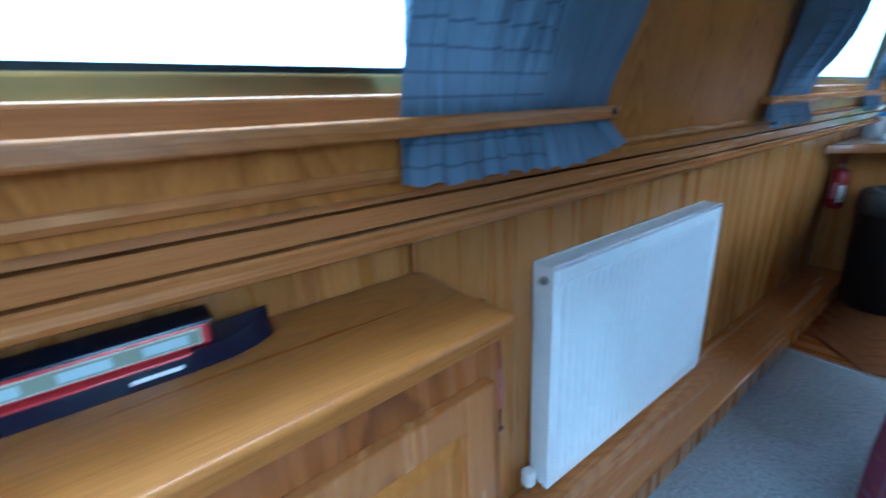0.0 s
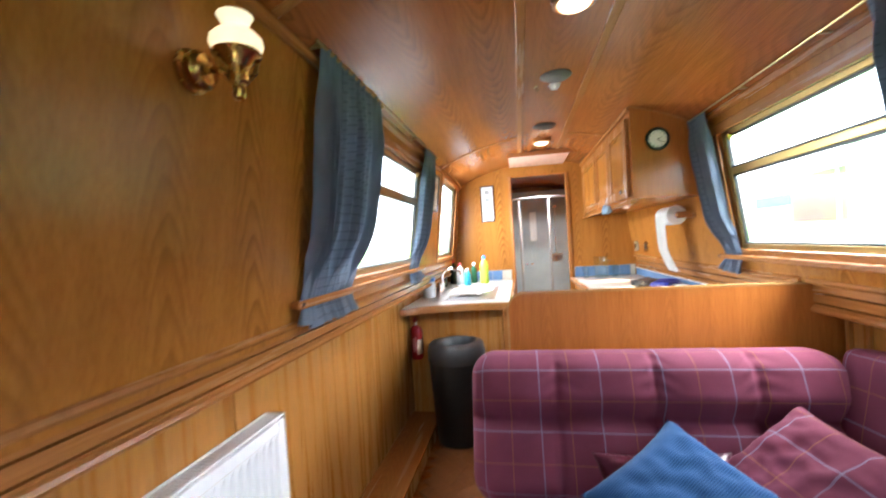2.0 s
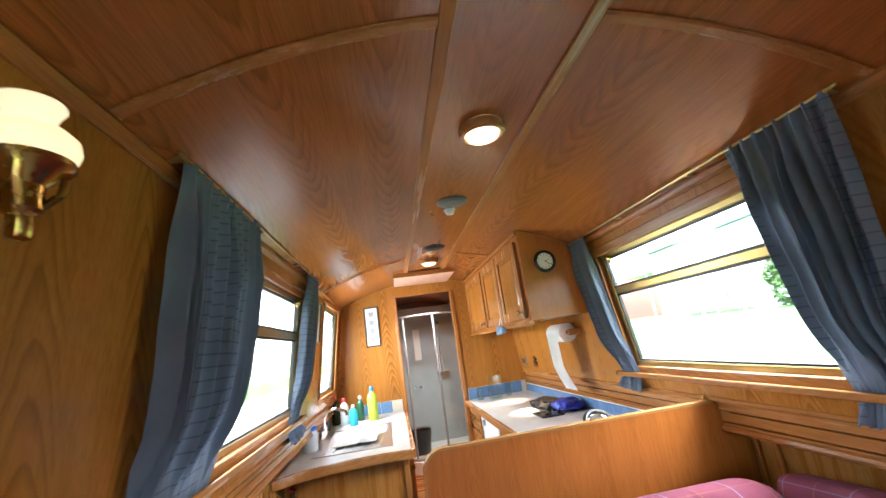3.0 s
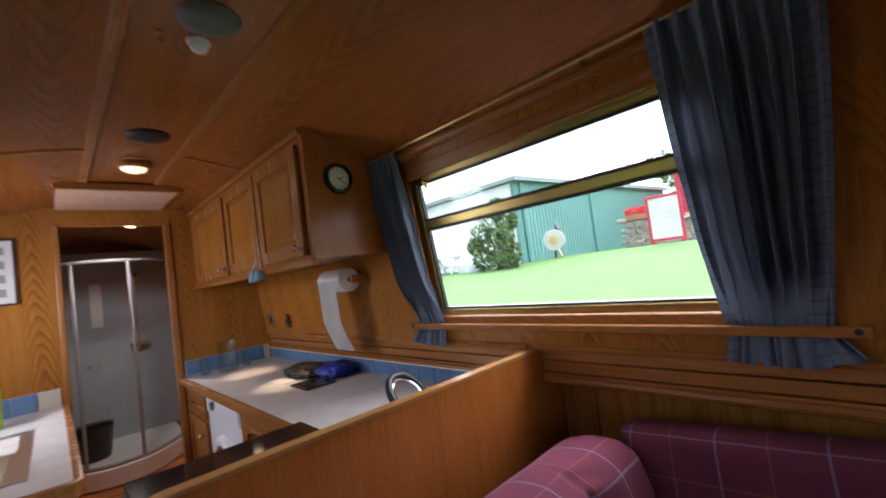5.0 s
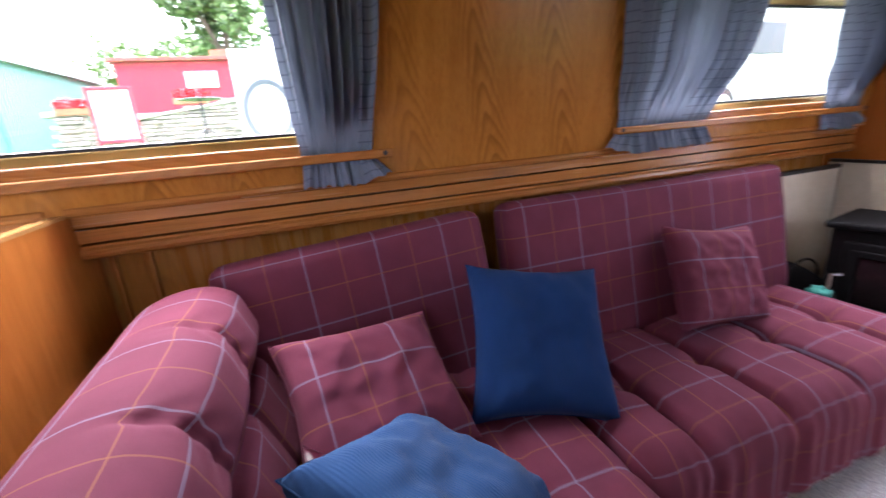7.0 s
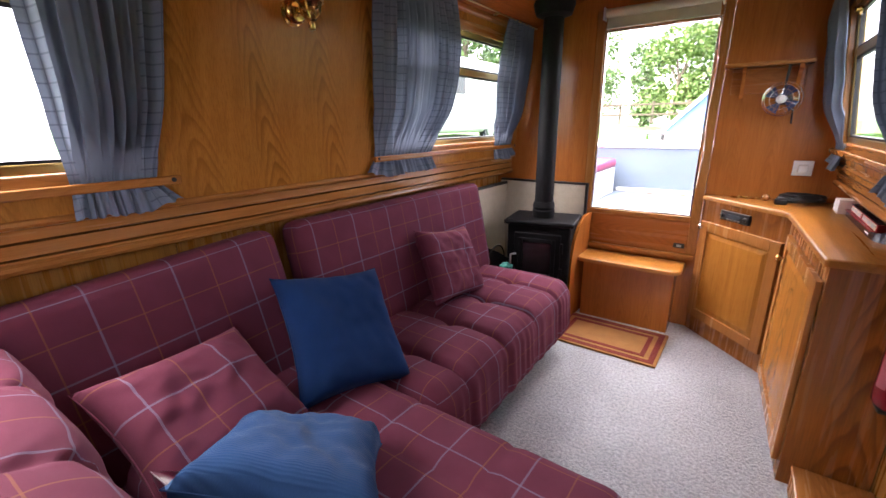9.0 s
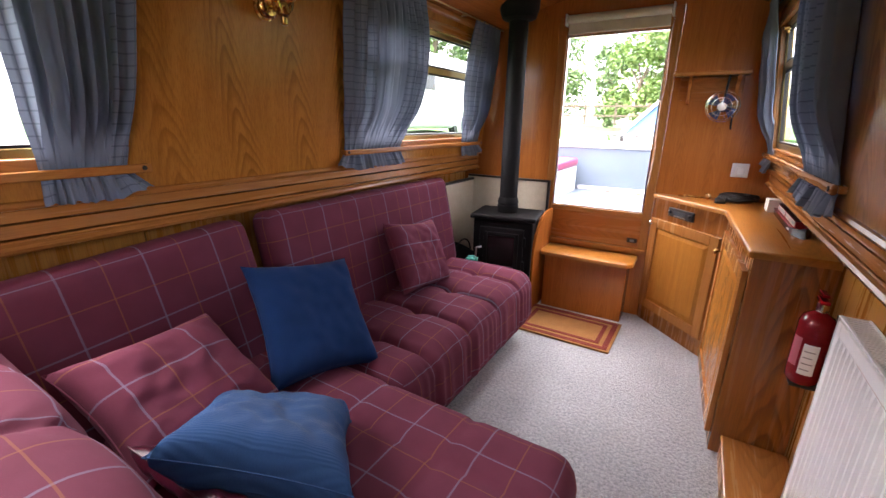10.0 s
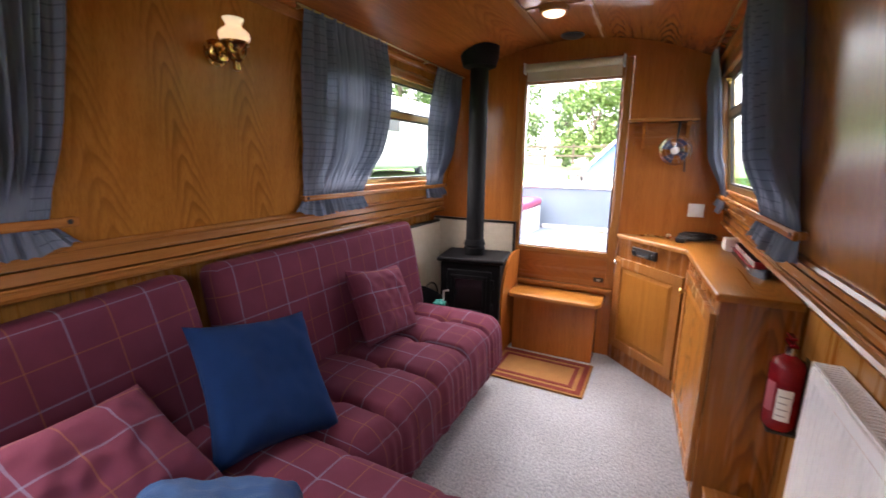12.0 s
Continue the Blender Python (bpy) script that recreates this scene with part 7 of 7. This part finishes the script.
def tree(x, y, h, r, leaf, seed, n=3500, size=0.34, label="leafy green tree beyond the lawn"):
    z0 = ground_z(x, y)
    rnd = random.Random(seed)
    ob = thing("tree", (x, y, z0), label, "tree", "trees round the boatyard")
    bm = tube(B(), [(x, y, z0 - 0.2), (x + 0.1, y, z0 + h * 0.25), (x - 0.05, y + 0.1, z0 + h * 0.6)], [h * 0.035, h * 0.026, h * 0.012], 10)
    cs = []
    for i in range(15):
        a, e = rnd.uniform(0, 6.28), rnd.uniform(0.14, 0.95)
        rr = r * rnd.uniform(0.25, 0.75) * (1.15 - abs(e - 0.55))
        c = (x + rr * math.cos(a), y + rr * math.sin(a), z0 + h * e)
        cs.append((c, tuple(r * rnd.uniform(0.28, 0.48) for _ in range(3))))
        tube(bm, [(x, y, z0 + h * min(0.5, e * 0.6)), ((x + c[0]) / 2, (y + c[1]) / 2, z0 + h * e * 0.85), c], [h * 0.012, h * 0.008, h * 0.003], 6)
    part("trunk", bm, bark_m, ob)
    part("crown", leaf_cloud(cs, n, size, seed), leaf, ob)
    return ob


tree(3.0, -24, 4.9, 2.3, leaf_b, 2, 6500, 0.24)
tree(5.9, -31, 5.6, 2.0, leaf_a, 3, 4500, 0.28)
tree(-1.5, -27, 6.5, 2.8, leaf_a, 4, 4500, 0.30)
tree(41, 6.0, 12.5, 4.8, leaf_a, 5, 8000, 0.55)
tree(46, 15, 8.5, 3.6, leaf_c, 6, 2500, 0.5)
tree(14, -20, 8, 3.4, leaf_a, 7)
tree(20, -28, 10, 4.0, leaf_c, 8)
tree(11, -34, 7, 3.2, leaf_a, 9)
bush = thing("bush", (10.5, 11.0, 1.05), "tall loose shrub growing against the green shed", "shrub")
part("stems", tube(tube(B(), [(10.6, 10.9, 1.0), (10.5, 10.8, 1.9), (10.6, 10.6, 2.7)], 0.05, 6), [(10.6, 11.0, 1.0), (10.8, 11.3, 1.9), (10.7, 11.5, 2.5)], 0.04, 6), bark_m, bush)
part("foliage", leaf_cloud([((10.5, 10.75, 3.05), (0.30, 0.35, 0.40)), ((10.5, 11.15, 2.8), (0.4, 0.40, 0.45)), ((10.5, 11.55, 2.35), (0.4, 0.40, 0.40)), ((10.4, 10.5, 2.2), (0.4, 0.35, 0.40)), ((10.4, 10.35, 1.6), (0.4, 0.30, 0.5)),
                            ((10.6, 10.95, 1.8), (0.5, 0.55, 0.55)), ((10.5, 11.6, 1.5), (0.4, 0.35, 0.45)), ((10.4, 10.6, 1.35), (0.4, 0.55, 0.35)), ((10.5, 11.9, 1.95), (0.3, 0.25, 0.3)), ((10.5, 10.2, 2.6), (0.2, 0.18, 0.25))], 3600, 0.15, 11), leaf_a, bush)
hedge_cs = [((-11.8 + 0.4 * math.sin(i * 1.7), -12 + i * 0.8, 1.35), (0.6, 0.8, 0.75 + 0.12 * math.sin(i * 2.3))) for i in range(48)]
hd = tagged(link("hedge", leaf_cloud(hedge_cs, 20000, 0.2, 12), leafy("leaves_hedge", (0.05, 0.10, 0.03), (0.13, 0.20, 0.07))), "dense green hedge along the far canal bank", "hedge", "", "stuff")
bank_cs = [((24 + 1.5 * math.sin(i * 1.3), -26 + i * 1.6, 2.2), (1.5, 1.4, 1.2)) for i in range(12)]
tagged(link("hedge", leaf_cloud(bank_cs, 7000, 0.4, 13), leaf_c), "rough hedge at the edge of the lawn", "hedge", "", "stuff")

# ---- boatyard ----
green_m = speckle("green_sheet", (0.12, 0.29, 0.265), (0.15, 0.33, 0.30), 6, 0.5, 0.1)
sd = thing("boat_shed", (18, 11, 1.1), "long green steel shed beyond the lawn", "shed")
a0, a1 = Vector((12.4, 11.3)), Vector((26.0, 10.6))
bm2 = prism(B(), [(a0.x, a0.y), (a1.x, a1.y), (a1.x + 0.5, a1.y + 9), (a0.x + 0.3, a0.y + 9)], 0.9, 4.25)
part("wall", bm2, green_m, sd)
dirv = (a1 - a0).normalized()
part("end_wall", prism(B(), [(a0.x - 0.06, a0.y + 0.15), (a0.x - 0.01, a0.y + 0.15), (a0.x + 0.29, a0.y + 9), (a0.x + 0.24, a0.y + 9)], 0.9, 4.2), whitedeck_m, sd, "white-painted end wall")
for i in range(64):
    p = a0 + dirv * (0.1 + i * 0.21)
    part("cladding_rib", moved(box(B(), (-0.03, -0.025, 0.95), (0.03, 0.0, 4.2)), Matrix.Translation((p.x, p.y, 0)) @ Matrix.Rotation(math.atan2(dirv.y, dirv.x), 4, "Z")), green_m, sd)
part("roof", prism(B(), [(a0.x - 0.2, a0.y - 0.2), (a1.x + 0.2, a1.y - 0.2), (a1.x + 0.7, a1.y + 9.2), (a0.x, a0.y + 9.2)], 4.25, 4.42), speckle("grey_roof", (0.20, 0.24, 0.25), (0.28, 0.31, 0.32), 8), sd)
for k in (0.3, 5.2):
    p = a0 + dirv * k
    part("downpipe", tube(B(), [(p.x, p.y - 0.08, 0.95), (p.x, p.y - 0.08, 4.2)], 0.05), green_m, sd)
tbm_ = mat("stand_metal", (0.05, 0.05, 0.055), 0.5)
rl = thing("hose_reel", (12.9, 10.2, 1.1), "large white cable reel on a stand by the shed", "reel")
rax = Vector((-1, -0.35, 0)).normalized()
rc = Vector((12.9, 10.2, 1.85))
for k in (0.0, 0.26):
    p = rc + rax * k
    part("flange", lathe(B(), [(0.0, 0.0), (0.36, 0.0), (0.37, 0.02), (0.36, 0.04), (0.0, 0.04)], tuple(p), tuple(rax), 32), speckle("reel_white_%d" % int(k * 100), (0.42, 0.42, 0.40), (0.55, 0.55, 0.52), 9), rl, smooth=40)
yellow_h = mat("yellow_hose", (0.42, 0.33, 0.10), 0.5)
part("drum", lathe(B(), [(0.25, 0.04), (0.25, 0.26)], tuple(rc), tuple(rax), 24), yellow_h, rl, smooth=40)
part("hub", lathe(B(), [(0.15, 0.30), (0.15, 0.315), (0.05, 0.33), (0.0, 0.33)], tuple(rc), tuple(rax), 20), yellow_h, rl, smooth=40)
part("bracket", tube(B(), [(13.0, 10.25, 1.9), (12.85, 10.05, 2.45), (12.7, 9.9, 2.2)], 0.04, 6), tbm_, rl)
part("loose_hose", tube(B(), [(12.7, 10.0, 1.55), (12.4, 9.7, 1.25), (12.3, 10.1, 1.12), (12.5, 10.6, 1.12)], 0.025, 6), yellow_h, rl, smooth=True)
part("stand", tube(B(), [(13.0, 10.35, 0.95), (12.95, 10.25, 1.85)], 0.05, 6), tbm_, rl)

redwall_m = speckle("red_cladding", (0.42, 0.025, 0.05), (0.48, 0.04, 0.065), 5, 0.6, 0.1)
rh = thing("red_building", (24, 6, 1.2), "low red-clad building behind the stone wall", "building")
part("wall", bbox((22.5, 3.0, 1.0), (27.0, 8.9, 4.75), 0.02), redwall_m, rh)
part("roof", bbox((22.3, 2.8, 4.75), (27.2, 9.1, 4.90), 0.02), speckle("red_roof", (0.30, 0.05, 0.05), (0.36, 0.07, 0.07), 8), rh)
part("sign_board", bbox((22.44, 5.0, 3.6), (22.5, 6.3, 4.3), 0.01), whitedeck_m, rh, "white notice board")
part("chimney", bbox((23.4, 4.1, 4.9), (24.6, 5.2, 5.35), 0.03), speckle("brick_red", (0.32, 0.09, 0.06), (0.40, 0.13, 0.09), 9), rh)
wp = thing("hose_board", (9.8, 3.0, 1.0), "white painted panel with a coiled dark hose", "panel")
part("board", bbox((9.75, 1.6, 1.0), (9.85, 3.35, 2.95), 0.01), whitedeck_m, wp)
hose_m = mat("grey_hose", (0.12, 0.13, 0.17), 0.4)
for i in range(4):
    part("hose_coil", tube(B(), [(9.70 - 0.01 * i, 2.75 + (0.42 + 0.025 * i) * math.cos(a), 1.72 + (0.55 + 0.025 * i) * math.sin(a)) for a in (2 * math.pi * j / 36 for j in range(36))], 0.018, 6, True), hose_m, wp, smooth=True)
stone_m = mat("rubble_stone", (0.3, 0.28, 0.25), 0.9)
sk_ = N(stone_m)
sr = sk_.node("NewGeometry").outputs["Random Per Island"]
sk_.color(sk_.mix(sk_.noise(sk_.coords(), 9.0, 4.0), sk_.ramp(sr, [(0.0, (0.16, 0.14, 0.13)), (0.5, (0.32, 0.28, 0.24)), (1.0, (0.45, 0.41, 0.36))]), (0.22, 0.20, 0.18)))
sk_.bump(sk_.noise(sk_.coords(), 14.0, 4.0), 0.7, 0.03)
rs = random.Random(21)
bm = B()
z = 0.95
row = 0
while z < 2.55:
    hgt = rs.uniform(0.10, 0.19)
    y = 3.5 + rs.uniform(0, 0.2)
    end = 8.9
    while y < end:
        w = rs.uniform(0.16, 0.42)
        slope_top = 2.52 - 0.14 * (y - 3.9)
        if z + hgt * 0.5 < slope_top or y > 7.9 and z < 2.25:
            o = rs.uniform(-0.03, 0.03)
            box(bm, (15.9 + o, y + 0.008, z + 0.006), (16.35, y + w - 0.008, z + hgt - 0.006), 0.018, 1)
        y += w
    z += hgt
sw_ = thing("stone_wall", (16.1, 6, 1.0), "rubble stone wall at the back of the lawn", "wall", kind="structure")
part("stones", bm, stone_m, sw_)
part("mortar", prism(B(), [(15.98, 3.5), (16.34, 3.5), (16.34, 8.95), (15.98, 8.95)], 0.9, 1.9), cream_m, sw_)
part("sloping_coping", moved(box(B(), (15.85, 3.4, 2.50), (16.40, 8.0, 2.58), 0.01), Matrix.Translation((0, 3.4, 2.54)) @ Matrix.Rotation(-0.14, 4, "X") @ Matrix.Translation((0, -3.4, -2.54))), speckle("pale_stone", (0.42, 0.38, 0.34), (0.5, 0.46, 0.42), 10), sw_)
for yc in (8.35, 5.2):
    fl = thing("flower_trough", (16.0, yc, 2.3), "trough of bright red geraniums on the wall", "flowers", "flower troughs")
    zz = 2.26 if yc > 7 else 2.42
    part("trough", bbox((15.85, yc - 0.5, zz), (16.15, yc + 0.5, zz + 0.2), 0.02), speckle("terracotta", (0.36, 0.15, 0.09), (0.42, 0.19, 0.11), 12), fl)
    part("blooms", leaf_cloud([((16.0, yc - 0.25, zz + 0.3), (0.2, 0.35, 0.16)), ((16.0, yc + 0.2, zz + 0.32), (0.2, 0.35, 0.18))], 700, 0.10, int(yc)), leafy("geranium_%d" % int(yc), (0.5, 0.015, 0.03), (0.65, 0.05, 0.06)), fl)
ab = thing("sign_board", (13.0, 6.5, 1.2), "red-framed white A-board sign on the lawn", "sign")
for y0, y1, z0, z1 in ((6.02, 6.10, 1.25, 2.70), (6.93, 7.01, 1.25, 2.70), (6.10, 6.93, 2.62, 2.70), (6.10, 6.93, 1.33, 1.41)):
    part("frame", bbox((12.95, y0, z0), (13.02, y1, z1), 0.012), redwall_m, ab)
part("face", bbox((12.97, 6.10, 1.41), (13.0, 6.93, 2.62), 0), whitedeck_m, ab, "white sign face")
for i in range(4):
    part("text_bar", bbox((12.962, 6.25, 2.35 - i * 0.18), (12.969, 6.78 - 0.08 * (i % 2), 2.41 - i * 0.18), 0.001), mat("faint_print", (0.55, 0.45, 0.45), 0.7), ab)
tbm = mat("dark_metal", (0.06, 0.06, 0.07), 0.45, 0.6)
gt = thing("garden_table", (10.6, 4.2, 1.1), "dark metal garden table with splayed legs", "table")
part("table_top", lathe(B(), [(0.42, 0.0), (0.43, 0.012), (0.42, 0.025), (0.0, 0.025)], (10.6, 4.15, 2.08), (0, 0, 1), 28), tbm, gt, smooth=40)
part("stem", tube(B(), [(10.6, 4.15, 1.35), (10.6, 4.15, 2.08)], 0.03), tbm, gt)
for i in range(3):
    a = 2.1 * i + 0.4
    part("leg", tube(B(), [(10.6, 4.15, 1.5), (10.6 + 0.2 * math.cos(a), 4.15 + 0.2 * math.sin(a), 1.32), (10.6 + 0.42 * math.cos(a), 4.15 + 0.42 * math.sin(a), 1.10)], 0.015, 6), tbm, gt)
mq = thing("white_marquee", (16, 19, 1.0), "white marquee with stacked furniture beside the shed", "marquee")
tarp_m = speckle("white_tarpaulin", (0.68, 0.70, 0.72), (0.78, 0.80, 0.82), 3, 0.5, 0.3, 0.05)
part("side_wall", bbox((12.0, 12.4, 1.0), (12.15, 17.0, 3.3), 0.02), tarp_m, mq, "white tent side")
part("sloping_roof", moved(bbox((0.0, 12.2, -0.06), (3.2, 17.2, 0.0), 0.02), Matrix.Translation((11.9, 0, 3.35)) @ Matrix.Rotation(-0.35, 4, "Y")), tarp_m, mq)
part("canopy", prism(B(), [(14.0, 15.2), (20, 15.2), (20, 26), (14.0, 26)], 3.6, 4.2), tarp_m, mq)
for x, y in ((14.1, 15.3), (14.1, 19), (14.1, 23), (19.9, 15.3)):
    part("post", tube(B(), [(x, y, 0.9), (x, y, 3.6)], 0.06, 8), whitedeck_m, mq)
for i, y in enumerate((14.1, 15.9)):
    bch = thing("picnic_bench", (11.1, y, 1.0), "white painted picnic bench by the marquee", "bench", "picnic benches")
    part("table_top", bbox((10.9, y - 0.7, 1.75), (11.5, y + 0.7, 1.80), 0.01), whitedeck_m, bch)
    part("seat", bbox((10.4, y - 0.7, 1.42), (10.65, y + 0.7, 1.46), 0.01), whitedeck_m, bch)
    for dy in (-0.55, 0.55):
        part("trestle", tube(tube(B(), [(10.75, y + dy, 1.0), (11.15, y + dy, 1.75)], 0.045, 6), [(11.65, y + dy, 1.0), (11.25, y + dy, 1.75)], 0.045, 6), whitedeck_m, bch)
        part("cross_beam", bbox((10.4, y + dy - 0.03, 1.34), (11.6, y + dy + 0.03, 1.42), 0.01), whitedeck_m, bch)
tv = thing("tarpaulin_heap", (11.2, 12.75, 1.0), "heap of gear under a pale grey tarpaulin", "tarpaulin")
bm = B()
bmesh.ops.create_icosphere(bm, subdivisions=4, radius=1.0)
for v in bm.verts:
    k = 1 + 0.2 * noise.noise(v.co * 2.0) + 0.12 * noise.noise(Vector((v.co.x * 7, v.co.y * 7, v.co.z * 1.5)))
    v.co = Vector((11.2 + v.co.x * 0.6 * k, 12.75 + v.co.y * 0.6 * k, 0.95 + max(0, v.co.z) * 1.0 * k))
part("sheet", bm, speckle("grey_tarpaulin", (0.40, 0.44, 0.48), (0.5, 0.54, 0.58), 8), tv, smooth=True)
rb = thing("storage_container", (16, 30, 1.0), "red and blue steel container in the boatyard", "container")
# red lightened in the colour to carry the glare of the bright outdoors
part("box", bbox((14.5, 27.0, 1.2), (18, 30.5, 3.9), 0.02), speckle("glare_washed_red_steel", (0.42, 0.16, 0.15), (0.50, 0.22, 0.20), 5, 0.6, 0.1), rb)
part("stripe", bbox((14.46, 27.0, 2.2), (14.5, 30.5, 2.8), 0.005), mat("blue_paint", (0.04, 0.10, 0.32), 0.4), rb)
bo = thing("moored_cruiser", (0.5, -5.5, 0.3), "white cabin cruiser with a blue cover moored ahead", "boat")
bm = B()
secs = []
for y, w in ((-4.35, 0.1), (-4.7, 0.55), (-5.4, 0.9), (-7.0, 1.0)):
    secs.append([bm.verts.new((0.05 + x, y, z)) for x, z in ((-w * 0.7, 0.2), (w * 0.7, 0.2), (w, 1.08), (-w, 1.08))])
for p, q in zip(secs, secs[1:]):
    for i in range(4):
        bm.faces.new((p[i], p[(i + 1) % 4], q[(i + 1) % 4], q[i]))
bm.faces.new(secs[0])
bm.faces.new(secs[-1])
bmesh.ops.recalc_face_normals(bm, faces=bm.faces)
part("hull", bm, whitedeck_m, bo)
bm = B()
vs = [bm.verts.new(p) for p in ((-0.75, -5.0, 1.08), (0.62, -4.9, 1.08), (0.05, -5.6, 1.75), (-0.75, -5.6, 1.75), (-0.75, -6.9, 1.08), (0.62, -6.9, 1.08), (0.1, -6.9, 1.7), (-0.75, -6.9, 1.7))]
for f in ((0, 1, 2, 3), (1, 5, 6, 2), (4, 5, 1, 0), (5, 4, 7, 6), (4, 0, 3, 7), (3, 2, 6, 7)):
    bm.faces.new([vs[i] for i in f])
bmesh.ops.recalc_face_normals(bm, faces=bm.faces)
part("cover", bm, mat("blue_canvas", (0.03, 0.08, 0.28), 0.8), bo, "blue canvas cover")
part("screen_frame", tube(B(), [(0.66, -4.88, 1.08), (0.06, -5.56, 1.78), (-0.78, -5.56, 1.78)], 0.03, 8), whitedeck_m, bo, "white windscreen frame")
fr_ = thing("field_fence", (6, -22, 1.2), "pale timber fence across the far lawn", "fence")
for i in range(9):
    part("post", bbox((0.5 + i * 1.6, -22.05, 1.2), (0.62 + i * 1.6, -21.95, 2.3), 0.01), bark_m, fr_)
for z in (1.6, 2.1):
    part("rail", bbox((0.4, -21.95, z), (13.6, -21.9, z + 0.1), 0.01), bark_m, fr_)
pk = thing("parked_van", (6.5, -5.5, 0.8), "white van parked on the bank, partly seen", "van")
part("body", bbox((5.6, -9.0, 1.05), (7.4, -5.6, 2.9), 0.15, 4), whitedeck_m, pk, smooth=40)
part("bonnet", bbox((5.65, -5.75, 1.05), (7.35, -4.7, 1.75), 0.15, 4), whitedeck_m, pk, smooth=40)
part("side_glass", bbox((5.585, -6.8, 2.0), (5.605, -5.9, 2.55), 0.01), mat("van_glass", (0.03, 0.035, 0.04), 0.08), pk)
for y in (-8.2, -5.3):
    w = part("wheel", lathe(B(), [(0.33, -0.1), (0.34, 0.0), (0.33, 0.1)], (5.72, y, 1.12), (1, 0, 0), 28), black_m, pk, smooth=40)
    part("rim", lathe(B(), [(0.20, 0.0), (0.19, 0.012), (0.0, 0.02)], (5.615, y, 1.12), (-1, 0, 0), 24), steel_m, w, smooth=40)
